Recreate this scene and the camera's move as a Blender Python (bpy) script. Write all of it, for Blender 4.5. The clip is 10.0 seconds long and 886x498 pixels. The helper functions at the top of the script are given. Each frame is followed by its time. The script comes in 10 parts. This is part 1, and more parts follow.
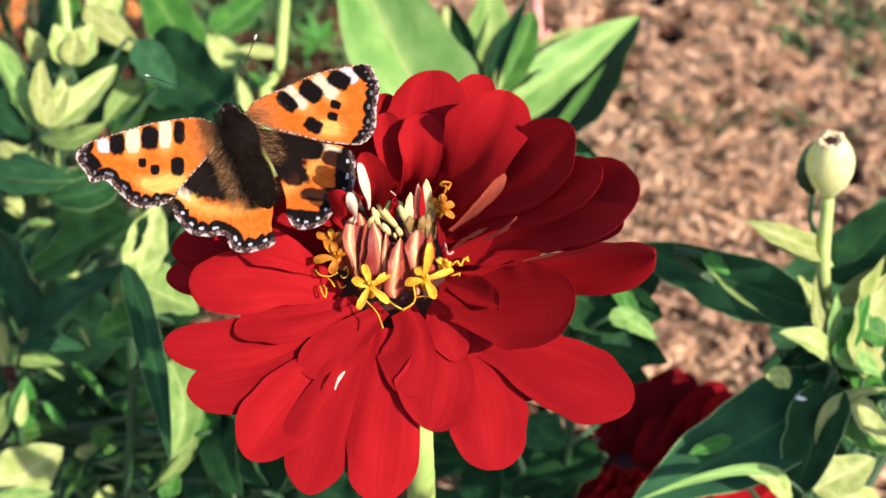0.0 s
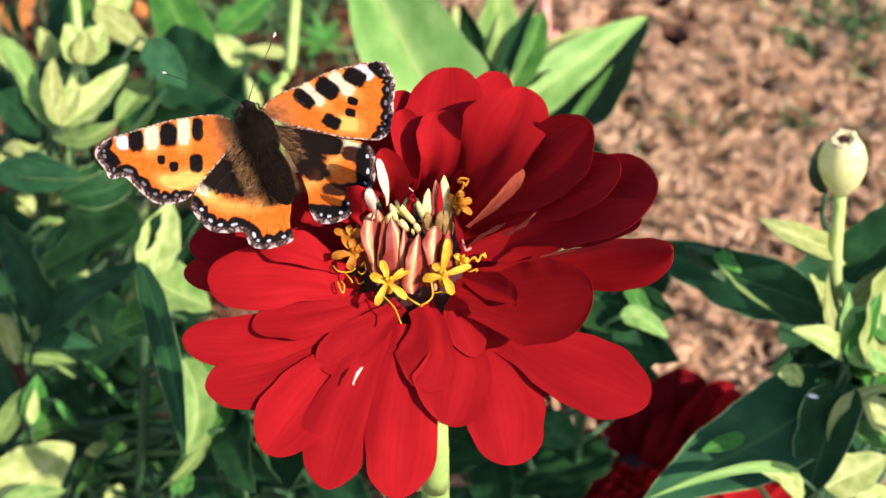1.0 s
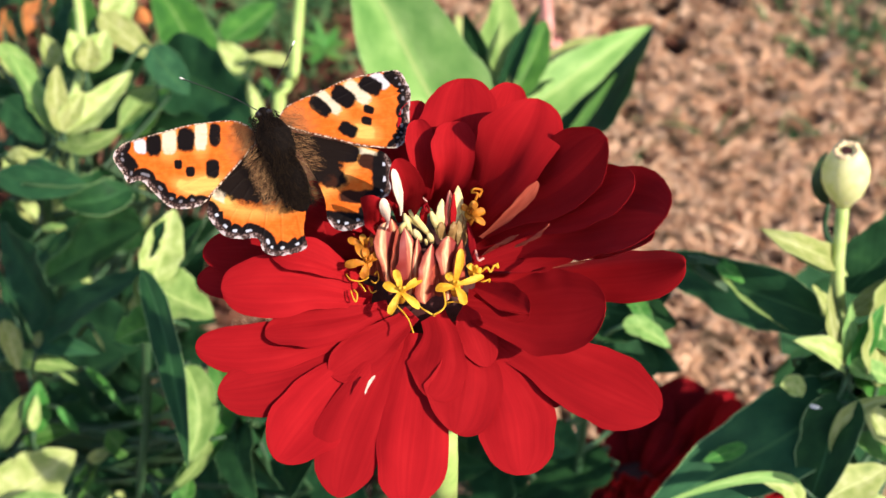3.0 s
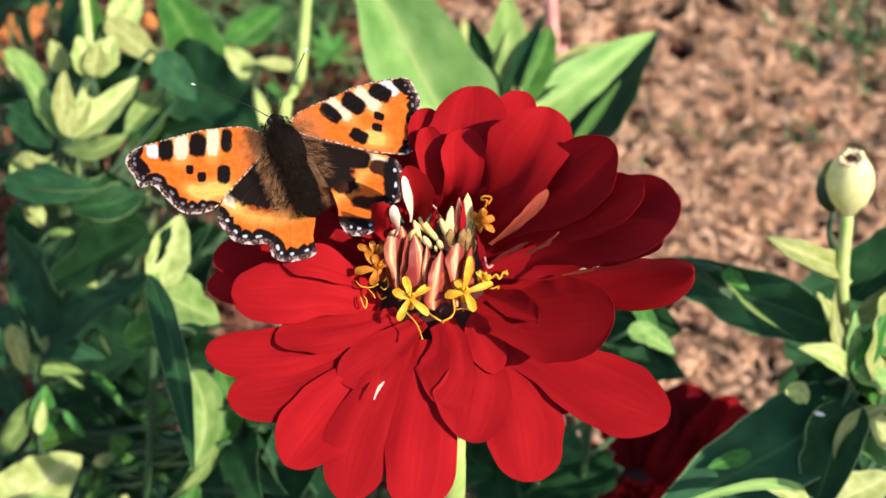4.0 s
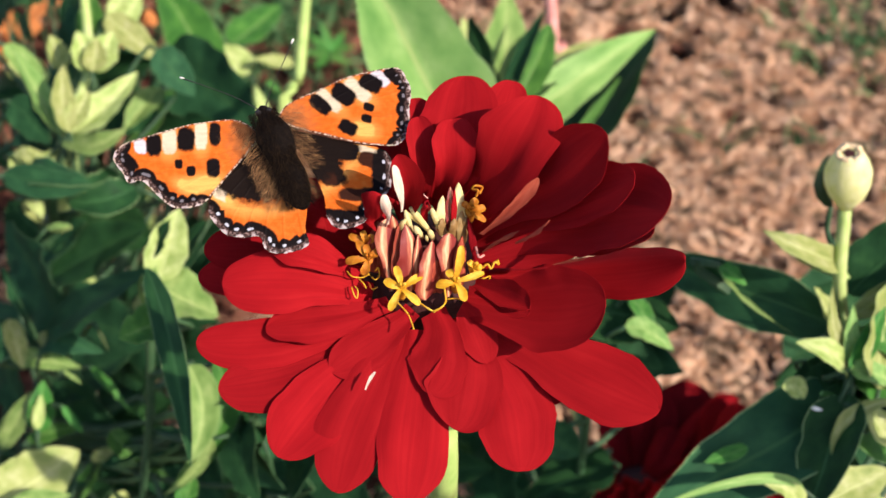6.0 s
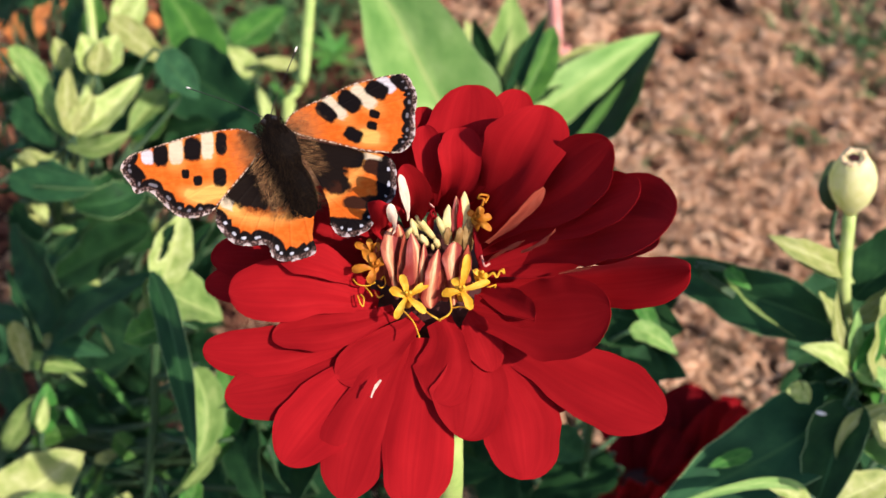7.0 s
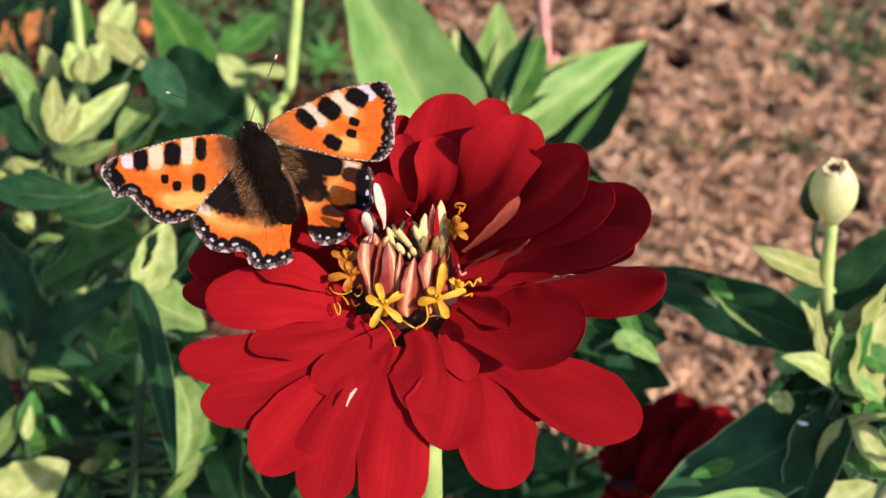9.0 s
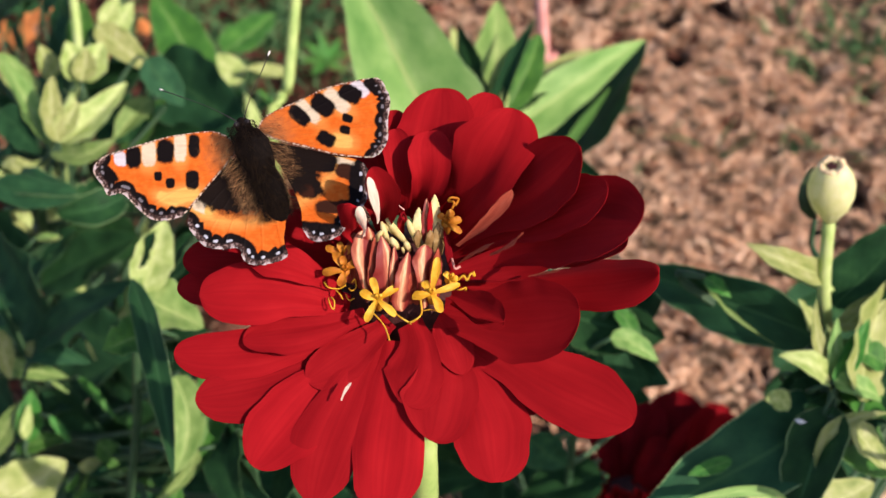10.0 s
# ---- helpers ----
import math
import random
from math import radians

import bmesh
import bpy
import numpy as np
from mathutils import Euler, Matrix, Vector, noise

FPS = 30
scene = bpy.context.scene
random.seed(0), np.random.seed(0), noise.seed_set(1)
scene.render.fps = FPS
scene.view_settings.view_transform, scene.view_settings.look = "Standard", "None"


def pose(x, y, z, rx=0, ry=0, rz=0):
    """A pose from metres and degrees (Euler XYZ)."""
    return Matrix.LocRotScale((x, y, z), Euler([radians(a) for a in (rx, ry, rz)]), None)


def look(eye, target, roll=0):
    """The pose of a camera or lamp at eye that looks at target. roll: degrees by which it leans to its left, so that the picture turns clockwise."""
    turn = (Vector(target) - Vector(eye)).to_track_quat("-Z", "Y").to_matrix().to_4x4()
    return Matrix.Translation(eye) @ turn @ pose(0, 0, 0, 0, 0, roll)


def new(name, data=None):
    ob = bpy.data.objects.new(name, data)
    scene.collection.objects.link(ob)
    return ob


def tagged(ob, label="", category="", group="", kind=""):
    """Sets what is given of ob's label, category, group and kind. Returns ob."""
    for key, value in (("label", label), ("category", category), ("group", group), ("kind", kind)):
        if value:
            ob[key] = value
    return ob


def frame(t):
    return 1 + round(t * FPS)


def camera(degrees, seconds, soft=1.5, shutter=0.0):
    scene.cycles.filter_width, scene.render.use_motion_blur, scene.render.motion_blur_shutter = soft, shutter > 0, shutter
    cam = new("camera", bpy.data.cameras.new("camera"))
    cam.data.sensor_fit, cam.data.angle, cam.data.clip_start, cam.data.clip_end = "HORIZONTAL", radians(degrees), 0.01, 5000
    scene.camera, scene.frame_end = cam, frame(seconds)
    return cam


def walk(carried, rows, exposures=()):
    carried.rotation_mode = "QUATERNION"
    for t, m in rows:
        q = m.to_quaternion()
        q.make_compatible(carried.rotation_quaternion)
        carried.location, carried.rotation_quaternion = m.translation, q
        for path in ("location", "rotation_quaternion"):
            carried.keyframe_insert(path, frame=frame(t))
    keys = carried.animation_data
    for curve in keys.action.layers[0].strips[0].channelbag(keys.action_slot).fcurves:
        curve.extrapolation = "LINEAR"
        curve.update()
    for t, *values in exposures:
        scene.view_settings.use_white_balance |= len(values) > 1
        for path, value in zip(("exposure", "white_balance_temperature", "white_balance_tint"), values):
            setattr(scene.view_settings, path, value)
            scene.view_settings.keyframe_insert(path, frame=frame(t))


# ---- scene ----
cam = camera(39.5, 10.0)
PATH = [
    (0, (0.00000, 0.00000, 0.53000), (0.0000, 1.5321, -0.7556), 0.000),
    (0.5, (-0.00131, -0.00040, 0.53053), (-0.0013, 1.5333, -0.7532), -0.000),
    (1, (-0.00327, -0.00145, 0.52996), (-0.0037, 1.5325, -0.7534), 0.058),
    (1.5, (-0.00464, -0.00092, 0.53086), (-0.0038, 1.5347, -0.7505), 0.163),
    (2, (-0.00557, -0.00161, 0.53019), (-0.0043, 1.5352, -0.7498), 0.290),
    (2.5, (-0.00432, -0.00147, 0.53022), (-0.0009, 1.5376, -0.7470), 0.397),
    (4, (-0.00452, -0.00175, 0.53207), (-0.0111, 1.5422, -0.7393), 0.338),
    (4.5, (-0.00464, -0.00197, 0.53140), (-0.0125, 1.5443, -0.7371), 0.369),
    (5, (-0.00278, -0.00172, 0.53146), (-0.0091, 1.5458, -0.7355), 0.455),
    (5.5, (-0.00318, -0.00339, 0.53002), (-0.0096, 1.5437, -0.7374), 0.474),
    (7, (-0.00471, -0.00292, 0.53122), (-0.0142, 1.5444, -0.7359), 0.528),
    (7.5, (-0.00287, -0.00303, 0.53060), (-0.0142, 1.5468, -0.7335), 0.466),
    (8, (-0.00088, -0.00276, 0.53077), (-0.0129, 1.5476, -0.7326), 0.485),
    (8.5, (-0.00095, -0.00222, 0.53132), (-0.0126, 1.5500, -0.7298), 0.453),
    (9, (-0.00009, -0.00219, 0.53191), (-0.0098, 1.5510, -0.7281), 0.588),
    (9.5, (0.00064, -0.00193, 0.53200), (-0.0089, 1.5516, -0.7275), 0.517),
    (10, (0.00067, -0.00218, 0.53189), (-0.0100, 1.5497, -0.7297), 0.486),
]
walk(cam, [(t, look(eye, target, roll)) for t, eye, target, roll in PATH],
     [(0, 0.67, 6650, 23), (2, 0.63, 6650, 23), (4, 0.58, 6650, 24), (5.5, 0.49, 6650, 26), (7, 0.38, 6650, 28), (8, 0.34, 6650, 29), (10, 0.23, 6650, 31)])
cam.data.dof.use_dof = True
cam.data.dof.focus_distance = 0.2
cam.data.dof.aperture_fstop = 27.0

# ---- light ----
SUN_FROM = Vector((0.64, -0.50, 0.575)).normalized()
world = bpy.data.worlds.new("sky")
scene.world = world
world.use_nodes = True
wn = world.node_tree.nodes
sky = wn.new("ShaderNodeTexSky")
sky.sky_type = "NISHITA"
sky.sun_disc = False
sky.sun_elevation = math.asin(SUN_FROM.z)
sky.sun_rotation = math.atan2(SUN_FROM.x, SUN_FROM.y)
wn["Background"].inputs["Strength"].default_value = 0.145
world.node_tree.links.new(sky.outputs[0], wn["Background"].inputs["Color"])
sun_data = bpy.data.lights.new("sun", "SUN")
sun_data.energy, sun_data.angle, sun_data.color = 4.6, radians(0.55), (1.0, 0.93, 0.82)
sun = new("sun", sun_data)
sun.matrix_world = look(SUN_FROM * 20, (0, 0, 0))


# ---- materials ----
def ramp(nt, stops, factor):
    node = nt.nodes.new("ShaderNodeValToRGB")
    els = node.color_ramp.elements
    while len(els) < len(stops):
        els.new(0.5)
    for el, (pos, col) in zip(els, stops):
        el.position, el.color = pos, (*col, 1)
    nt.links.new(factor, node.inputs[0])
    return node.outputs[0]


def blank(name):
    m = bpy.data.materials.new(name)
    m.use_nodes = True
    return m, m.node_tree, m.node_tree.nodes["Principled BSDF"]


def noise_tex(nt, vector, scale, detail=4.0, rough=0.55):
    n = nt.nodes.new("ShaderNodeTexNoise")
    n.inputs["Scale"].default_value, n.inputs["Detail"].default_value, n.inputs["Roughness"].default_value = scale, detail, rough
    nt.links.new(vector, n.inputs["Vector"])
    return n.outputs["Fac"]


def maths(nt, op, a, b):
    n = nt.nodes.new("ShaderNodeMath")
    n.operation = op
    for i, v in enumerate((a, b)):
        if isinstance(v, (int, float)):
            n.inputs[i].default_value = v
        else:
            nt.links.new(v, n.inputs[i])
    return n.outputs[0]


def mixed(nt, a, b, factor, blend="MIX"):
    n = nt.nodes.new("ShaderNodeMix")
    n.data_type, n.blend_type = "RGBA", blend
    for socket, v in ((n.inputs[0], factor), (n.inputs[6], a), (n.inputs[7], b)):
        if isinstance(v, (int, float)):
            socket.default_value = v
        elif isinstance(v, tuple):
            socket.default_value = (*v, 1)
        else:
            nt.links.new(v, socket)
    return n.outputs[2]


def scaled(nt, vector, sx, sy, sz=1.0):
    n = nt.nodes.new("ShaderNodeMapping")
    n.inputs["Scale"].default_value = (sx, sy, sz)
    nt.links.new(vector, n.inputs["Vector"])
    return n.outputs[0]


def bumped(nt, bsdf, height, strength, distance):
    n = nt.nodes.new("ShaderNodeBump")
    n.inputs["Strength"].default_value, n.inputs["Distance"].default_value = strength, distance
    nt.links.new(height, n.inputs["Height"])
    nt.links.new(n.outputs[0], bsdf.inputs["Normal"])


def thin(nt, bsdf, colour, amount):
    """Lets light through a leaf or petal: a translucent share beside the glossy surface."""
    t = nt.nodes.new("ShaderNodeBsdfTranslucent")
    if isinstance(colour, tuple):
        t.inputs[0].default_value = (*colour, 1)
    else:
        nt.links.new(colour, t.inputs[0])
    mix = nt.nodes.new("ShaderNodeMixShader")
    mix.inputs[0].default_value = amount
    nt.links.new(bsdf.outputs[0], mix.inputs[1])
    nt.links.new(t.outputs[0], mix.inputs[2])
    nt.links.new(mix.outputs[0], nt.nodes["Material Output"].inputs["Surface"])


def petal_material(name, dark, mid, light, through_share=0.26):
    m, nt, b = blank(name)
    uv = nt.nodes.new("ShaderNodeTexCoord").outputs["UV"]
    info = nt.nodes.new("ShaderNodeObjectInfo").outputs["Random"]
    lines = noise_tex(nt, scaled(nt, uv, 16, 1.0), 1.0, 3)
    patch = noise_tex(nt, scaled(nt, uv, 2.5, 3.0), 1.0, 3)
    f = maths(nt, "ADD", maths(nt, "MULTIPLY", lines, 0.5), maths(nt, "MULTIPLY", patch, 0.5))
    col = ramp(nt, [(0.3, dark), (0.52, mid), (0.72, light)], f)
    hsv = nt.nodes.new("ShaderNodeHueSaturation")
    nt.links.new(maths(nt, "ADD", maths(nt, "MULTIPLY", info, 0.25), 0.88), hsv.inputs["Value"])
    nt.links.new(col, hsv.inputs["Color"])
    nt.links.new(hsv.outputs[0], b.inputs["Base Color"])
    b.inputs["Roughness"].default_value = 0.75
    b.inputs["Specular IOR Level"].default_value = 0.06
    fine = noise_tex(nt, scaled(nt, uv, 60, 8), 1.0, 3)
    bumped(nt, b, maths(nt, "ADD", lines, maths(nt, "MULTIPLY", fine, 0.15)), 0.14, 0.0003)
    thin(nt, b, hsv.outputs[0], through_share)
    return m


def leaf_material(name, dark, mid, light, rib, through_share=0.24, gloss=0.42, rim=0.6, shine=0.3):
    """Leaf blade with a pale midrib, curved side veins, blotches and slightly waxy skin."""
    m, nt, b = blank(name)
    uv = nt.nodes.new("ShaderNodeTexCoord").outputs["UV"]
    sep = nt.nodes.new("ShaderNodeSeparateXYZ")
    nt.links.new(uv, sep.inputs[0])
    u, v = sep.outputs[0], sep.outputs[1]
    side = maths(nt, "ABSOLUTE", maths(nt, "SUBTRACT", u, 0.5), 0.0)
    info = nt.nodes.new("ShaderNodeObjectInfo").outputs["Random"]
    patch = noise_tex(nt, scaled(nt, uv, 3, 5), 1.0, 6)
    col = ramp(nt, [(0.3, dark), (0.5, mid), (0.75, light)], patch)
    hsv = nt.nodes.new("ShaderNodeHueSaturation")
    nt.links.new(maths(nt, "ADD", maths(nt, "MULTIPLY", info, 0.5), 0.75), hsv.inputs["Value"])
    nt.links.new(maths(nt, "ADD", maths(nt, "MULTIPLY", info, 0.03), 0.485), hsv.inputs["Hue"])
    nt.links.new(col, hsv.inputs["Color"])
    midrib = maths(nt, "LESS_THAN", side, 0.022)
    wave = maths(nt, "SINE", maths(nt, "MULTIPLY", maths(nt, "SUBTRACT", v, maths(nt, "MULTIPLY", side, 0.75)), 62.0), 0.0)
    veins = maths(nt, "GREATER_THAN", wave, 0.93)
    both = maths(nt, "MAXIMUM", midrib, maths(nt, "MULTIPLY", veins, 0.10))
    full = mixed(nt, hsv.outputs[0], rib, maths(nt, "MULTIPLY", both, 0.7))
    # the pale rim paints in light caught by the leaf's edge
    full = mixed(nt, full, (0.30, 0.46, 0.18), maths(nt, "MULTIPLY", maths(nt, "GREATER_THAN", side, 0.486), rim))
    nt.links.new(full, b.inputs["Base Color"])
    b.inputs["Roughness"].default_value = gloss
    b.inputs["Specular IOR Level"].default_value = shine
    cells = noise_tex(nt, scaled(nt, uv, 60, 90), 1.0, 2)
    bumped(nt, b, maths(nt, "ADD", maths(nt, "MULTIPLY", cells, 0.3), maths(nt, "MULTIPLY", wave, 0.15)), 0.25, 0.0005)
    warm = mixed(nt, full, (0.58, 0.72, 0.22), 0.3)
    thin(nt, b, warm, through_share)
    return m


def plain_material(name, stops, scale, rough=0.6, bump=0.3, distance=0.0005, share=0.0, detail=5.0, shine=0.3):
    m, nt, b = blank(name)
    co = nt.nodes.new("ShaderNodeTexCoord").outputs["Object"]
    n = noise_tex(nt, co, scale, detail)
    info = nt.nodes.new("ShaderNodeObjectInfo").outputs["Random"]
    col = ramp(nt, stops, maths(nt, "ADD", maths(nt, "MULTIPLY", n, 0.85), maths(nt, "MULTIPLY", info, 0.15)))
    nt.links.new(col, b.inputs["Base Color"])
    b.inputs["Roughness"].default_value = rough
    b.inputs["Specular IOR Level"].default_value = shine
    bumped(nt, b, noise_tex(nt, co, scale * 4, 4), bump, distance)
    if share:
        thin(nt, b, col, share)
    return m


def island_material(name, stops, rough=0.8, share=0.2, gap_shade=None):
    """For many small pieces in one mesh: each loose piece takes its own tone."""
    m, nt, b = blank(name)
    g = nt.nodes.new("ShaderNodeNewGeometry").outputs["Random Per Island"]
    co = nt.nodes.new("ShaderNodeTexCoord").outputs["Object"]
    f = maths(nt, "ADD", maths(nt, "MULTIPLY", g, 0.7), maths(nt, "MULTIPLY", noise_tex(nt, co, 30, 3), 0.3))
    col = ramp(nt, stops, f)
    if gap_shade:
        # blotches darkened, standing in for shade in gaps between the blades
        blotch = ramp(nt, [(0.40, (1, 1, 1)), (0.45, (0, 0, 0))], noise_tex(nt, co, 62, 2, 0.5))
        col = mixed(nt, col, gap_shade, maths(nt, "MULTIPLY", blotch, 0.85))
    nt.links.new(col, b.inputs["Base Color"])
    b.inputs["Roughness"].default_value = rough
    b.inputs["Specular IOR Level"].default_value = 0.06
    if share:
        thin(nt, b, col, share)
    return m


def wing_material():
    """Scaled wing: the pattern is carried by the mesh's own colour layer, broken up by rows of tiny scales."""
    m, nt, b = blank("wing_scales")
    attr = nt.nodes.new("ShaderNodeAttribute")
    attr.attribute_name = "pattern"
    co = nt.nodes.new("ShaderNodeTexCoord").outputs["Object"]
    grain = noise_tex(nt, co, 9000, 2)
    streak = noise_tex(nt, scaled(nt, co, 300, 2500, 300), 1.0, 3)
    f = maths(nt, "ADD", maths(nt, "MULTIPLY", grain, 0.5), maths(nt, "MULTIPLY", streak, 0.5))
    tone = ramp(nt, [(0.3, (0.72, 0.68, 0.66)), (0.55, (1, 1, 1)), (0.75, (1.0, 1.0, 1.0))], f)
    col = mixed(nt, attr.outputs["Color"], tone, 0.9, "MULTIPLY")
    nt.links.new(col, b.inputs["Base Color"])
    b.inputs["Roughness"].default_value = 0.55
    b.inputs["Specular IOR Level"].default_value = 0.08
    bumped(nt, b, f, 0.35, 0.00015)
    thin(nt, b, col, 0.12)
    return m


RED = petal_material("red_petal", (0.27, 0.006, 0.008), (0.35, 0.009, 0.011), (0.41, 0.014, 0.015))
# Darker copy of the red, for petals lying in shade
SHADED_DEEP_RED = petal_material("shaded_deep_red_petal", (0.11, 0.003, 0.005), (0.21, 0.005, 0.008), (0.31, 0.009, 0.011))
DRY_PETAL = petal_material("dry_petal", (0.32, 0.05, 0.03), (0.48, 0.10, 0.055), (0.62, 0.20, 0.12))
WHITE_PETAL = petal_material("cream_underside", (0.62, 0.38, 0.26), (0.80, 0.70, 0.54), (0.86, 0.80, 0.66))
ORANGE_PETAL = petal_material("orange_petal", (0.45, 0.12, 0.03), (0.62, 0.24, 0.07), (0.75, 0.38, 0.14))


def scale_material():
    """Papery chaff scale: cream along the middle, streaked red-brown towards its rims."""
    m, nt, b = blank("pink_scale")
    uv = nt.nodes.new("ShaderNodeTexCoord").outputs["UV"]
    sep = nt.nodes.new("ShaderNodeSeparateXYZ")
    nt.links.new(uv, sep.inputs[0])
    info = nt.nodes.new("ShaderNodeObjectInfo").outputs["Random"]
    middle = maths(nt, "ADD", maths(nt, "MULTIPLY", info, 0.5), 0.3)
    side = maths(nt, "ABSOLUTE", maths(nt, "SUBTRACT", sep.outputs[0], middle), 0.0)
    streak = noise_tex(nt, scaled(nt, uv, 5, 2.2), 1.0, 5)
    f = maths(nt, "ADD", maths(nt, "MULTIPLY", side, 1.7), maths(nt, "MULTIPLY", streak, 0.75))
    col = ramp(nt, [(0.38, (0.88, 0.66, 0.36)), (0.50, (0.78, 0.38, 0.18)), (0.64, (0.52, 0.14, 0.07)), (0.90, (0.28, 0.03, 0.02))], f)
    nt.links.new(col, b.inputs["Base Color"])
    b.inputs["Roughness"].default_value = 0.55
    bumped(nt, b, streak, 0.4, 0.0003)
    thin(nt, b, col, 0.3)
    return m


PALEA = scale_material()
DRY_SCALE = petal_material("red_brown_scale", (0.26, 0.025, 0.016), (0.42, 0.085, 0.045), (0.60, 0.26, 0.13), 0.25)
OLIVE = plain_material("olive_floret", [(0.2, (0.20, 0.10, 0.03)), (0.5, (0.34, 0.21, 0.07)), (0.8, (0.5, 0.38, 0.15))], 500, 0.5, share=0.2)
# Yellow floret colour deepened for the florets lying in shade
SHADED_YELLOW = plain_material("shaded_yellow_floret", [(0.2, (0.42, 0.11, 0.008)), (0.5, (0.58, 0.20, 0.012)), (0.8, (0.72, 0.36, 0.03))], 700, 0.55, share=0.25)
YELLOW = plain_material("yellow_floret", [(0.2, (0.62, 0.27, 0.008)), (0.5, (0.76, 0.42, 0.02)), (0.8, (0.82, 0.58, 0.08))], 700, 0.55, share=0.2)
CREAM = plain_material("cream_bud", [(0.2, (0.55, 0.42, 0.12)), (0.5, (0.74, 0.63, 0.25)), (0.8, (0.80, 0.74, 0.42))], 500, 0.5, share=0.2)
DISK = plain_material("dark_disk", [(0.2, (0.015, 0.006, 0.004)), (0.7, (0.07, 0.015, 0.012))], 900, 0.8)
# Copies of one leaf green: pale and mid for sunlit, dark for shaded leaves
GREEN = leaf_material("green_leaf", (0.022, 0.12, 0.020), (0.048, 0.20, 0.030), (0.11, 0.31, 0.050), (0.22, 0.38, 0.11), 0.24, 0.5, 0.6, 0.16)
SHADED_DARK_GREEN = leaf_material("shaded_dark_green_leaf", (0.009, 0.042, 0.015), (0.014, 0.065, 0.022), (0.028, 0.105, 0.032), (0.034, 0.11, 0.034), 0.06, 0.7, 0.10, 0.09)
# Shaded leaf green with the light on its edge painted as a pale rim
LIT_RIM_GREEN = leaf_material("shaded_leaf_with_lit_rim", (0.009, 0.046, 0.016), (0.015, 0.074, 0.024), (0.030, 0.118, 0.034), (0.05, 0.15, 0.05), 0.06, 0.6, 0.9, 0.14)
SUNLIT_PALE_GREEN = leaf_material("sunlit_pale_green_leaf", (0.21, 0.32, 0.065), (0.38, 0.47, 0.145), (0.57, 0.63, 0.30), (0.56, 0.64, 0.26), 0.25, 0.5, 0.5, 0.2)
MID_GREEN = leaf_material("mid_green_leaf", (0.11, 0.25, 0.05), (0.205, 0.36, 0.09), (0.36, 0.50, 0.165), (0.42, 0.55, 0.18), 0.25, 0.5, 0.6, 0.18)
STEM = plain_material("green_stem", [(0.2, (0.20, 0.36, 0.08)), (0.5, (0.36, 0.50, 0.14)), (0.8, (0.50, 0.60, 0.24))], 160, 0.5)
# Stem green darkened for stems and bracts deep in shade
SHADED_DARK_STEM = plain_material("shaded_dark_stem", [(0.2, (0.018, 0.05, 0.022)), (0.5, (0.03, 0.085, 0.032)), (0.8, (0.07, 0.13, 0.05))], 160, 0.5)
PINK_STEM = plain_material("pink_stem", [(0.2, (0.45, 0.16, 0.12)), (0.5, (0.62, 0.30, 0.24)), (0.8, (0.7, 0.42, 0.34))], 160, 0.5)
BUD = plain_material("pale_bud", [(0.25, (0.58, 0.66, 0.20)), (0.5, (0.78, 0.80, 0.36)), (0.75, (0.88, 0.88, 0.55))], 320, 0.45, share=0.3)
BRACT_DARK = plain_material("dark_bract_edge", [(0.3, (0.02, 0.04, 0.015)), (0.7, (0.05, 0.09, 0.03))], 200, 0.5)
TAN = plain_material("tan_rim", [(0.2, (0.52, 0.36, 0.14)), (0.55, (0.78, 0.62, 0.34)), (0.8, (0.88, 0.80, 0.58))], 300, 0.7)
FUR = plain_material("dark_fur_body", [(0.3, (0.005, 0.004, 0.0035)), (0.6, (0.012, 0.009, 0.007)), (0.85, (0.035, 0.022, 0.014))], 1500, 0.95, 0.8, 0.0004, shine=0.03)
HAIR = island_material("brown_hair", [(0.2, (0.03, 0.014, 0.007)), (0.5, (0.11, 0.05, 0.02)), (0.75, (0.30, 0.16, 0.06)), (0.97, (0.64, 0.44, 0.2))], 0.5, 0.0)
DARK_HAIR = island_material("dark_hair", [(0.3, (0.004, 0.003, 0.0025)), (0.7, (0.014, 0.009, 0.006)), (0.9, (0.05, 0.03, 0.015)), (0.98, (0.25, 0.16, 0.07))], 0.95, 0.0)
BLACK = plain_material("black_antenna", [(0.3, (0.01, 0.008, 0.008)), (0.7, (0.05, 0.04, 0.035))], 2000, 0.5)
TIP = plain_material("pale_club", [(0.3, (0.75, 0.72, 0.6)), (0.7, (0.9, 0.88, 0.8))], 2000, 0.5)
EYE_BLACK = plain_material("eye", [(0.3, (0.012, 0.01, 0.01)), (0.7, (0.03, 0.025, 0.02))], 3000, 0.2)
WING = wing_material()
STRAW = island_material("dry_grass", [(0.06, (0.26, 0.13, 0.065)), (0.28, (0.52, 0.30, 0.165)), (0.5, (0.69, 0.45, 0.27)), (0.8, (0.78, 0.55, 0.35)), (0.97, (0.86, 0.70, 0.50))], 0.8, 0.15, (0.055, 0.042, 0.022))
WEED = island_material("green_grass", [(0.2, (0.03, 0.09, 0.03)), (0.5, (0.07, 0.17, 0.06)), (0.85, (0.14, 0.27, 0.1))], 0.6, 0.25)
LITTER = island_material("dead_leaf_litter", [(0.2, (0.03, 0.013, 0.008)), (0.5, (0.09, 0.034, 0.02)), (0.85, (0.20, 0.085, 0.05))], 0.85, 0.1)


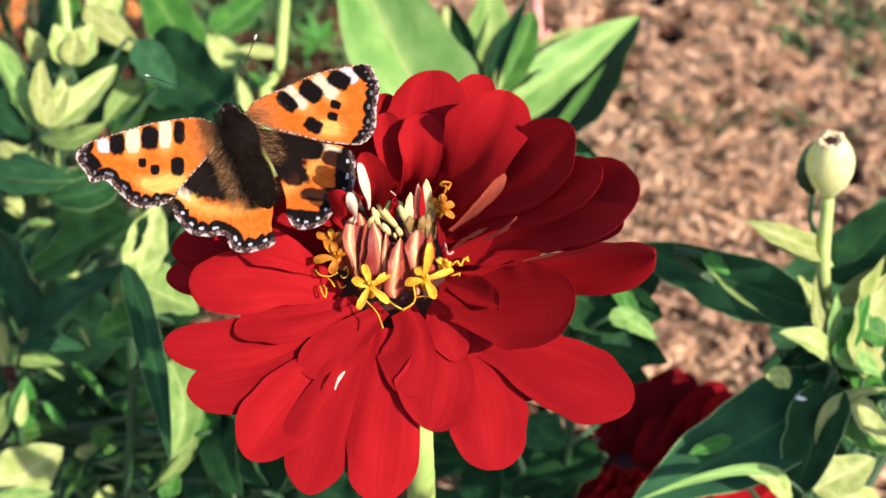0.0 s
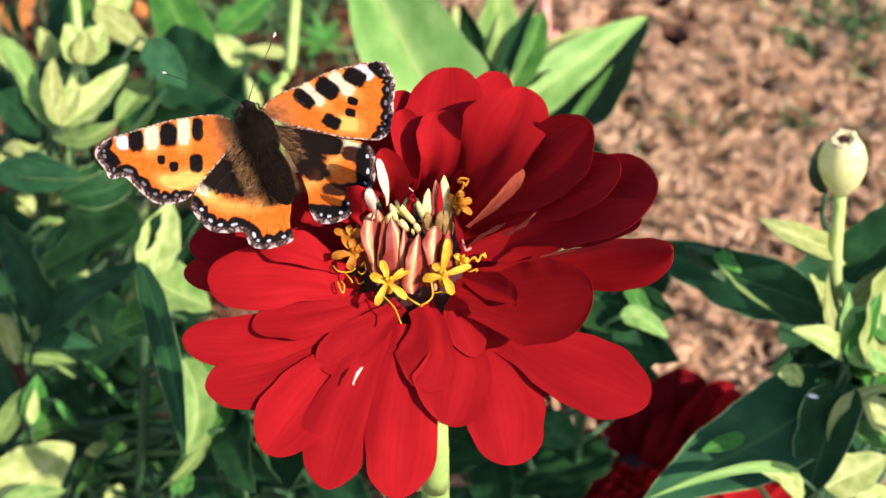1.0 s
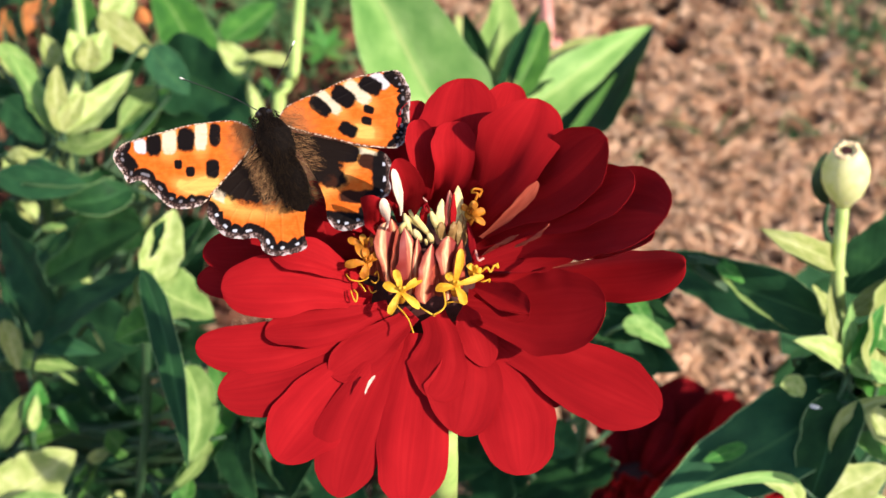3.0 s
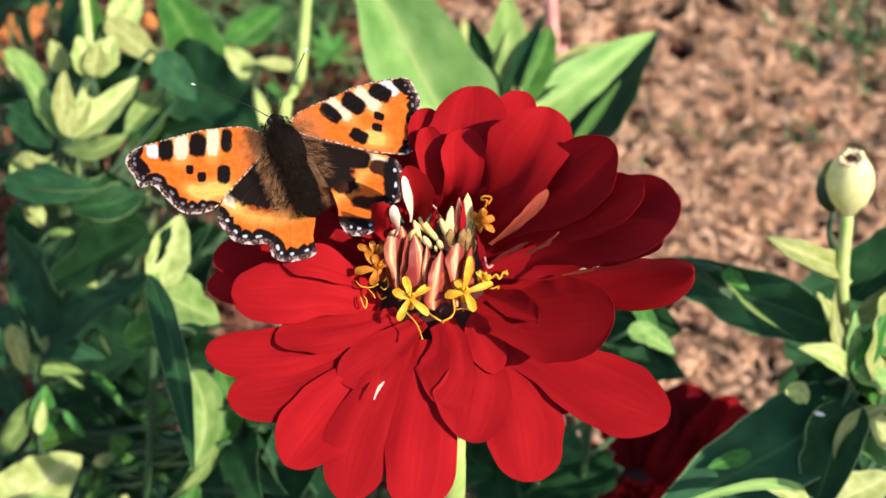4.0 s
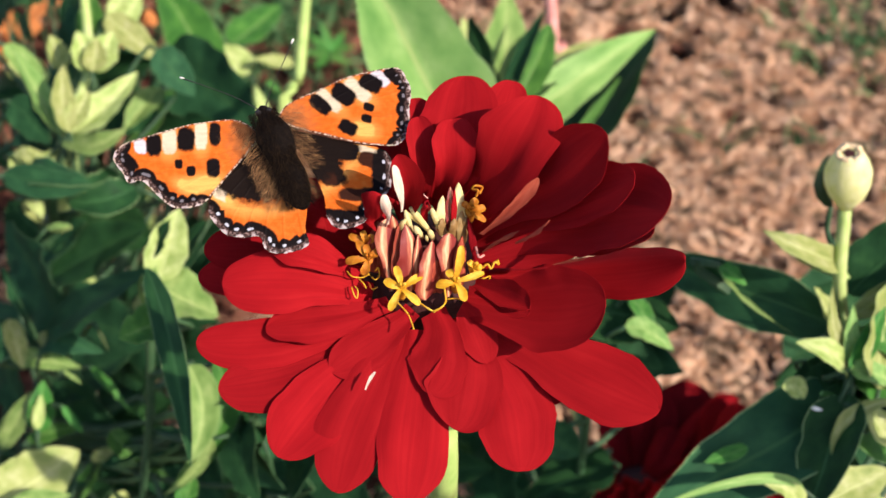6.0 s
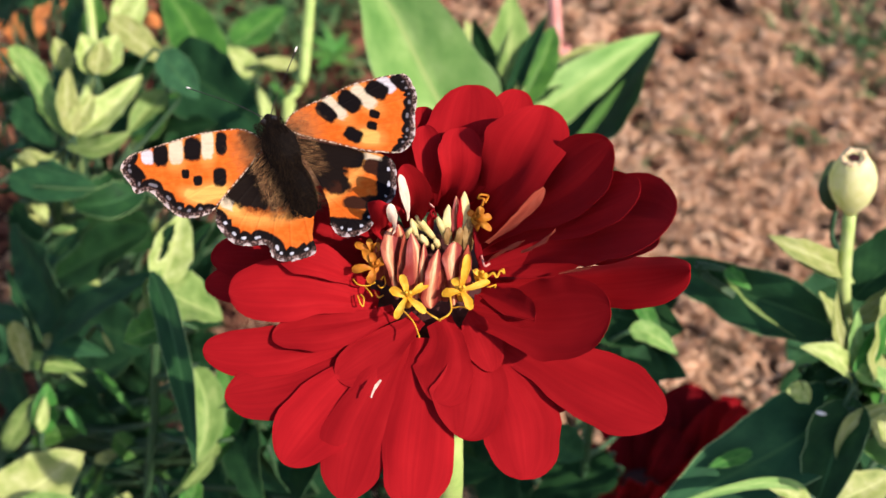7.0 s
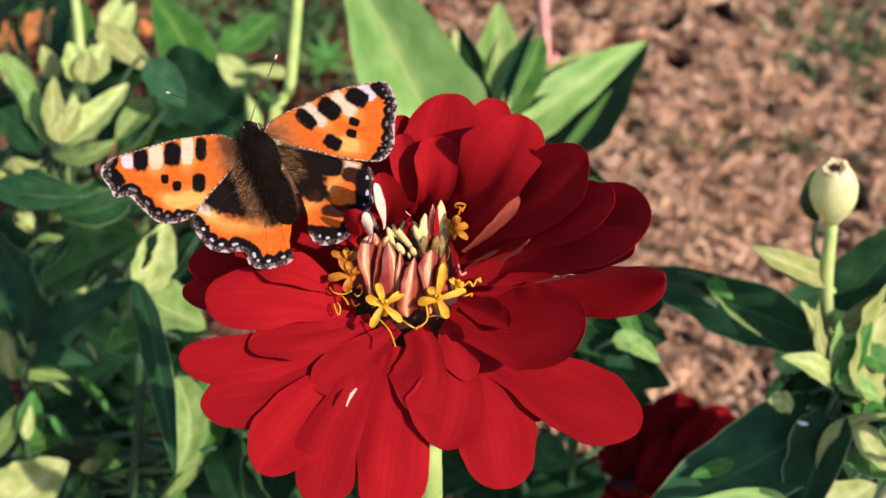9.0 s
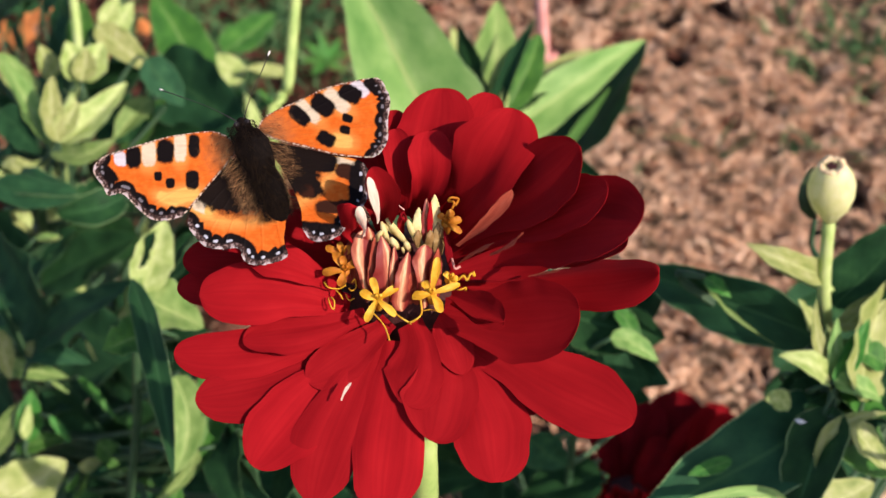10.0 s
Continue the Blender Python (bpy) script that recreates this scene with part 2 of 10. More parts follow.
def ground_material():
    m, nt, b = blank("dry_lawn_soil")
    co = nt.nodes.new("ShaderNodeTexCoord").outputs["Object"]
    a, c = noise_tex(nt, co, 3.0, 6), noise_tex(nt, co, 60.0, 6)
    f = maths(nt, "ADD", maths(nt, "MULTIPLY", a, 0.45), maths(nt, "MULTIPLY", c, 0.55))
    col = ramp(nt, [(0.3, (0.022, 0.013, 0.009)), (0.5, (0.05, 0.032, 0.022)), (0.7, (0.12, 0.08, 0.055))], f)
    nt.links.new(col, b.inputs["Base Color"])
    b.inputs["Roughness"].default_value = 0.95
    bumped(nt, b, c, 0.8, 0.01)
    return m


SOIL = ground_material()


# ---- building helpers ----
def grid_faces(nu, nv):
    return [(j * nu + i, j * nu + i + 1, (j + 1) * nu + i + 1, (j + 1) * nu + i) for j in range(nv - 1) for i in range(nu - 1)]


def mesh_of(name, verts, faces, uvs=None, smooth=True):
    me = bpy.data.meshes.new(name)
    me.from_pydata([tuple(v) for v in verts], [], faces)
    if uvs is not None:
        idx = np.empty(len(me.loops), dtype=np.int32)
        me.loops.foreach_get("vertex_index", idx)
        layer = me.uv_layers.new(name="UVMap")
        layer.data.foreach_set("uv", np.asarray(uvs, dtype=np.float32)[idx].ravel())
    if smooth:
        me.polygons.foreach_set("use_smooth", np.ones(len(me.polygons), dtype=bool))
    me.update()
    return me


def root(name, place, label, category, group=""):
    ob = new(name)
    ob.empty_display_size = 0.01
    ob.location = place
    return tagged(ob, label, category, group)


def origin_of(ob):
    at = Vector(ob.location)
    while ob.parent:
        ob = ob.parent
        at += Vector(ob.location)
    return at


def part(name, shape, material, parent, label="", pivot=None):
    """Links one mesh, given in world metres, under a thing or a part."""
    verts, faces, uvs = shape if len(shape) == 3 else (*shape, None)
    base = origin_of(parent)
    at = Vector(pivot) if pivot is not None else base
    me = mesh_of(name, np.asarray(verts, dtype=float) - np.array(at), faces, uvs)
    me.materials.append(material)
    ob = new(name, me)
    ob.parent = parent
    ob.location = at - base
    return tagged(ob, label) if label else ob


PETAL, OVATE, LANCE, STRAP = "petal", "ovate", "lance", "strap"


def outline(kind, v):
    if kind == PETAL:
        s = np.clip(v / 0.66, 0, 1)
        w = 0.40 + 0.60 * s * s * (3 - 2 * s)
        return w * np.sqrt(np.clip(1 - np.clip((v - 0.64) / 0.36, 0, 1) ** 2.4, 0, 1))
    if kind in (OVATE, LANCE):
        p, q = (0.52, 0.84) if kind == OVATE else (0.62, 0.95)
        top = p / (p + q)
        s = np.clip(v, 0, 1)
        return s**p * (1 - s) ** q / (top**p * (1 - top) ** q) * 0.93 + 0.14 * (1 - s) ** 3
    return np.clip(0.8 + 0.2 * np.sin(np.pi * v), 0, 1) * np.sqrt(np.clip(1 - np.clip((v - 0.8) / 0.2, 0, 1) ** 2, 0, 1))


def blade(base, mid, tip, width, kind=PETAL, face=(0, -0.55, 0.84), roll=0.0, cup=0.0, fold=0.0, wave=0.0, curl=0.0, thick=0.0002, nu=13, nv=22, seed=0):
    """A petal or leaf: a bent spine from base over mid to tip, with a width outline, a cupped or folded section, wavy rim and thickness.
    face: the way its upper side looks; roll: degrees round its length; cup, fold: lift of the rims as a share of the half width;
    curl: lift of one rim alone; wave: ripple of the rims."""
    rng = np.random.RandomState(seed + 11)
    b, m, t = (np.array(p, dtype=float) for p in (base, mid, tip))
    c = 2 * m - 0.5 * (b + t)
    v = np.linspace(0, 1, nv)[:, None]
    if kind == PETAL:
        v = 0.35 * v + 0.65 * np.sin(v * math.pi / 2)
        v = np.where(v > 0.8, 1 - 0.2 * ((1 - v) / 0.2) ** 1.5, v)
    spine = (1 - v) ** 2 * b + 2 * v * (1 - v) * c + v**2 * t
    tangent = 2 * (1 - v) * (c - b) + 2 * v * (t - c)
    tangent /= np.linalg.norm(tangent, axis=1)[:, None] + 1e-12
    side = np.cross(np.array(face, dtype=float), tangent)
    side /= np.linalg.norm(side, axis=1)[:, None] + 1e-12
    up = np.cross(tangent, side)
    a = radians(roll)
    side, up = side * math.cos(a) + up * math.sin(a), up * math.cos(a) - side * math.sin(a)
    half = 0.5 * width * outline(kind, v[:, 0]) + 1e-5
    u = np.linspace(-1, 1, nu)
    ph = rng.uniform(0, 6.28, 6)
    vv, uu = v[:, 0][:, None], u[None, :]
    edge = 1 + (0.035 * np.sin(9 * vv * 2 + ph[0] + (uu > 0) * 2.1) + 0.02 * np.sin(31 * vv + ph[1] + (uu > 0) * 1.3)) * np.abs(uu)
    if kind == PETAL:
        edge = edge + 0.075 * np.sin(5.5 * vv + ph[3] + (uu > 0) * 1.7) * np.abs(uu) + 0.04 * np.sin(37 * vv + ph[2]) * np.abs(uu) * np.clip(vv - 0.5, 0, 1)
    lean = rng.uniform(-0.10, 0.10) if kind == PETAL else rng.uniform(-0.05, 0.05)
    across = (uu * edge + lean * np.sin(math.pi * vv) + 0.03 * np.sin(7 * vv + ph[1])) * half[:, None]
    lift = half[:, None] * (cup * uu**2 + fold * np.abs(uu) + curl * np.clip(uu, 0, 1) ** 3)
    lift = lift + wave * half[:, None] * np.abs(uu) ** 1.5 * (np.sin(13 * vv + ph[2] + (uu > 0) * 2.6) + 0.5 * np.sin(29 * vv + ph[3] + (uu > 0)))
    if kind == PETAL:
        for c, deep in zip(rng.uniform(-0.6, 0.6, 3), rng.uniform(-0.07, 0.03, 3)):
            lift = lift + half[:, None] * deep * np.exp(-(((uu - c - 0.1 * np.sin(3 * vv + ph[0])) / 0.16) ** 2)) * np.clip(1.05 - vv, 0, 1)
        lift = lift + half[:, None] * 0.05 * np.sin(5.0 * uu + ph[4] + 0.8 * vv) * np.clip(1.3 - vv, 0, 1)
        lift = lift + half[:, None] * (0.09 * np.sin(4.2 * vv + ph[3]) * uu + 0.05 * np.sin(9 * vv + ph[2]) * np.abs(uu) ** 3)
    top = spine[:, None, :] + across[..., None] * side[:, None, :] + lift[..., None] * up[:, None, :]
    if kind == PETAL:
        top = top + (-0.045 * width * np.clip((vv - 0.75) / 0.25, 0, 1) * (np.cos(uu * 3.0 + ph[5]) + 0.5 * np.cos(uu * 8.0 + ph[4])) * (half / half.max())[:, None])[..., None] * tangent[:, None, :]
    low = top - thick * up[:, None, :]
    verts = np.concatenate([top.reshape(-1, 3), low.reshape(-1, 3)])
    uv = np.stack(np.broadcast_arrays((uu + 1) / 2, vv), -1).reshape(-1, 2)
    n = nu * nv
    faces = grid_faces(nu, nv)
    faces = [tuple(reversed(f)) for f in faces] + [tuple(n + i for i in f) for f in faces]
    rim = list(range(nu)) + [j * nu + nu - 1 for j in range(1, nv)] + [(nv - 1) * nu + i for i in range(nu - 2, -1, -1)] + [j * nu for j in range(nv - 2, 0, -1)]
    k = len(rim)
    verts = np.concatenate([verts, verts[rim], verts[[n + i for i in rim]]])
    faces += [(2 * n + (i + 1) % k, 2 * n + k + (i + 1) % k, 2 * n + k + i, 2 * n + i) for i in range(k)]
    return verts, faces, np.concatenate([uv, uv, uv[rim], uv[rim]])


def smooth_line(points, n):
    """A smooth line through a few points (Catmull-Rom)."""
    p = np.array(points, dtype=float)
    p = np.concatenate([[2 * p[0] - p[1]], p, [2 * p[-1] - p[-2]]])
    out = []
    for s in np.linspace(0, len(p) - 3 - 1e-9, n):
        k, f = int(s), s - int(s)
        a, b, c, d = p[k : k + 4]
        out.append(0.5 * (2 * b + (c - a) * f + (2 * a - 5 * b + 4 * c - d) * f * f + (3 * b - a - 3 * c + d) * f**3))
    return np.array(out)


def tube(points, radii, n=14, sides=8, lumps=0.0, seed=0):
    """A round stalk along a smooth line, closed at both ends."""
    rng = np.random.RandomState(seed + 5)
    line = smooth_line(points, n) if len(points) > 2 else np.linspace(points[0], points[-1], n)
    r = np.interp(np.linspace(0, 1, n), np.linspace(0, 1, len(radii)), radii) * (1 + lumps * rng.uniform(-1, 1, n))
    tan = np.gradient(line, axis=0)
    tan /= np.linalg.norm(tan, axis=1)[:, None] + 1e-12
    ref = np.array([0.3, 0.9, 0.2]) if abs(tan[0][2]) > 0.7 else np.array([0.1, 0.2, 1.0])
    verts = []
    for k in range(n):
        s = np.cross(tan[k], ref)
        s /= np.linalg.norm(s) + 1e-12
        w = np.cross(tan[k], s)
        for i in range(sides):
            a = 2 * math.pi * i / sides
            verts.append(line[k] + r[k] * (math.cos(a) * s + math.sin(a) * w))
    faces = [(k * sides + i, k * sides + (i + 1) % sides, (k + 1) * sides + (i + 1) % sides, (k + 1) * sides + i) for k in range(n - 1) for i in range(sides)]
    verts += [line[0], line[-1]]
    a, b = n * sides, n * sides + 1
    faces += [(a, (i + 1) % sides, i) for i in range(sides)]
    faces += [(b, (n - 1) * sides + i, (n - 1) * sides + (i + 1) % sides) for i in range(sides)]
    return np.array(verts), faces


def lathe(centre, axis, profile, sides=20, ripple=0.0, lobes=8):
    """A turned body: profile rows of (height, radius) along the axis from centre."""
    z = np.array(axis, dtype=float)
    z /= np.linalg.norm(z)
    x = np.cross(z, (0.3, 0.9, 0.1))
    x /= np.linalg.norm(x)
    y = np.cross(z, x)
    verts, n = [], len(profile)
    for h, r in profile:
        for i in range(sides):
            a = 2 * math.pi * i / sides
            rr = r * (1 + ripple * math.cos(lobes * a))
            verts.append(np.array(centre) + z * h + rr * (math.cos(a) * x + math.sin(a) * y))
    faces = [(k * sides + i, k * sides + (i + 1) % sides, (k + 1) * sides + (i + 1) % sides, (k + 1) * sides + i) for k in range(n - 1) for i in range(sides)]
    faces += [tuple(range(sides))[::-1], tuple((n - 1) * sides + i for i in range(sides))]
    return np.array(verts), faces


def ragged_rim(centre, axis, outer, inner, lobes):
    """A torn, turned-out rim round an opening: uneven teeth with a thin section."""
    z = np.array(axis, dtype=float)
    z /= np.linalg.norm(z)
    x = np.cross(z, (0.3, 0.9, 0.1))
    x /= np.linalg.norm(x)
    y = np.cross(z, x)
    verts, n = [], 60
    for i in range(n):
        a = 2 * math.pi * i / n
        tooth = 0.5 + 0.5 * math.sin(lobes * a + 0.7) + 0.25 * math.sin(11 * a + 2.0) + 0.2 * math.sin(3 * a)
        way = math.cos(a) * x + math.sin(a) * y
        high = outer * (0.16 + 0.16 * tooth)
        for r, h in ((outer, -0.0004), (outer * 1.08, high), (inner + 0.0004 * tooth, high * 0.9), (inner, -0.0002)):
            verts.append(np.array(centre) + way * r + z * h)
    faces = [(i * 4 + j, (i + 1) % n * 4 + j, (i + 1) % n * 4 + (j + 1) % 4, i * 4 + (j + 1) % 4) for i in range(n) for j in range(4)]
    return np.array(verts), faces


def petal(parent, base, mid, tip, width, material=RED, name="petal", label="", **kw):
    part(name, blade(base, mid, tip, width, PETAL, seed=len(bpy.data.meshes), nu=21, thick=0.00008, **kw), material, parent, label)


def scale(parent, base, mid, tip, width, material=PALEA, name="scale", kind=LANCE, **kw):
    part(name, blade(base, mid, tip, width, kind, seed=len(bpy.data.meshes), **kw), material, parent)


STEMS = {}


def side_stem(parent, base, tip):
    """A thin branch from a leaf's foot down to the main stem of its plant."""
    if parent.name not in STEMS:
        return
    line = STEMS[parent.name]
    b, d = np.array(base), np.array(tip) - np.array(base)

    def on(z):
        return np.array([np.interp(z, line[:, 2], line[:, 0]), np.interp(z, line[:, 2], line[:, 1]), z])

    h = np.linalg.norm((b - on(b[2]))[:2])
    if h < 0.004:
        return
    q = on(max(0.03, min(line[-1, 2], b[2]) - 0.55 * h - 0.004))
    m = b - d / np.linalg.norm(d) * min(0.008, 0.3 * h) + np.array([0, 0, -0.004 - 0.1 * h])
    part("side_stem", tube([b, m, 0.55 * q + 0.45 * m - np.array([0, 0, 0.1 * h]), q], [0.0006, 0.0007, 0.0009, 0.0011], 9, 6, 0.03), SHADED_DARK_STEM, parent)


def leaf(parent, base, mid, tip, width, material=GREEN, kind=OVATE, label="", **kw):
    kw.setdefault("face", (0, -0.35, 0.94))
    kw.setdefault("fold", 0.22)
    kw.setdefault("wave", 0.10)
    part("leaf", blade(base, mid, tip, width, kind, seed=len(bpy.data.meshes), nu=11, nv=18, **kw), material, parent, label)
    side_stem(parent, base, tip)


def scrap(parent, base, mid, tip, width, material=GREEN, kind=OVATE, **kw):
    """A small leaf that grows straight on a larger one."""
    part("leaflet", blade(base, mid, tip, width, kind, seed=len(bpy.data.meshes), nu=11, nv=18, **kw), material, parent)


def stalk(parent, points, radii, material=STEM, name="stem", label="", n=14, sides=10):
    if name == "stem":
        line = np.array(sorted(points, key=lambda p: p[2]))
        STEMS.setdefault(parent.name, line)
    part(name, tube(points, radii, n, sides, 0.03, len(bpy.data.meshes)), material, parent, label)


# ---- ground ----
def build_ground():
    n, size = 60, 300.0
    s = np.linspace(-1, 1, n)
    s = np.sign(s) * np.abs(s) ** 4 * size
    xs, ys = np.meshgrid(s, s + 0.7)
    zs = np.array([[0.012 * noise.noise((x * 3, y * 3, 0.3)) if abs(x) < 4 and abs(y) < 5 else 0.0 for x, y in zip(rx, ry)] for rx, ry in zip(xs, ys)])
    me = mesh_of("ground", np.stack([xs, ys, zs - 0.012], -1).reshape(-1, 3), grid_faces(n, n))
    me.materials.append(SOIL)
    tagged(new("ground", me), "bare brown soil under a dried-out lawn", "ground", kind="structure")


def strands(count, centre, spread, length, width, flat, bend, seed, density=None):
    """Many grass blades in one mesh: bent strips standing or lying on the ground, thinning out away from a centre."""
    rng = np.random.RandomState(seed)
    far, way = spread * np.abs(rng.standard_normal(count)) ** 0.75, rng.uniform(0, 2 * math.pi, count)
    px, py = centre[0] + far * np.cos(way), centre[1] + far * np.sin(way)
    k = len(px)
    ang, lean = rng.uniform(0, 2 * math.pi, k), np.clip(rng.normal(flat, 0.25, k), 0.02, 1.5)
    ln, wd = length * rng.uniform(0.45, 1.3, k), width * rng.uniform(0.5, 1.4, k)
    d0 = np.stack([np.cos(ang) * np.cos(lean), np.sin(ang) * np.cos(lean), np.sin(lean)], -1)
    turn = ang + rng.normal(0, bend, k)
    lean2 = lean * rng.uniform(-0.2, 0.7, k)
    d1 = np.stack([np.cos(turn) * np.cos(lean2), np.sin(turn) * np.cos(lean2), np.sin(lean2)], -1)
    p0 = np.stack([px, py, rng.uniform(-0.004, 0.012, k)], -1)
    p1 = p0 + d0 * ln[:, None] * 0.5
    p2 = p1 + d1 * ln[:, None] * 0.5
    p1[:, 2], p2[:, 2] = np.maximum(p1[:, 2], 0.003), np.maximum(p2[:, 2], 0.002)
    if density:
        chance = rng.rand(k)
        keep = np.array([all(density(x, y) > c for x, y in ((a[0], a[1]), (b[0], b[1]), (e[0], e[1]))) for a, b, e, c in zip(p0, p1, p2, chance)])
        p0, p1, p2, ang, wd = p0[keep], p1[keep], p2[keep], ang[keep], wd[keep]
        k = len(p0)
    roll = rng.uniform(-0.8, 0.8, k)
    s = np.stack([-np.sin(ang) * np.cos(roll), np.cos(ang) * np.cos(roll), np.sin(roll)], -1) * wd[:, None] * 0.5
    verts = np.stack([p0 - s, p0 + s, p1 - s * 0.9, p1 + s * 0.9, p2], 1).reshape(-1, 3)
    i = np.arange(k) * 5
    quads = np.stack([i, i + 1, i + 3, i + 2], -1).tolist()
    tris = np.stack([i + 2, i + 3, i + 4], -1).tolist()
    return verts, [tuple(f) for f in quads + tris]


def stuff(name, shape, material, label, category):
    me = mesh_of(name, shape[0], shape[1])
    me.materials.append(material)
    return tagged(new(name, me), label, category, kind="stuff")


def clumps(x, y):
    """How thick the dead grass lies: matted all over, with small bare gaps a fingertip wide."""
    gap = noise.noise((x * 40, y * 40, 4.1)) + 0.3 * noise.noise((x * 9, y * 9, 1.7))
    return min(1.0, max(0.0, (0.29 - gap) * 7.0))


def litter_patch(x, y):
    """Where dead leaves cover the ground beside the plants."""
    rough = 0.6 * noise.noise((x * 14, y * 14, 3.3))
    beside = 1.5 - math.hypot((x + 0.19) / 0.15, (y - 0.86) / 0.20) + rough
    bare = 0.75 - 0.6 * math.hypot((x - 0.35) / 0.07, (y - 0.91) / 0.06) + rough
    return min(1.0, max(0.0, beside, bare))


def build_lawn():
    stuff("dry_grass", strands(420000, (0.16, 0.80), 0.50, 0.020, 0.0024, 0.28, 1.6, 3, lambda x, y: clumps(x, y) * (1 - 0.96 * litter_patch(x, y)) if y > 0.3 else 0.3), STRAW, "matted straw-brown dead grass blades on dry soil", "grass")
    stuff("dry_grass", strands(34000, (0.16, 0.57), 0.16, 0.022, 0.0022, 0.4, 1.6, 12, lambda x, y: clumps(x, y) + 0.08), STRAW, "pale straw-brown dead grass between the leafy plants", "grass")
    stuff("dry_grass", strands(90000, (0.2, 1.0), 2.4, 0.028, 0.0045, 0.5, 1.2, 4, lambda x, y: clumps(x, y) - litter_patch(x, y)), STRAW, "sparse straw-brown dead lawn farther off", "grass")
    stuff("green_grass", strands(3200, (0.15, 0.85), 0.55, 0.05, 0.0035, 0.8, 0.5, 5, lambda x, y: noise.noise((x * 6, y * 6, 9.2)) * 1.6 - 0.25), WEED, "thin green grass tufts among dead blades", "grass")
    stuff("green_grass", strands(900, (-0.15, 0.92), 0.10, 0.05, 0.004, 0.8, 0.5, 8), WEED, "short green grass among dead leaves", "grass")
    stuff("green_grass", strands(260, (0.35, 0.91), 0.06, 0.035, 0.0035, 0.7, 0.6, 9), WEED, "dark green tuft on a bare spot", "grass")
    stuff("leaf_litter", strands(9000, (-0.19, 0.84), 0.20, 0.03, 0.010, 0.3, 0.9, 7), LITTER, "red-brown dead leaves lying beside the plants", "leaf litter")
    stuff("leaf_litter", strands(9000, (-0.12, 0.35), 0.30, 0.035, 0.012, 0.25, 0.9, 6, lambda x, y: x < 0.0), LITTER, "dead brown leaf litter under the plants", "leaf litter")


build_ground()
build_lawn()


# ---- the red flower in front ----
zinnia = root("zinnia", (-0.0040, 0.1650, 0.0000), "large red zinnia bloom on a pale green stem, fully open", "flower", "zinnias")
stalk(zinnia, [(-0.0040, 0.1650, 0.0000), (-0.0043, 0.1576, 0.3102), (-0.0042, 0.1517, 0.3436), (-0.0043, 0.1512, 0.3586), (-0.0055, 0.1528, 0.3761), (-0.0069, 0.1547, 0.3877)], [0.003, 0.0028, 0.0026, 0.0025, 0.0026, 0.0035], STEM, n=24, sides=14)
part("receptacle", lathe((-0.0079, 0.1610, 0.3868), (0.0000, -0.4983, 0.8670), [(-0.004, 0.002), (0.000, 0.006), (0.004, 0.0095), (0.008, 0.0105), (0.011, 0.0095), (0.0135, 0.006), (0.0145, 0.001)], 24, 0.04, 9), DISK, zinnia, "dark hollow middle of the bloom")
part("calyx", lathe((-0.0079, 0.1640, 0.3816), (0.0000, -0.4983, 0.8670), [(-0.002, 0.003), (0.000, 0.0065), (0.003, 0.0105), (0.007, 0.0135), (0.0105, 0.0150), (0.0108, 0.0135), (0.007, 0.010)], 26, 0.05, 13), SHADED_DARK_STEM, zinnia, "green cup of bracts under the petals")
petal(zinnia, (-0.0182, 0.1549, 0.3965), (-0.0323, 0.1571, 0.3977), (-0.0457, 0.1591, 0.3966), 0.0079, RED, cup=0.05)
petal(zinnia, (-0.0182, 0.1540, 0.3948), (-0.0323, 0.1540, 0.3948), (-0.0467, 0.1565, 0.3928), 0.0071, RED, cup=0.05)
petal(zinnia, (-0.0172, 0.1567, 0.3987), (-0.0227, 0.1576, 0.4015), (-0.0295, 0.1606, 0.4021), 0.0093, RED)
petal(zinnia, (-0.0164, 0.1588, 0.3987), (-0.0238, 0.1607, 0.4033), (-0.0324, 0.1629, 0.4045), 0.0103, RED)
petal(zinnia, (-0.0136, 0.1602, 0.4007), (-0.0181, 0.1611, 0.4047), (-0.0229, 0.1646, 0.4067), 0.0093, RED)
petal(zinnia, (-0.0113, 0.1619, 0.4017), (-0.0135, 0.1655, 0.4084), (-0.0151, 0.1718, 0.4120), 0.0075, RED)
# Filler petals in the darker red, as shade between the lower petals
petal(zinnia, (-0.0181, 0.1462, 0.3880), (-0.0235, 0.1402, 0.3823), (-0.0261, 0.1344, 0.3778), 0.0093, SHADED_DEEP_RED)
petal(zinnia, (0.0034, 0.1462, 0.3880), (0.0107, 0.1420, 0.3856), (0.0162, 0.1395, 0.3830), 0.0092, SHADED_DEEP_RED)
petal(zinnia, (-0.0022, 0.1462, 0.3880), (-0.0013, 0.1402, 0.3823), (-0.0013, 0.1384, 0.3801), 0.0093, SHADED_DEEP_RED)
petal(zinnia, (-0.0183, 0.1512, 0.3978), (-0.0255, 0.1496, 0.4032), (-0.0323, 0.1510, 0.4046), 0.0063, RED, cup=0.1)
petal(zinnia, (-0.0164, 0.1489, 0.3953), (-0.0277, 0.1466, 0.3998), (-0.0405, 0.1469, 0.3994), 0.0102, RED, cup=-0.06, roll=-3)
petal(zinnia, (-0.0136, 0.1470, 0.3954), (-0.0230, 0.1440, 0.3944), (-0.0335, 0.1432, 0.3932), 0.0069, RED, cup=0.06, roll=4)
petal(zinnia, (-0.0151, 0.1465, 0.3928), (-0.0294, 0.1425, 0.3916), (-0.0450, 0.1425, 0.3905), 0.0082, RED, cup=-0.1)
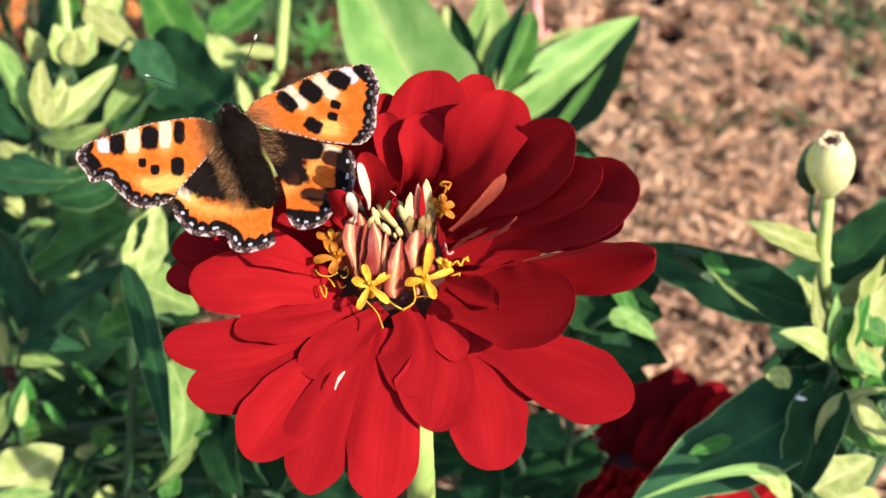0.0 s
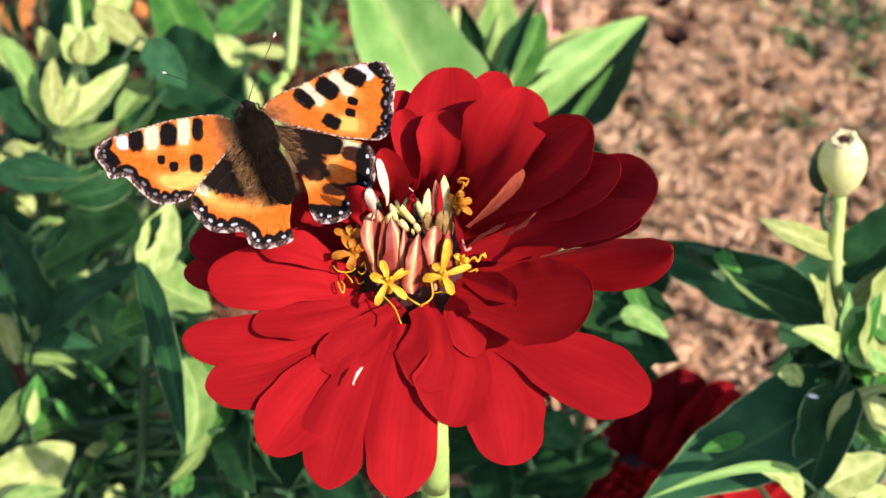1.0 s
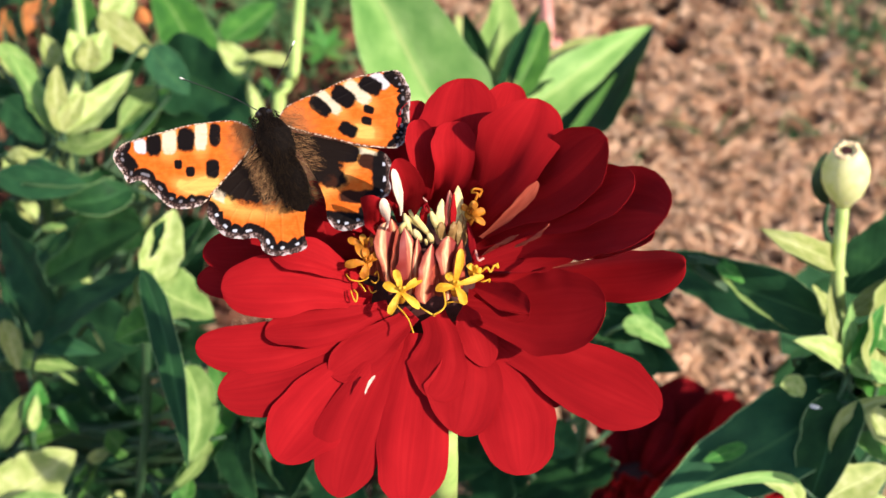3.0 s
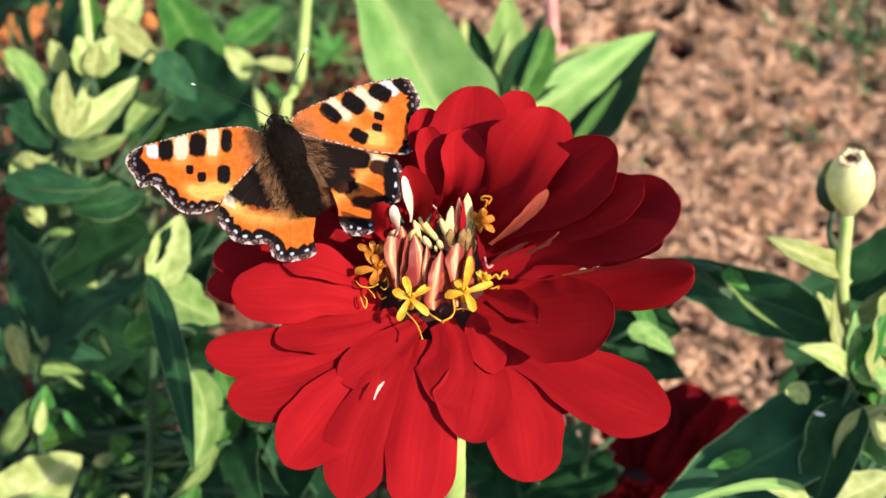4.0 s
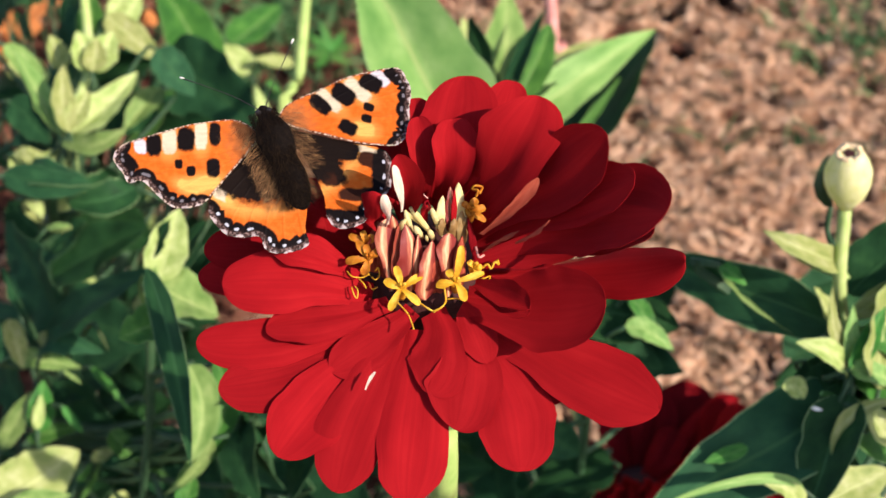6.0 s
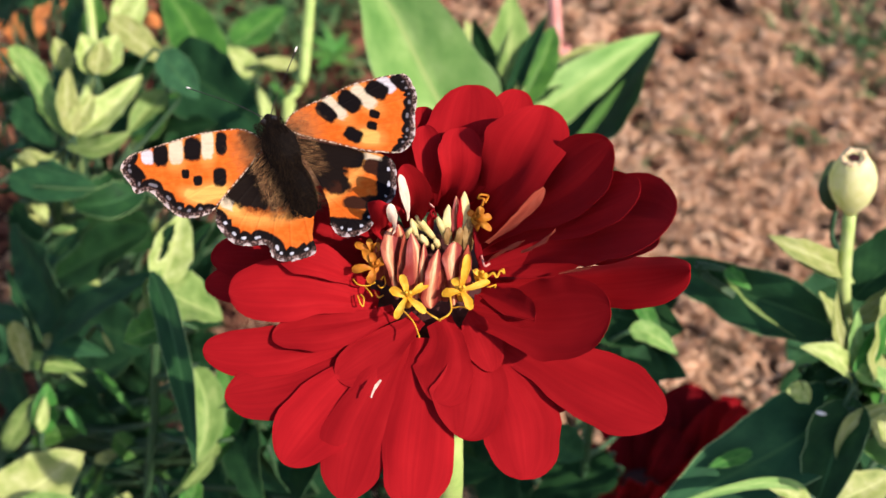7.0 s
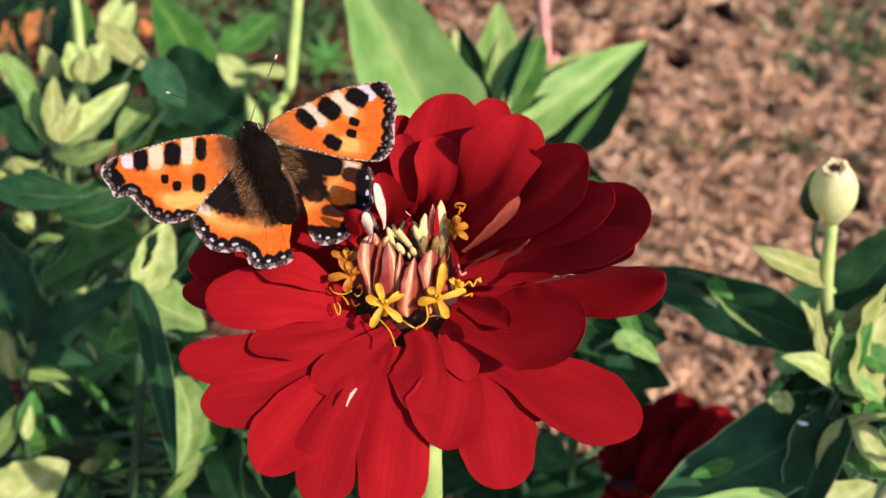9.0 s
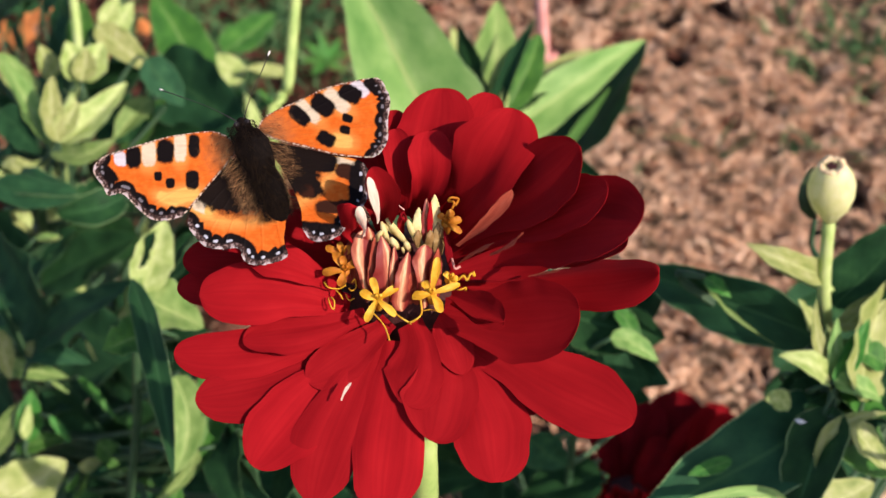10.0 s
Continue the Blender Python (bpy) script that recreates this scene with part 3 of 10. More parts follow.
petal(zinnia, (-0.0150, 0.1448, 0.3919), (-0.0275, 0.1385, 0.3880), (-0.0409, 0.1362, 0.3864), 0.0096, RED, cup=-0.05, roll=4)
petal(zinnia, (-0.0141, 0.1440, 0.3914), (-0.0228, 0.1352, 0.3862), (-0.0305, 0.1263, 0.3813), 0.0115, RED, cup=0.06)
petal(zinnia, (-0.0118, 0.1443, 0.3918), (-0.0169, 0.1337, 0.3858), (-0.0208, 0.1211, 0.3790), 0.0114, RED, cup=-0.06, roll=-3)
petal(zinnia, (-0.0086, 0.1445, 0.3921), (-0.0091, 0.1331, 0.3859), (-0.0100, 0.1193, 0.3789), 0.0121, RED, cup=-0.05)
petal(zinnia, (-0.0097, 0.1462, 0.3949), (-0.0153, 0.1423, 0.3918), (-0.0229, 0.1385, 0.3886), 0.0076, RED, cup=0.05, roll=-3)
petal(zinnia, (-0.0065, 0.1458, 0.3949), (-0.0050, 0.1397, 0.3916), (-0.0075, 0.1344, 0.3881), 0.0104, RED, cup=-0.1, roll=10)
petal(zinnia, (-0.0031, 0.1457, 0.3935), (-0.0005, 0.1377, 0.3894), (-0.0028, 0.1293, 0.3850), 0.0117, RED, cup=0.06, roll=-5)
petal(zinnia, (-0.0008, 0.1448, 0.3919), (0.0052, 0.1354, 0.3873), (0.0077, 0.1239, 0.3815), 0.0125, RED, cup=-0.07)
petal(zinnia, (0.0015, 0.1453, 0.3921), (0.0153, 0.1385, 0.3905), (0.0292, 0.1303, 0.3887), 0.0126, RED, cup=-0.1, roll=-4)
petal(zinnia, (-0.0020, 0.1463, 0.3955), (0.0001, 0.1440, 0.3939), (0.0025, 0.1388, 0.3902), 0.0063, RED, cup=0.1)
petal(zinnia, (-0.0011, 0.1478, 0.3953), (0.0099, 0.1429, 0.3988), (0.0200, 0.1382, 0.4048), 0.0133, RED, cup=0.16, roll=4)
petal(zinnia, (0.0006, 0.1550, 0.4000), (0.0159, 0.1530, 0.4058), (0.0260, 0.1409, 0.4149), 0.0087, RED, cup=0.05)
petal(zinnia, (0.0015, 0.1531, 0.3966), (0.0181, 0.1483, 0.4008), (0.0320, 0.1417, 0.4097), 0.0090, RED, cup=-0.42, roll=-4)
petal(zinnia, (0.0001, 0.1507, 0.4010), (0.0097, 0.1502, 0.4048), (0.0192, 0.1478, 0.4097), 0.0066, RED, cup=0.06, roll=0)
petal(zinnia, (0.0001, 0.1557, 0.4004), (0.0155, 0.1496, 0.4119), (0.0273, 0.1388, 0.4212), 0.0150, RED, cup=0.12)
petal(zinnia, (0.0001, 0.1576, 0.4003), (0.0131, 0.1503, 0.4140), (0.0231, 0.1439, 0.4236), 0.0087, RED, cup=0.1)
petal(zinnia, (-0.0004, 0.1572, 0.4024), (0.0105, 0.1524, 0.4164), (0.0189, 0.1488, 0.4282), 0.0111, RED, cup=0.12)
petal(zinnia, (-0.0018, 0.1598, 0.4028), (0.0051, 0.1545, 0.4181), (0.0094, 0.1593, 0.4279), 0.0122, RED, cup=0.16)
petal(zinnia, (-0.0037, 0.1624, 0.4019), (0.0026, 0.1637, 0.4154), (0.0061, 0.1727, 0.4223), 0.0078, RED, cup=0.12)
petal(zinnia, (-0.0065, 0.1624, 0.4031), (-0.0029, 0.1619, 0.4166), (-0.0018, 0.1709, 0.4242), 0.0123, RED, cup=0.12, roll=-4)
petal(zinnia, (-0.0058, 0.1607, 0.4056), (-0.0035, 0.1575, 0.4165), (-0.0037, 0.1622, 0.4215), 0.0071, RED, cup=0.25)
petal(zinnia, (-0.0046, 0.1611, 0.4047), (-0.0004, 0.1589, 0.4149), (0.0014, 0.1631, 0.4196), 0.0057, RED, cup=0.3)
petal(zinnia, (-0.0088, 0.1624, 0.4043), (-0.0090, 0.1624, 0.4146), (-0.0099, 0.1692, 0.4209), 0.0064, RED, cup=0.25)
petal(zinnia, (-0.0083, 0.1611, 0.4058), (-0.0084, 0.1597, 0.4154), (-0.0092, 0.1644, 0.4204), 0.0050, RED, cup=0.3)
petal(zinnia, (-0.0106, 0.1564, 0.4054), (-0.0103, 0.1516, 0.4154), (-0.0121, 0.1503, 0.4227), 0.0049, RED, cup=0.35, roll=-24)
petal(zinnia, (-0.0114, 0.1519, 0.4109), (-0.0115, 0.1497, 0.4168), (-0.0126, 0.1485, 0.4219), 0.0021, WHITE_PETAL, cup=-0.15, label='curled petal showing its cream underside', face=(0.75, -0.5, 0.5))
petal(zinnia, (-0.0158, 0.1536, 0.4050), (-0.0159, 0.1482, 0.4134), (-0.0154, 0.1477, 0.4177), 0.0038, RED, cup=-0.5)
petal(zinnia, (-0.0139, 0.1513, 0.4083), (-0.0137, 0.1477, 0.4140), (-0.0141, 0.1469, 0.4177), 0.0015, WHITE_PETAL, cup=-0.3)
petal(zinnia, (0.0010, 0.1511, 0.4070), (0.0057, 0.1479, 0.4150), (0.0091, 0.1469, 0.4213), 0.0022, DRY_PETAL, cup=0.4, wave=0.15, face=(0.4, -0.6, 0.6), label='shrivelled pinkish-brown petal')
petal(zinnia, (0.0014, 0.1493, 0.4048), (0.0040, 0.1462, 0.4099), (0.0066, 0.1440, 0.4133), 0.0011, DRY_PETAL, cup=0.4, wave=0.2, face=(0.75, -0.5, 0.5))
petal(zinnia, (0.0062, 0.1441, 0.4110), (0.0085, 0.1420, 0.4144), (0.0107, 0.1405, 0.4182), 0.0013, DRY_PETAL, cup=0.4, wave=0.2, face=(0.75, -0.5, 0.5))
petal(zinnia, (0.0124, 0.1455, 0.4055), (0.0144, 0.1447, 0.4068), (0.0170, 0.1432, 0.4088), 0.0004, DRY_PETAL, name='torn_edge')
petal(zinnia, (-0.0169, 0.1335, 0.3893), (-0.0163, 0.1348, 0.3902), (-0.0154, 0.1360, 0.3908), 0.0005, WHITE_PETAL, name='torn_edge', label='cream torn petal edge', wave=0.3)
petal(zinnia, (0.0001, 0.1464, 0.4003), (0.0045, 0.1424, 0.4014), (0.0085, 0.1386, 0.4021), 0.0047, RED, cup=0.9, roll=-10)
petal(zinnia, (0.0005, 0.1465, 0.3992), (0.0048, 0.1422, 0.4002), (0.0085, 0.1387, 0.4010), 0.0035, RED, cup=0.3, roll=10)
# ---- florets of the disk ----
scale(zinnia, (-0.0129, 0.1483, 0.3973), (-0.0136, 0.1494, 0.4040), (-0.0139, 0.1519, 0.4092), 0.0036, PALEA, kind='petal', cup=-0.2, wave=0.1, nu=11, nv=18, face=(0.5, -0.7, 0.5))
scale(zinnia, (-0.0122, 0.1480, 0.3983), (-0.0120, 0.1488, 0.4042), (-0.0121, 0.1511, 0.4086), 0.0023, DRY_SCALE, kind='ovate', cup=-0.2, wave=0.16, nu=11, nv=18, face=(0.5, -0.7, 0.5))
scale(zinnia, (-0.0105, 0.1471, 0.3972), (-0.0102, 0.1482, 0.4039), (-0.0110, 0.1508, 0.4091), 0.0043, PALEA, kind='ovate', cup=-0.2, wave=0.16, nu=11, nv=18, face=(0.5, -0.7, 0.5))
scale(zinnia, (-0.0091, 0.1479, 0.3971), (-0.0088, 0.1483, 0.4031), (-0.0089, 0.1502, 0.4076), 0.0021, PALEA, kind='ovate', cup=-0.2, wave=0.16, nu=11, nv=18, face=(0.5, -0.7, 0.5))
scale(zinnia, (-0.0076, 0.1465, 0.3968), (-0.0071, 0.1471, 0.4027), (-0.0066, 0.1493, 0.4071), 0.0041, PALEA, kind='ovate', cup=-0.2, wave=0.16, nu=11, nv=18, face=(0.5, -0.7, 0.5))
scale(zinnia, (-0.0062, 0.1479, 0.3971), (-0.0061, 0.1476, 0.4019), (-0.0060, 0.1488, 0.4052), 0.0023, DRY_SCALE, kind='ovate', cup=-0.2, wave=0.16, nu=11, nv=18, face=(0.5, -0.7, 0.5))
scale(zinnia, (-0.0038, 0.1471, 0.3972), (-0.0040, 0.1478, 0.4033), (-0.0039, 0.1499, 0.4080), 0.0036, PALEA, kind='petal', cup=-0.2, wave=0.2, nu=11, nv=18, face=(0.5, -0.7, 0.5))
scale(zinnia, (-0.0025, 0.1479, 0.3971), (-0.0021, 0.1481, 0.4031), (-0.0019, 0.1498, 0.4076), 0.0027, DRY_SCALE, kind='ovate', cup=-0.2, wave=0.16, nu=11, nv=18, face=(0.5, -0.7, 0.5))
scale(zinnia, (-0.0157, 0.1508, 0.3988), (-0.0155, 0.1511, 0.4041), (-0.0154, 0.1528, 0.4080), 0.0038, DRY_SCALE, kind='ovate', cup=-0.2, wave=0.16, nu=11, nv=18, face=(0.5, -0.7, 0.5))
scale(zinnia, (-0.0051, 0.1483, 0.3967), (-0.0051, 0.1480, 0.4003), (-0.0052, 0.1493, 0.4025), 0.0022, DRY_SCALE, kind='ovate', cup=-0.2, wave=0.16, nu=11, nv=18, face=(0.5, -0.7, 0.5))
scale(zinnia, (-0.0086, 0.1483, 0.3967), (-0.0086, 0.1478, 0.4002), (-0.0088, 0.1489, 0.4023), 0.0020, DRY_SCALE, kind='ovate', cup=-0.2, wave=0.16, nu=11, nv=18, face=(0.5, -0.7, 0.5))
scale(zinnia, (-0.0143, 0.1504, 0.3979), (-0.0143, 0.1502, 0.4035), (-0.0144, 0.1515, 0.4077), 0.0023, DRY_SCALE, kind='ovate', cup=-0.2, wave=0.16, nu=11, nv=18, face=(0.5, -0.7, 0.5))
scale(zinnia, (-0.0044, 0.1531, 0.4046), (-0.0047, 0.1531, 0.4090), (-0.0051, 0.1547, 0.4119), 0.0029, CREAM, kind='ovate', cup=-0.4, wave=0.16, nu=11, nv=18, face=(0.5, -0.7, 0.5))
scale(zinnia, (-0.0033, 0.1533, 0.4048), (-0.0036, 0.1536, 0.4096), (-0.0039, 0.1556, 0.4130), 0.0025, PALEA, kind='ovate', cup=-0.2, wave=0.16, nu=11, nv=18, face=(0.5, -0.7, 0.5))
scale(zinnia, (-0.0022, 0.1530, 0.4041), (-0.0022, 0.1538, 0.4095), (-0.0026, 0.1561, 0.4135), 0.0032, CREAM, kind='ovate', cup=-0.4, wave=0.16, nu=11, nv=18, face=(0.5, -0.7, 0.5))
scale(zinnia, (-0.0032, 0.1531, 0.4058), (-0.0032, 0.1531, 0.4102), (-0.0032, 0.1547, 0.4132), 0.0011, RED, kind='ovate', cup=-0.2, wave=0.16, nu=11, nv=18, face=(0.5, -0.7, 0.5))
scale(zinnia, (-0.0015, 0.1528, 0.4033), (-0.0017, 0.1525, 0.4072), (-0.0020, 0.1538, 0.4097), 0.0022, OLIVE, kind='ovate', cup=-0.4, wave=0.16, nu=11, nv=18, face=(0.5, -0.7, 0.5))
scale(zinnia, (-0.0029, 0.1528, 0.4045), (-0.0030, 0.1519, 0.4074), (-0.0032, 0.1526, 0.4090), 0.0020, OLIVE, kind='ovate', cup=-0.4, wave=0.16, nu=11, nv=18, face=(0.5, -0.7, 0.5))
scale(zinnia, (-0.0049, 0.1529, 0.4051), (-0.0050, 0.1521, 0.4076), (-0.0051, 0.1530, 0.4088), 0.0016, OLIVE, kind='ovate', cup=-0.4, wave=0.16, nu=11, nv=18, face=(0.5, -0.7, 0.5))
scale(zinnia, (-0.0078, 0.1547, 0.4056), (-0.0077, 0.1537, 0.4090), (-0.0078, 0.1543, 0.4111), 0.0016, RED, kind='ovate', cup=-0.6, wave=0.16, nu=11, nv=18, face=(0.5, -0.7, 0.5))
scale(zinnia, (-0.0130, 0.1526, 0.4044), (-0.0130, 0.1515, 0.4078), (-0.0131, 0.1520, 0.4098), 0.0027, PALEA, kind='ovate', cup=-0.2, wave=0.16, nu=11, nv=18, face=(0.5, -0.7, 0.5))
scale(zinnia, (0.0005, 0.1513, 0.4014), (-0.0002, 0.1512, 0.4059), (-0.0010, 0.1526, 0.4090), 0.0013, SHADED_DEEP_RED, kind='ovate', cup=-0.2, wave=0.16, nu=11, nv=18, face=(0.5, -0.7, 0.5))
stalk(zinnia, [(-0.0074, 0.1533, 0.4060), (-0.0089, 0.1530, 0.4085), (-0.0103, 0.1535, 0.4104)], [0.000434, 0.000589, 0.00062, 0.000279], CREAM, "floret_bud", n=9, sides=7)
stalk(zinnia, [(-0.0085, 0.1542, 0.4064), (-0.0096, 0.1533, 0.4083), (-0.0107, 0.1533, 0.4094)], [0.000315, 0.0004275, 0.00045000000000000004, 0.0002025], CREAM, "floret_bud", n=9, sides=7)
stalk(zinnia, [(-0.0101, 0.1530, 0.4058), (-0.0106, 0.1527, 0.4082), (-0.0111, 0.1533, 0.4099)], [0.00038500000000000003, 0.0005225000000000001, 0.00055, 0.0002475], CREAM, "floret_bud", n=9, sides=7)
stalk(zinnia, [(-0.0121, 0.1529, 0.4063), (-0.0115, 0.1522, 0.4079), (-0.0110, 0.1523, 0.4088)], [0.00035, 0.000475, 0.0005, 0.000225], CREAM, "floret_bud", n=9, sides=7)
stalk(zinnia, [(-0.0084, 0.1518, 0.4057), (-0.0090, 0.1512, 0.4072), (-0.0096, 0.1515, 0.4081)], [0.000434, 0.000589, 0.00062, 0.000279], CREAM, "floret_bud", n=9, sides=7)
stalk(zinnia, [(-0.0066, 0.1513, 0.4057), (-0.0069, 0.1508, 0.4071), (-0.0073, 0.1511, 0.4078)], [0.000364, 0.000494, 0.0005200000000000001, 0.000234], CREAM, "floret_bud", n=9, sides=7)
stalk(zinnia, [(-0.0054, 0.1535, 0.4060), (-0.0062, 0.1529, 0.4086), (-0.0069, 0.1531, 0.4105)], [0.00040599999999999995, 0.000551, 0.00058, 0.000261], CREAM, "floret_bud", n=9, sides=7)
stalk(zinnia, [(-0.0038, 0.1506, 0.4055), (-0.0040, 0.1499, 0.4071), (-0.0043, 0.1501, 0.4079)], [0.000294, 0.000399, 0.00042, 0.00018899999999999999], CREAM, "floret_bud", n=9, sides=7)
stalk(zinnia, [(-0.0056, 0.1547, 0.4068), (-0.0056, 0.1537, 0.4089), (-0.0055, 0.1535, 0.4104)], [0.00035, 0.000475, 0.0005, 0.000225], CREAM, "floret_bud", n=9, sides=7)
stalk(zinnia, [(-0.0075, 0.1512, 0.4053), (-0.0076, 0.1506, 0.4064), (-0.0077, 0.1508, 0.4068)], [0.00019600000000000002, 0.000266, 0.00028000000000000003, 0.000126], CREAM, "floret_bud", n=9, sides=7)
stalk(zinnia, [(-0.0017, 0.1535, 0.4060), (-0.0016, 0.1529, 0.4077), (-0.0014, 0.1531, 0.4087)], [0.00035, 0.000475, 0.0005, 0.000225], OLIVE, "floret_bud", n=9, sides=7)
stalk(zinnia, [(-0.0116, 0.1477, 0.3964), (-0.0115, 0.1464, 0.3985), (-0.0115, 0.1450, 0.4006)], [0.0007, 0.0007, 0.0009], YELLOW, "floret_tube", n=6, sides=8)
scale(zinnia, (-0.0115, 0.1450, 0.4006), (-0.0119, 0.1456, 0.4025), (-0.0124, 0.1470, 0.4035), 0.0013, YELLOW, kind='petal', cup=0.3, wave=0.1, name='floret_lobe', nu=9, nv=13, face=(0, -0.6, 0.8))
scale(zinnia, (-0.0115, 0.1450, 0.4006), (-0.0129, 0.1449, 0.4015), (-0.0143, 0.1457, 0.4016), 0.0014, YELLOW, kind='petal', cup=0.3, wave=0.1, name='floret_lobe', nu=9, nv=13, face=(0, -0.6, 0.8))
scale(zinnia, (-0.0115, 0.1450, 0.4006), (-0.0124, 0.1434, 0.3998), (-0.0133, 0.1425, 0.3980), 0.0013, YELLOW, kind='petal', cup=0.3, wave=0.1, name='floret_lobe', nu=9, nv=13, face=(0, -0.6, 0.8))
scale(zinnia, (-0.0115, 0.1450, 0.4006), (-0.0100, 0.1436, 0.4002), (-0.0085, 0.1430, 0.3989), 0.0013, YELLOW, kind='petal', cup=0.3, wave=0.1, name='floret_lobe', nu=9, nv=13, face=(0, -0.6, 0.8))
scale(zinnia, (-0.0115, 0.1450, 0.4006), (-0.0098, 0.1454, 0.4018), (-0.0082, 0.1465, 0.4020), 0.0013, YELLOW, kind='petal', cup=0.3, wave=0.1, name='floret_lobe', nu=9, nv=13, face=(0, -0.6, 0.8))
stalk(zinnia, [(-0.0115, 0.1450, 0.4006), (-0.0112, 0.1446, 0.4015), (-0.0109, 0.1444, 0.4021)], [0.00022, 0.0002, 0.0003], YELLOW, "stamen", n=6, sides=6)
stalk(zinnia, [(-0.0115, 0.1450, 0.4006), (-0.0115, 0.1446, 0.4015), (-0.0117, 0.1444, 0.4021)], [0.00022, 0.0002, 0.0003], YELLOW, "stamen", n=6, sides=6)
stalk(zinnia, [(-0.0028, 0.1484, 0.3974), (-0.0029, 0.1470, 0.3995), (-0.0029, 0.1456, 0.4015)], [0.0007, 0.0007, 0.0009], YELLOW, "floret_tube", n=6, sides=8)
scale(zinnia, (-0.0029, 0.1456, 0.4015), (-0.0035, 0.1459, 0.4027), (-0.0042, 0.1469, 0.4029), 0.0013, YELLOW, kind='petal', cup=0.3, wave=0.1, name='floret_lobe', nu=9, nv=13, face=(0, -0.6, 0.8))
scale(zinnia, (-0.0029, 0.1456, 0.4015), (-0.0044, 0.1451, 0.4016), (-0.0060, 0.1454, 0.4008), 0.0014, YELLOW, kind='petal', cup=0.3, wave=0.1, name='floret_lobe', nu=9, nv=13, face=(0, -0.6, 0.8))
scale(zinnia, (-0.0029, 0.1456, 0.4015), (-0.0020, 0.1443, 0.4009), (-0.0012, 0.1437, 0.3992), 0.0014, YELLOW, kind='petal', cup=0.3, wave=0.1, name='floret_lobe', nu=9, nv=13, face=(0, -0.6, 0.8))
scale(zinnia, (-0.0029, 0.1456, 0.4015), (-0.0006, 0.1459, 0.4024), (0.0017, 0.1470, 0.4023), 0.0012, YELLOW, kind='petal', cup=0.3, wave=0.1, name='floret_lobe', nu=9, nv=13, face=(0, -0.6, 0.8))
scale(zinnia, (-0.0029, 0.1456, 0.4015), (-0.0024, 0.1467, 0.4046), (-0.0019, 0.1485, 0.4067), 0.0014, YELLOW, kind='petal', cup=0.3, wave=0.1, name='floret_lobe', nu=9, nv=13, face=(0, -0.6, 0.8))
stalk(zinnia, [(-0.0029, 0.1456, 0.4015), (-0.0027, 0.1452, 0.4025), (-0.0024, 0.1450, 0.4030)], [0.00022, 0.0002, 0.0003], YELLOW, "stamen", n=6, sides=6)
stalk(zinnia, [(-0.0029, 0.1456, 0.4015), (-0.0030, 0.1452, 0.4025), (-0.0032, 0.1450, 0.4030)], [0.00022, 0.0002, 0.0003], YELLOW, "stamen", n=6, sides=6)
stalk(zinnia, [(-0.0173, 0.1521, 0.3989), (-0.0172, 0.1507, 0.4010), (-0.0170, 0.1492, 0.4030)], [0.0007, 0.0007, 0.0009], SHADED_YELLOW, "floret_tube", n=6, sides=8)
scale(zinnia, (-0.0170, 0.1492, 0.4030), (-0.0188, 0.1488, 0.4032), (-0.0206, 0.1492, 0.4024), 0.0014, SHADED_YELLOW, kind='petal', cup=0.3, wave=0.1, name='floret_lobe', nu=9, nv=13, face=(0, -0.6, 0.8))
scale(zinnia, (-0.0170, 0.1492, 0.4030), (-0.0173, 0.1480, 0.4024), (-0.0176, 0.1476, 0.4009), 0.0014, SHADED_YELLOW, kind='petal', cup=0.3, wave=0.1, name='floret_lobe', nu=9, nv=13, face=(0, -0.6, 0.8))
scale(zinnia, (-0.0170, 0.1492, 0.4030), (-0.0160, 0.1492, 0.4040), (-0.0150, 0.1501, 0.4041), 0.0013, SHADED_YELLOW, kind='petal', cup=0.3, wave=0.1, name='floret_lobe', nu=9, nv=13, face=(0, -0.6, 0.8))
scale(zinnia, (-0.0170, 0.1492, 0.4030), (-0.0178, 0.1497, 0.4046), (-0.0188, 0.1511, 0.4052), 0.0013, SHADED_YELLOW, kind='petal', cup=0.3, wave=0.1, name='floret_lobe', nu=9, nv=13, face=(0, -0.6, 0.8))
scale(zinnia, (-0.0170, 0.1492, 0.4030), (-0.0171, 0.1493, 0.4046), (-0.0173, 0.1502, 0.4053), 0.0012, SHADED_YELLOW, kind='petal', cup=0.3, wave=0.1, name='floret_lobe', nu=9, nv=13, face=(0, -0.6, 0.8))
stalk(zinnia, [(-0.0170, 0.1492, 0.4030), (-0.0167, 0.1488, 0.4040), (-0.0164, 0.1486, 0.4045)], [0.00022, 0.0002, 0.0003], SHADED_YELLOW, "stamen", n=6, sides=6)
stalk(zinnia, [(-0.0170, 0.1492, 0.4030), (-0.0171, 0.1488, 0.4040), (-0.0172, 0.1486, 0.4045)], [0.00022, 0.0002, 0.0003], SHADED_YELLOW, "stamen", n=6, sides=6)
stalk(zinnia, [(-0.0176, 0.1545, 0.3997), (-0.0175, 0.1531, 0.4018), (-0.0173, 0.1516, 0.4038)], [0.0007, 0.0007, 0.0009], SHADED_YELLOW, "floret_tube", n=6, sides=8)
scale(zinnia, (-0.0173, 0.1516, 0.4038), (-0.0187, 0.1516, 0.4051), (-0.0202, 0.1523, 0.4054), 0.0012, SHADED_YELLOW, kind='petal', cup=0.3, wave=0.1, name='floret_lobe', nu=9, nv=13, face=(0, -0.6, 0.8))
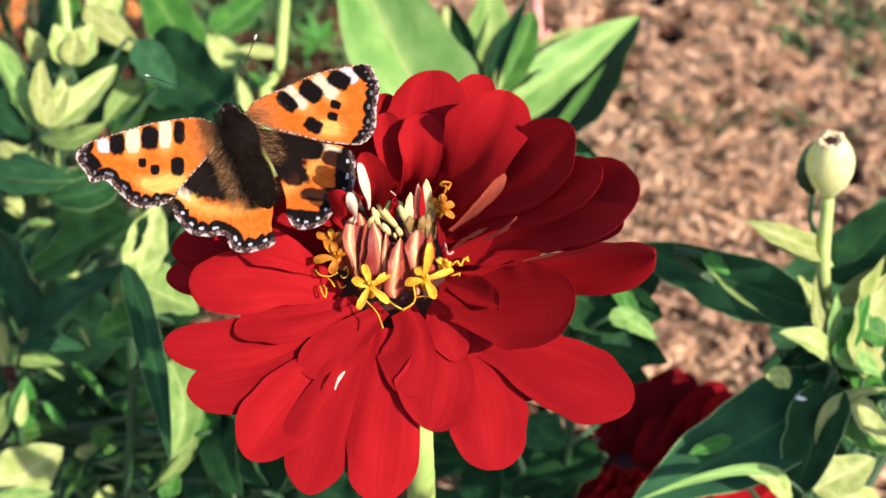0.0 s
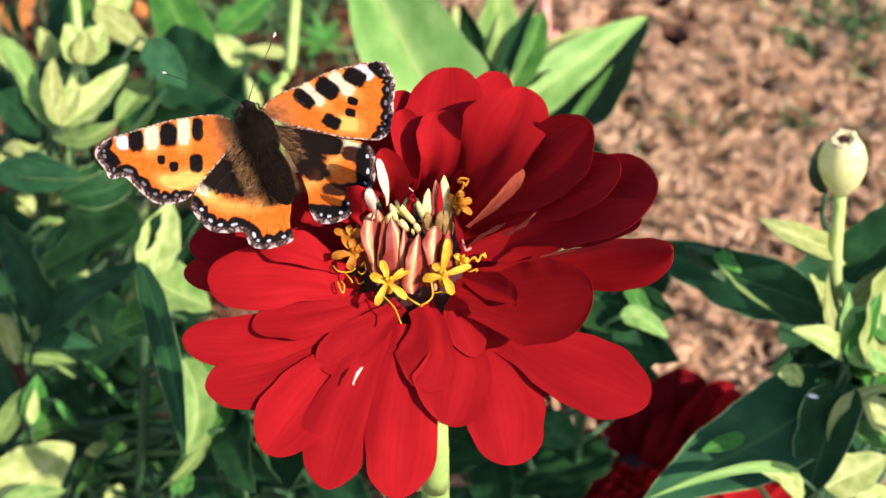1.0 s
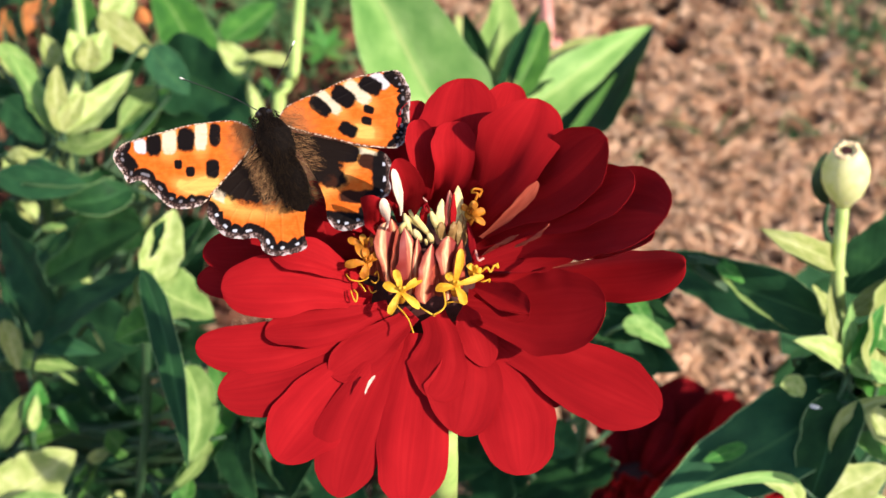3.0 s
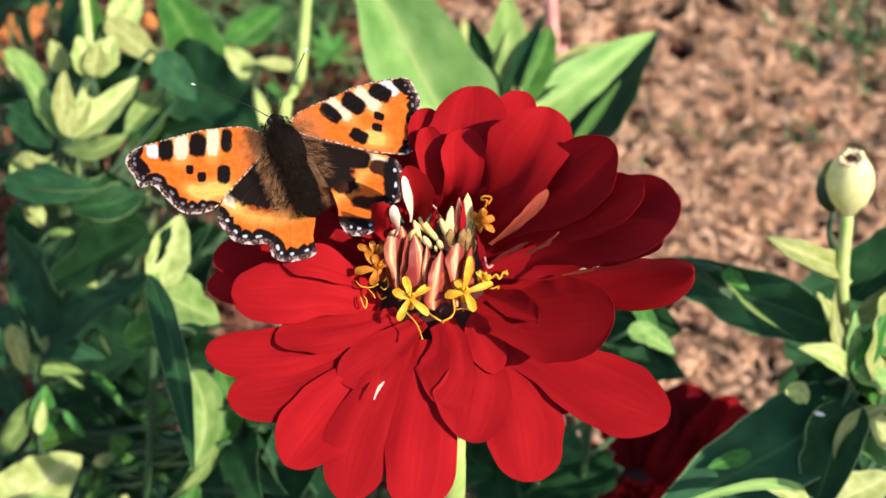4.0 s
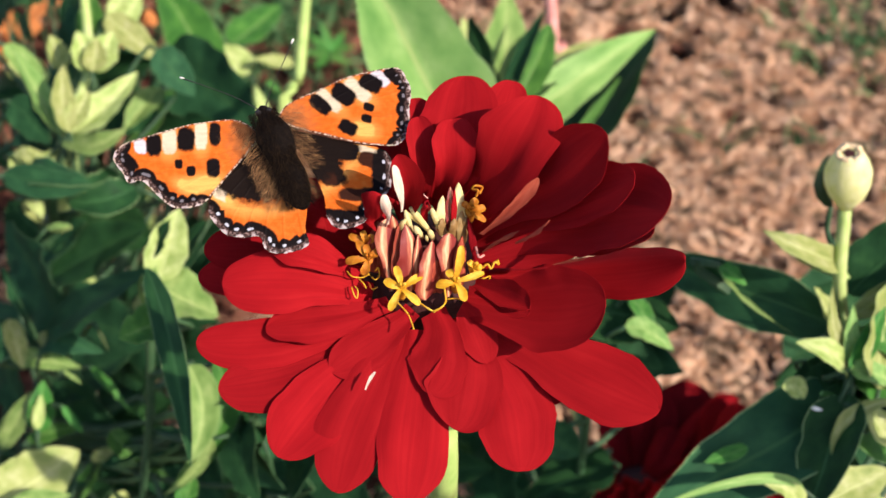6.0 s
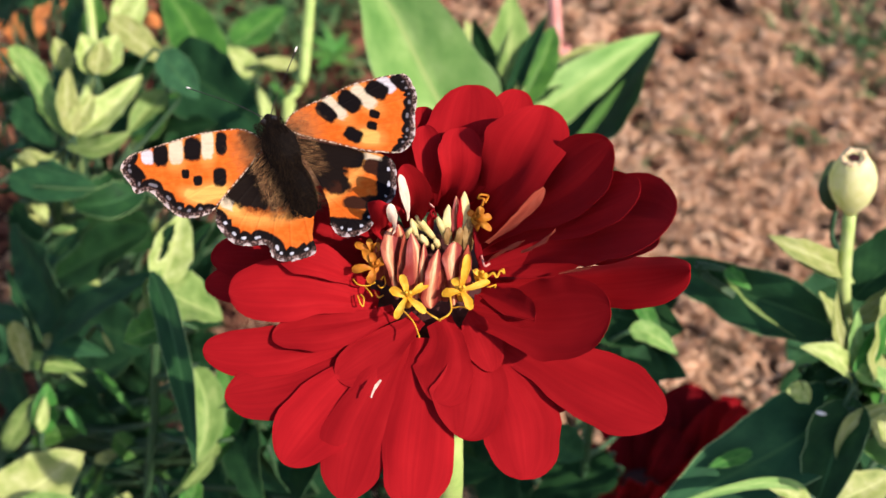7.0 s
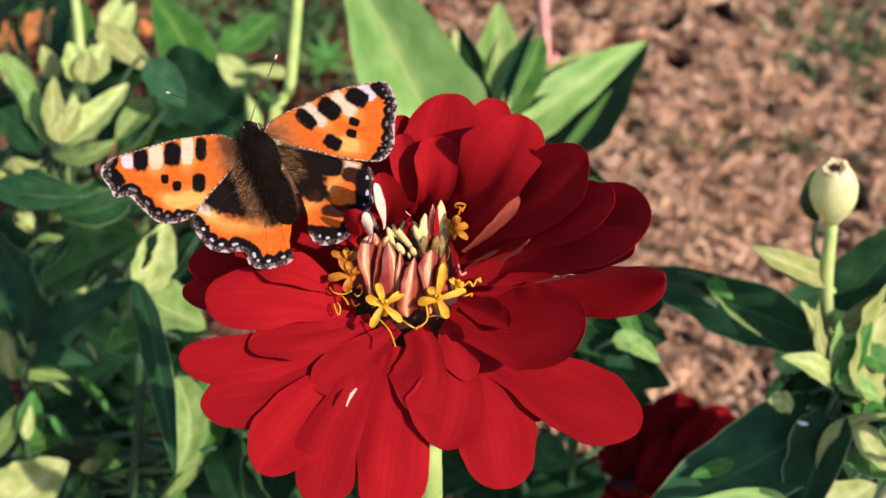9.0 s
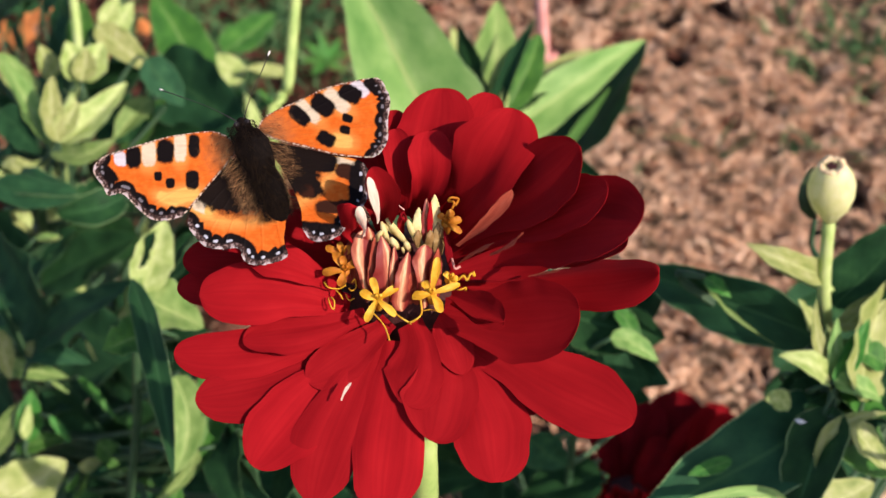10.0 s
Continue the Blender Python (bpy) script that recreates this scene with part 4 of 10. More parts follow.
scale(zinnia, (-0.0173, 0.1516, 0.4038), (-0.0176, 0.1515, 0.4056), (-0.0179, 0.1522, 0.4065), 0.0011, SHADED_YELLOW, kind='petal', cup=0.3, wave=0.1, name='floret_lobe', nu=9, nv=13, face=(0, -0.6, 0.8))
scale(zinnia, (-0.0173, 0.1516, 0.4038), (-0.0167, 0.1510, 0.4056), (-0.0161, 0.1512, 0.4065), 0.0013, SHADED_YELLOW, kind='petal', cup=0.3, wave=0.1, name='floret_lobe', nu=9, nv=13, face=(0, -0.6, 0.8))
stalk(zinnia, [(-0.0173, 0.1516, 0.4038), (-0.0170, 0.1512, 0.4048), (-0.0167, 0.1510, 0.4053)], [0.00022, 0.0002, 0.0003], SHADED_YELLOW, "stamen", n=6, sides=6)
stalk(zinnia, [(-0.0006, 0.1571, 0.4052), (-0.0006, 0.1556, 0.4073), (-0.0007, 0.1541, 0.4093)], [0.0007, 0.0007, 0.0009], SHADED_YELLOW, "floret_tube", n=6, sides=8)
scale(zinnia, (-0.0007, 0.1541, 0.4093), (0.0005, 0.1529, 0.4093), (0.0018, 0.1526, 0.4084), 0.0011, SHADED_YELLOW, kind='petal', cup=0.3, wave=0.1, name='floret_lobe', nu=9, nv=13, face=(0, -0.6, 0.8))
scale(zinnia, (-0.0007, 0.1541, 0.4093), (0.0005, 0.1537, 0.4100), (0.0018, 0.1541, 0.4099), 0.0013, SHADED_YELLOW, kind='petal', cup=0.3, wave=0.1, name='floret_lobe', nu=9, nv=13, face=(0, -0.6, 0.8))
scale(zinnia, (-0.0007, 0.1541, 0.4093), (-0.0013, 0.1537, 0.4106), (-0.0020, 0.1541, 0.4110), 0.0011, SHADED_YELLOW, kind='petal', cup=0.3, wave=0.1, name='floret_lobe', nu=9, nv=13, face=(0, -0.6, 0.8))
scale(zinnia, (-0.0007, 0.1541, 0.4093), (-0.0002, 0.1540, 0.4108), (0.0003, 0.1547, 0.4114), 0.0013, SHADED_YELLOW, kind='petal', cup=0.3, wave=0.1, name='floret_lobe', nu=9, nv=13, face=(0, -0.6, 0.8))
stalk(zinnia, [(-0.0007, 0.1541, 0.4093), (-0.0004, 0.1536, 0.4102), (-0.0002, 0.1534, 0.4107)], [0.00022, 0.0002, 0.0003], SHADED_YELLOW, "stamen", n=6, sides=6)
stalk(zinnia, [(-0.0007, 0.1541, 0.4093), (-0.0008, 0.1536, 0.4102), (-0.0010, 0.1534, 0.4107)], [0.00022, 0.0002, 0.0003], SHADED_YELLOW, "stamen", n=6, sides=6)
stalk(zinnia, [(0.0002, 0.1515, 0.3980), (0.0001, 0.1501, 0.4000), (0.0000, 0.1486, 0.4021)], [0.0007, 0.0007, 0.0009], YELLOW, "floret_tube", n=6, sides=8)
scale(zinnia, (0.0000, 0.1486, 0.4021), (0.0007, 0.1480, 0.4027), (0.0013, 0.1481, 0.4024), 0.0010, YELLOW, kind='petal', cup=0.3, wave=0.1, name='floret_lobe', nu=9, nv=13, face=(0, -0.6, 0.8))
scale(zinnia, (0.0000, 0.1486, 0.4021), (-0.0004, 0.1482, 0.4032), (-0.0009, 0.1487, 0.4033), 0.0010, YELLOW, kind='petal', cup=0.3, wave=0.1, name='floret_lobe', nu=9, nv=13, face=(0, -0.6, 0.8))
scale(zinnia, (0.0000, 0.1486, 0.4021), (0.0004, 0.1477, 0.4022), (0.0007, 0.1475, 0.4014), 0.0009, YELLOW, kind='petal', cup=0.3, wave=0.1, name='floret_lobe', nu=9, nv=13, face=(0, -0.6, 0.8))
stalk(zinnia, [(0.0000, 0.1486, 0.4021), (0.0003, 0.1482, 0.4030), (0.0005, 0.1480, 0.4036)], [0.00022, 0.0002, 0.0003], YELLOW, "stamen", n=6, sides=6)
stalk(zinnia, [(-0.0122, 0.1443, 0.3983), (-0.0107, 0.1424, 0.3980), (-0.0101, 0.1420, 0.3970), (-0.0094, 0.1399, 0.3965)], [0.00014, 0.00011899999999999999, 0.000154], YELLOW, "stigma", n=20, sides=6)
stalk(zinnia, [(-0.0087, 0.1443, 0.3983), (-0.0075, 0.1431, 0.3983), (-0.0061, 0.1428, 0.3975)], [0.00016, 0.000136, 0.00017600000000000002], YELLOW, "stigma", n=15, sides=6)
stalk(zinnia, [(-0.0063, 0.1427, 0.3978), (-0.0050, 0.1429, 0.3986), (-0.0044, 0.1444, 0.3987), (-0.0047, 0.1459, 0.4003)], [0.00018, 0.000153, 0.00019800000000000002], YELLOW, "stigma", n=20, sides=6)
stalk(zinnia, [(-0.0042, 0.1445, 0.3988), (-0.0028, 0.1442, 0.3993), (-0.0013, 0.1443, 0.3987)], [0.00013, 0.00011049999999999999, 0.000143], YELLOW, "stigma", n=15, sides=6)
stalk(zinnia, [(-0.0205, 0.1493, 0.4004), (-0.0196, 0.1480, 0.4004), (-0.0180, 0.1483, 0.3999), (-0.0168, 0.1484, 0.4006)], [0.00013, 0.00011049999999999999, 0.000143], YELLOW, "stigma", n=20, sides=6)
stalk(zinnia, [(-0.0197, 0.1473, 0.3987), (-0.0191, 0.1456, 0.3984), (-0.0187, 0.1457, 0.3978), (-0.0186, 0.1464, 0.3988), (-0.0192, 0.1474, 0.3988)], [0.00013, 0.00011049999999999999, 0.000143], YELLOW, "stigma", n=25, sides=6)
stalk(zinnia, [(-0.0164, 0.1484, 0.3999), (-0.0158, 0.1476, 0.4001), (-0.0152, 0.1486, 0.4000), (-0.0154, 0.1493, 0.4011), (-0.0159, 0.1493, 0.4004)], [0.00013, 0.00011049999999999999, 0.000143], YELLOW, "stigma", n=25, sides=6)
stalk(zinnia, [(-0.0168, 0.1477, 0.3991), (-0.0162, 0.1464, 0.3991), (-0.0155, 0.1472, 0.3988)], [0.00013, 0.00011049999999999999, 0.000143], YELLOW, "stigma", n=15, sides=6)
stalk(zinnia, [(-0.0185, 0.1485, 0.3994), (-0.0177, 0.1474, 0.3994), (-0.0173, 0.1472, 0.3986)], [0.00013, 0.00011049999999999999, 0.000143], YELLOW, "stigma", n=15, sides=6)
stalk(zinnia, [(0.0013, 0.1486, 0.4019), (0.0022, 0.1487, 0.4027), (0.0028, 0.1486, 0.4019), (0.0034, 0.1491, 0.4029), (0.0040, 0.1492, 0.4023), (0.0038, 0.1493, 0.4031)], [0.00022, 0.000187, 0.00024200000000000003], YELLOW, "stigma", n=30, sides=6)
stalk(zinnia, [(0.0005, 0.1473, 0.4004), (0.0020, 0.1473, 0.4011), (0.0027, 0.1480, 0.4008), (0.0023, 0.1468, 0.4008), (0.0016, 0.1475, 0.4005)], [0.00016, 0.000136, 0.00017600000000000002], YELLOW, "stigma", n=25, sides=6)
stalk(zinnia, [(0.0002, 0.1548, 0.4116), (0.0005, 0.1552, 0.4126), (-0.0004, 0.1559, 0.4123), (0.0000, 0.1559, 0.4130), (0.0012, 0.1562, 0.4125), (0.0007, 0.1548, 0.4123)], [0.00022, 0.000187, 0.00024200000000000003], SHADED_YELLOW, "stigma", n=30, sides=6)
stalk(zinnia, [(0.0003, 0.1511, 0.4043), (0.0008, 0.1491, 0.4039), (0.0016, 0.1499, 0.4036)], [0.00022, 0.000187, 0.00024200000000000003], PINK_STEM, "stigma", n=15, sides=6)
stalk(zinnia, [(-0.0098, 0.1571, 0.4124), (-0.0089, 0.1555, 0.4122), (-0.0075, 0.1549, 0.4111)], [0.00012, 0.000102, 0.000132], PINK_STEM, "stigma", n=15, sides=6)
stalk(zinnia, [(-0.0075, 0.1542, 0.4110), (-0.0071, 0.1529, 0.4109), (-0.0075, 0.1530, 0.4103), (-0.0080, 0.1534, 0.4112), (-0.0075, 0.1544, 0.4111)], [0.0002, 0.00017, 0.00022000000000000003], SHADED_DEEP_RED, "stigma", n=25, sides=6)
stalk(zinnia, [(-0.0099, 0.1570, 0.4127), (-0.0097, 0.1566, 0.4126), (-0.0093, 0.1563, 0.4124)], [0.0002, 0.0003, 0.00015], TIP, "stigma", n=9, sides=7)
# ---- leafy plants round it ----
plant_back = root("zinnia_plant", (0.0177, 0.3860, 0.0000), "tall zinnia shoot with broad pointed light-green leaves, sunlit", "plant", "leafy plants")
stalk(plant_back, [(0.0177, 0.3860, 0.0000), (0.0207, 0.3754, 0.2462), (0.0198, 0.3766, 0.2788), (0.0173, 0.3760, 0.2936)], [0.0035, 0.003, 0.0025], SHADED_DARK_STEM, n=22)
leaf(plant_back, (0.0028, 0.3132, 0.3043), (-0.0137, 0.3513, 0.3185), (-0.0386, 0.4038, 0.3345), 0.0371, MID_GREEN, fold=0.5, roll=12, wave=0.05, face=(0, -0.77, 0.64))
# One folded leaf: sunlit half in mid green, shaded half in dark green
leaf(plant_back, (0.0116, 0.3730, 0.2713), (0.0408, 0.3907, 0.2878), (0.0748, 0.4154, 0.2970), 0.0190, MID_GREEN, fold=0.3, kind=LANCE, face=(0.2, -0.65, 0.7))
leaf(plant_back, (0.0295, 0.3664, 0.2556), (0.0543, 0.3913, 0.2761), (0.0757, 0.4192, 0.2953), 0.0420, SHADED_DARK_GREEN, fold=0.2, kind=LANCE, face=(-0.9, -0.4, 0.3))
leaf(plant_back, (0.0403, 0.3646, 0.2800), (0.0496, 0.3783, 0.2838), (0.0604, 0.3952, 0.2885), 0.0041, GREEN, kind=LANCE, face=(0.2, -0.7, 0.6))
leaf(plant_back, (0.0242, 0.3768, 0.2712), (0.0445, 0.3684, 0.2690), (0.0644, 0.3565, 0.2625), 0.0152, SHADED_DARK_GREEN, fold=0.2, kind=LANCE, face=(-0.9, -0.4, 0.3))
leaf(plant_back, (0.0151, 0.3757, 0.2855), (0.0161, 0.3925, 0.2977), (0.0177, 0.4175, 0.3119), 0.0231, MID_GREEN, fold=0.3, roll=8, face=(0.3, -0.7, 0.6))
leaf(plant_back, (0.0153, 0.3601, 0.2933), (0.0226, 0.3777, 0.3065), (0.0306, 0.3952, 0.3165), 0.0083, SHADED_DARK_GREEN, fold=0.5, kind=LANCE, wave=0.04, face=(-0.6, -0.5, 0.5))
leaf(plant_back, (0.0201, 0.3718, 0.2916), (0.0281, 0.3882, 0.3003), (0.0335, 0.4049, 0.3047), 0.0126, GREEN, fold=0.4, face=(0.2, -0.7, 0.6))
# Dark blade put where a shadow lies on this leaf group
leaf(plant_back, (0.0132, 0.3681, 0.2904), (0.0084, 0.3790, 0.3034), (0.0028, 0.3937, 0.3146), 0.0116, SHADED_DARK_GREEN, fold=0.3, wave=0.2, face=(-0.6, -0.5, 0.5))
leaf(plant_back, (0.0104, 0.3759, 0.2842), (0.0058, 0.3917, 0.2968), (0.0004, 0.4063, 0.3063), 0.0128, SUNLIT_PALE_GREEN, fold=0.3, face=(0.35, -0.6, 0.7))
leaf(plant_back, (0.0032, 0.3618, 0.2922), (0.0002, 0.3684, 0.2985), (-0.0040, 0.3757, 0.3041), 0.0182, SHADED_DARK_GREEN, roll=20, face=(-0.6, -0.35, 0.7))
leaf(plant_back, (0.0183, 0.3609, 0.2974), (0.0193, 0.3685, 0.3002), (0.0207, 0.3765, 0.3036), 0.0035, SUNLIT_PALE_GREEN, kind=LANCE, face=(0.35, -0.4, 0.85))
leaf(plant_back, (0.0303, 0.3969, 0.2874), (0.0435, 0.4126, 0.2859), (0.0563, 0.4238, 0.2883), 0.0087, SUNLIT_PALE_GREEN, kind=LANCE, roll=-10, face=(0.35, -0.6, 0.7))
leaf(plant_back, (0.0294, 0.3909, 0.2880), (0.0422, 0.4001, 0.2896), (0.0560, 0.4130, 0.2910), 0.0084, SHADED_DARK_GREEN, kind=LANCE, roll=10, face=(-0.6, -0.35, 0.7))
leaf(plant_back, (0.0218, 0.3806, 0.2835), (0.0292, 0.3870, 0.2880), (0.0377, 0.3915, 0.2888), 0.0103, SHADED_DARK_GREEN, face=(-0.6, -0.35, 0.7))
leaf(plant_back, (0.0157, 0.3709, 0.2875), (0.0124, 0.3722, 0.2937), (0.0108, 0.3763, 0.3017), 0.0080, MID_GREEN, face=(0.35, -0.5, 0.7))
pink_stem_plant = root("flower_stalk", (0.0374, 0.4668, 0.0000), "bare pinkish upright stalk", "plant", "leafy plants")
stalk(pink_stem_plant, [(0.0374, 0.4668, 0.0000), (0.0424, 0.4444, 0.2507), (0.0387, 0.4369, 0.2728), (0.0366, 0.4568, 0.2965)], [0.0028, 0.0026, 0.0025], PINK_STEM, n=22)
stalk_left = root("flower_stalk", (-0.0541, 0.3937, 0.0000), "slender bare yellow-green flower stalk", "plant", "leafy plants")
stalk(stalk_left, [(-0.0541, 0.3937, 0.0000), (-0.0603, 0.3472, 0.2749), (-0.0549, 0.3592, 0.3109), (-0.0531, 0.3837, 0.3338)], [0.0022, 0.002, 0.0019], STEM, n=22)
plant_left = root("zinnia_plant", (-0.1396, 0.4119, 0.0000), "bushy zinnia shoot with pale young leaf pairs at its tip", "plant", "leafy plants")
stalk(plant_left, [(-0.1396, 0.4119, 0.0000), (-0.1420, 0.3475, 0.2441), (-0.1363, 0.3472, 0.2749), (-0.1312, 0.3414, 0.2990), (-0.1308, 0.3726, 0.3050), (-0.1368, 0.4019, 0.3245)], [0.0035, 0.003, 0.0026, 0.0016, 0.0016], STEM, n=22)
leaf(plant_left, (-0.1275, 0.3318, 0.3032), (-0.1173, 0.3405, 0.3073), (-0.1083, 0.3535, 0.3135), 0.0115, SUNLIT_PALE_GREEN, fold=0.55, roll=-12, face=(0.35, -0.4, 0.85))
leaf(plant_left, (-0.1266, 0.3286, 0.3056), (-0.1298, 0.3372, 0.3127), (-0.1301, 0.3461, 0.3202), 0.0080, SUNLIT_PALE_GREEN, fold=0.4, roll=8, face=(0.35, -0.4, 0.85))
leaf(plant_left, (-0.1287, 0.3287, 0.3025), (-0.1174, 0.3228, 0.3048), (-0.1075, 0.3279, 0.3078), 0.0083, MID_GREEN, fold=0.3, face=(0.4, -0.4, 0.8))
leaf(plant_left, (-0.1274, 0.3302, 0.3059), (-0.1247, 0.3363, 0.3092), (-0.1219, 0.3423, 0.3125), 0.0073, SUNLIT_PALE_GREEN, kind=LANCE, fold=0.5, face=(0.35, -0.4, 0.85))
leaf(plant_left, (-0.1315, 0.3315, 0.3028), (-0.1398, 0.3440, 0.3083), (-0.1506, 0.3596, 0.3176), 0.0108, MID_GREEN, fold=0.5, roll=24, face=(0.3, -0.4, 0.85))
leaf(plant_left, (-0.1297, 0.3377, 0.2992), (-0.1226, 0.3471, 0.3002), (-0.1155, 0.3566, 0.3012), 0.0133, MID_GREEN, kind=LANCE, fold=0.5, face=(0.1, -0.35, 0.93))
leaf(plant_left, (-0.1269, 0.3620, 0.3081), (-0.1291, 0.3651, 0.3142), (-0.1313, 0.3681, 0.3203), 0.0119, SUNLIT_PALE_GREEN, kind=LANCE, fold=0.5, face=(0.35, -0.4, 0.85))
leaf(plant_left, (-0.1256, 0.3603, 0.3091), (-0.1230, 0.3672, 0.3128), (-0.1203, 0.3740, 0.3165), 0.0116, SUNLIT_PALE_GREEN, kind=LANCE, fold=0.5, face=(0.35, -0.4, 0.85))
leaf(plant_left, (-0.1254, 0.3586, 0.3102), (-0.1246, 0.3623, 0.3145), (-0.1239, 0.3660, 0.3189), 0.0084, SUNLIT_PALE_GREEN, kind=LANCE, fold=0.5, face=(0.35, -0.4, 0.85))
leaf(plant_left, (-0.1402, 0.3712, 0.3034), (-0.1419, 0.3739, 0.3087), (-0.1437, 0.3767, 0.3140), 0.0079, SUNLIT_PALE_GREEN, kind=LANCE, fold=0.5, face=(0.35, -0.4, 0.85))
leaf(plant_left, (-0.1570, 0.3677, 0.3148), (-0.1507, 0.3667, 0.3062), (-0.1444, 0.3656, 0.2976), 0.0086, MID_GREEN, kind=LANCE, fold=0.5, face=(0.1, -0.35, 0.93))
leaf(plant_left, (-0.1076, 0.3754, 0.2929), (-0.1132, 0.3673, 0.2894), (-0.1187, 0.3592, 0.2859), 0.0100, MID_GREEN, kind=LANCE, fold=0.5, face=(0.1, -0.35, 0.93))
leaf(plant_left, (-0.1338, 0.3825, 0.3014), (-0.1347, 0.3946, 0.3083), (-0.1357, 0.4067, 0.3153), 0.0112, GREEN, face=(0.1, -0.35, 0.93))
leaf(plant_left, (-0.1389, 0.3952, 0.3009), (-0.1430, 0.4075, 0.3058), (-0.1470, 0.4198, 0.3107), 0.0125, SHADED_DARK_GREEN, face=(-0.6, -0.35, 0.7))
leaf(plant_left, (-0.1278, 0.3922, 0.3129), (-0.1181, 0.3886, 0.3058), (-0.1085, 0.3850, 0.2987), 0.0117, SUNLIT_PALE_GREEN, roll=10, face=(0.35, -0.4, 0.85))
leaf(plant_left, (-0.1046, 0.3670, 0.3140), (-0.0985, 0.3641, 0.3064), (-0.0923, 0.3612, 0.2989), 0.0128, SHADED_DARK_GREEN, roll=-10, face=(-0.1, -0.5, 0.85))
leaf(plant_left, (-0.1100, 0.4007, 0.2919), (-0.0904, 0.3823, 0.2878), (-0.0709, 0.3639, 0.2837), 0.0308, SHADED_DARK_GREEN, roll=10, face=(-0.6, -0.35, 0.7))
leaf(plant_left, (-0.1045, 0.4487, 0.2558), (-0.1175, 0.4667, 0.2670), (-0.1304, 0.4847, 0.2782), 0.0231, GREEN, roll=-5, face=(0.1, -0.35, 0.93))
leaf(plant_left, (-0.1449, 0.3945, 0.2845), (-0.1466, 0.4065, 0.2980), (-0.1482, 0.4184, 0.3114), 0.0148, SHADED_DARK_GREEN, face=(-0.6, -0.35, 0.7))
leaf(plant_left, (-0.0908, 0.4569, 0.2499), (-0.0972, 0.4616, 0.2545), (-0.1036, 0.4662, 0.2591), 0.0151, SUNLIT_PALE_GREEN, face=(0.35, -0.4, 0.85))
leaf(plant_left, (-0.0714, 0.4600, 0.2537), (-0.0792, 0.4560, 0.2570), (-0.0871, 0.4520, 0.2604), 0.0072, SUNLIT_PALE_GREEN, kind=LANCE, face=(0.35, -0.4, 0.85))
leaf(plant_left, (-0.0788, 0.4178, 0.2500), (-0.0811, 0.4219, 0.2574), (-0.0835, 0.4261, 0.2648), 0.0064, SUNLIT_PALE_GREEN, kind=LANCE, face=(0.35, -0.4, 0.85))
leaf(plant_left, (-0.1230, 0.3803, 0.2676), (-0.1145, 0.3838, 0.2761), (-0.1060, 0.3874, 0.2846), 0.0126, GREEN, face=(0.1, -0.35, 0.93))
leaf(plant_left, (-0.1167, 0.3986, 0.2893), (-0.1283, 0.3990, 0.2841), (-0.1400, 0.3994, 0.2789), 0.0234, SHADED_DARK_GREEN, face=(-0.6, -0.35, 0.7))
leaf(plant_left, (-0.1300, 0.4045, 0.2808), (-0.1513, 0.4116, 0.2712), (-0.1726, 0.4187, 0.2616), 0.0353, SHADED_DARK_GREEN, face=(-0.6, -0.35, 0.7))
leaf(plant_left, (-0.1525, 0.3796, 0.2668), (-0.1596, 0.3753, 0.2582), (-0.1667, 0.3709, 0.2496), 0.0318, SHADED_DARK_GREEN, face=(-0.6, -0.35, 0.7))
leaf(plant_left, (-0.1499, 0.3760, 0.2936), (-0.1531, 0.3778, 0.2995), (-0.1562, 0.3796, 0.3054), 0.0100, SUNLIT_PALE_GREEN, roll=20, kind=LANCE, face=(0.35, -0.4, 0.85))
leaf(plant_left, (-0.0788, 0.4288, 0.2632), (-0.0745, 0.4352, 0.2536), (-0.0703, 0.4417, 0.2440), 0.0066, GREEN, kind=LANCE, face=(0.1, -0.35, 0.93))
leaf(plant_left, (-0.1110, 0.5269, 0.2245), (-0.1005, 0.5445, 0.2257), (-0.0899, 0.5622, 0.2269), 0.0196, GREEN, face=(0.1, -0.35, 0.93))
leaf(plant_left, (-0.1383, 0.4420, 0.2789), (-0.1349, 0.4494, 0.2839), (-0.1315, 0.4567, 0.2889), 0.0092, SUNLIT_PALE_GREEN, kind=LANCE, face=(0.35, -0.4, 0.85))
leaf(plant_left, (-0.1343, 0.4183, 0.2973), (-0.1316, 0.4242, 0.3013), (-0.1289, 0.4301, 0.3054), 0.0078, SUNLIT_PALE_GREEN, kind=LANCE, face=(0.35, -0.4, 0.85))
leaf(plant_left, (-0.1307, 0.3780, 0.2804), (-0.1208, 0.3795, 0.2794), (-0.1109, 0.3810, 0.2783), 0.0248, SHADED_DARK_GREEN, face=(-0.6, -0.35, 0.7))
leaf(plant_left, (-0.1454, 0.3149, 0.2986), (-0.1289, 0.3097, 0.2985), (-0.1166, 0.3113, 0.2973), 0.0110, SHADED_DARK_GREEN, fold=0.15, wave=0.05, face=(-0.3, -0.5, 0.8))
leaf(plant_left, (-0.1045, 0.3156, 0.2932), (-0.1132, 0.3098, 0.2924), (-0.1260, 0.3108, 0.2905), 0.0125, LIT_RIM_GREEN, fold=0.2, wave=0.06, face=(-0.2, -0.6, 0.75))
leaf(plant_left, (-0.1407, 0.3256, 0.2926), (-0.1320, 0.3271, 0.2960), (-0.1246, 0.3280, 0.2986), 0.0081, SUNLIT_PALE_GREEN, fold=0.2, face=(0.35, -0.4, 0.85))
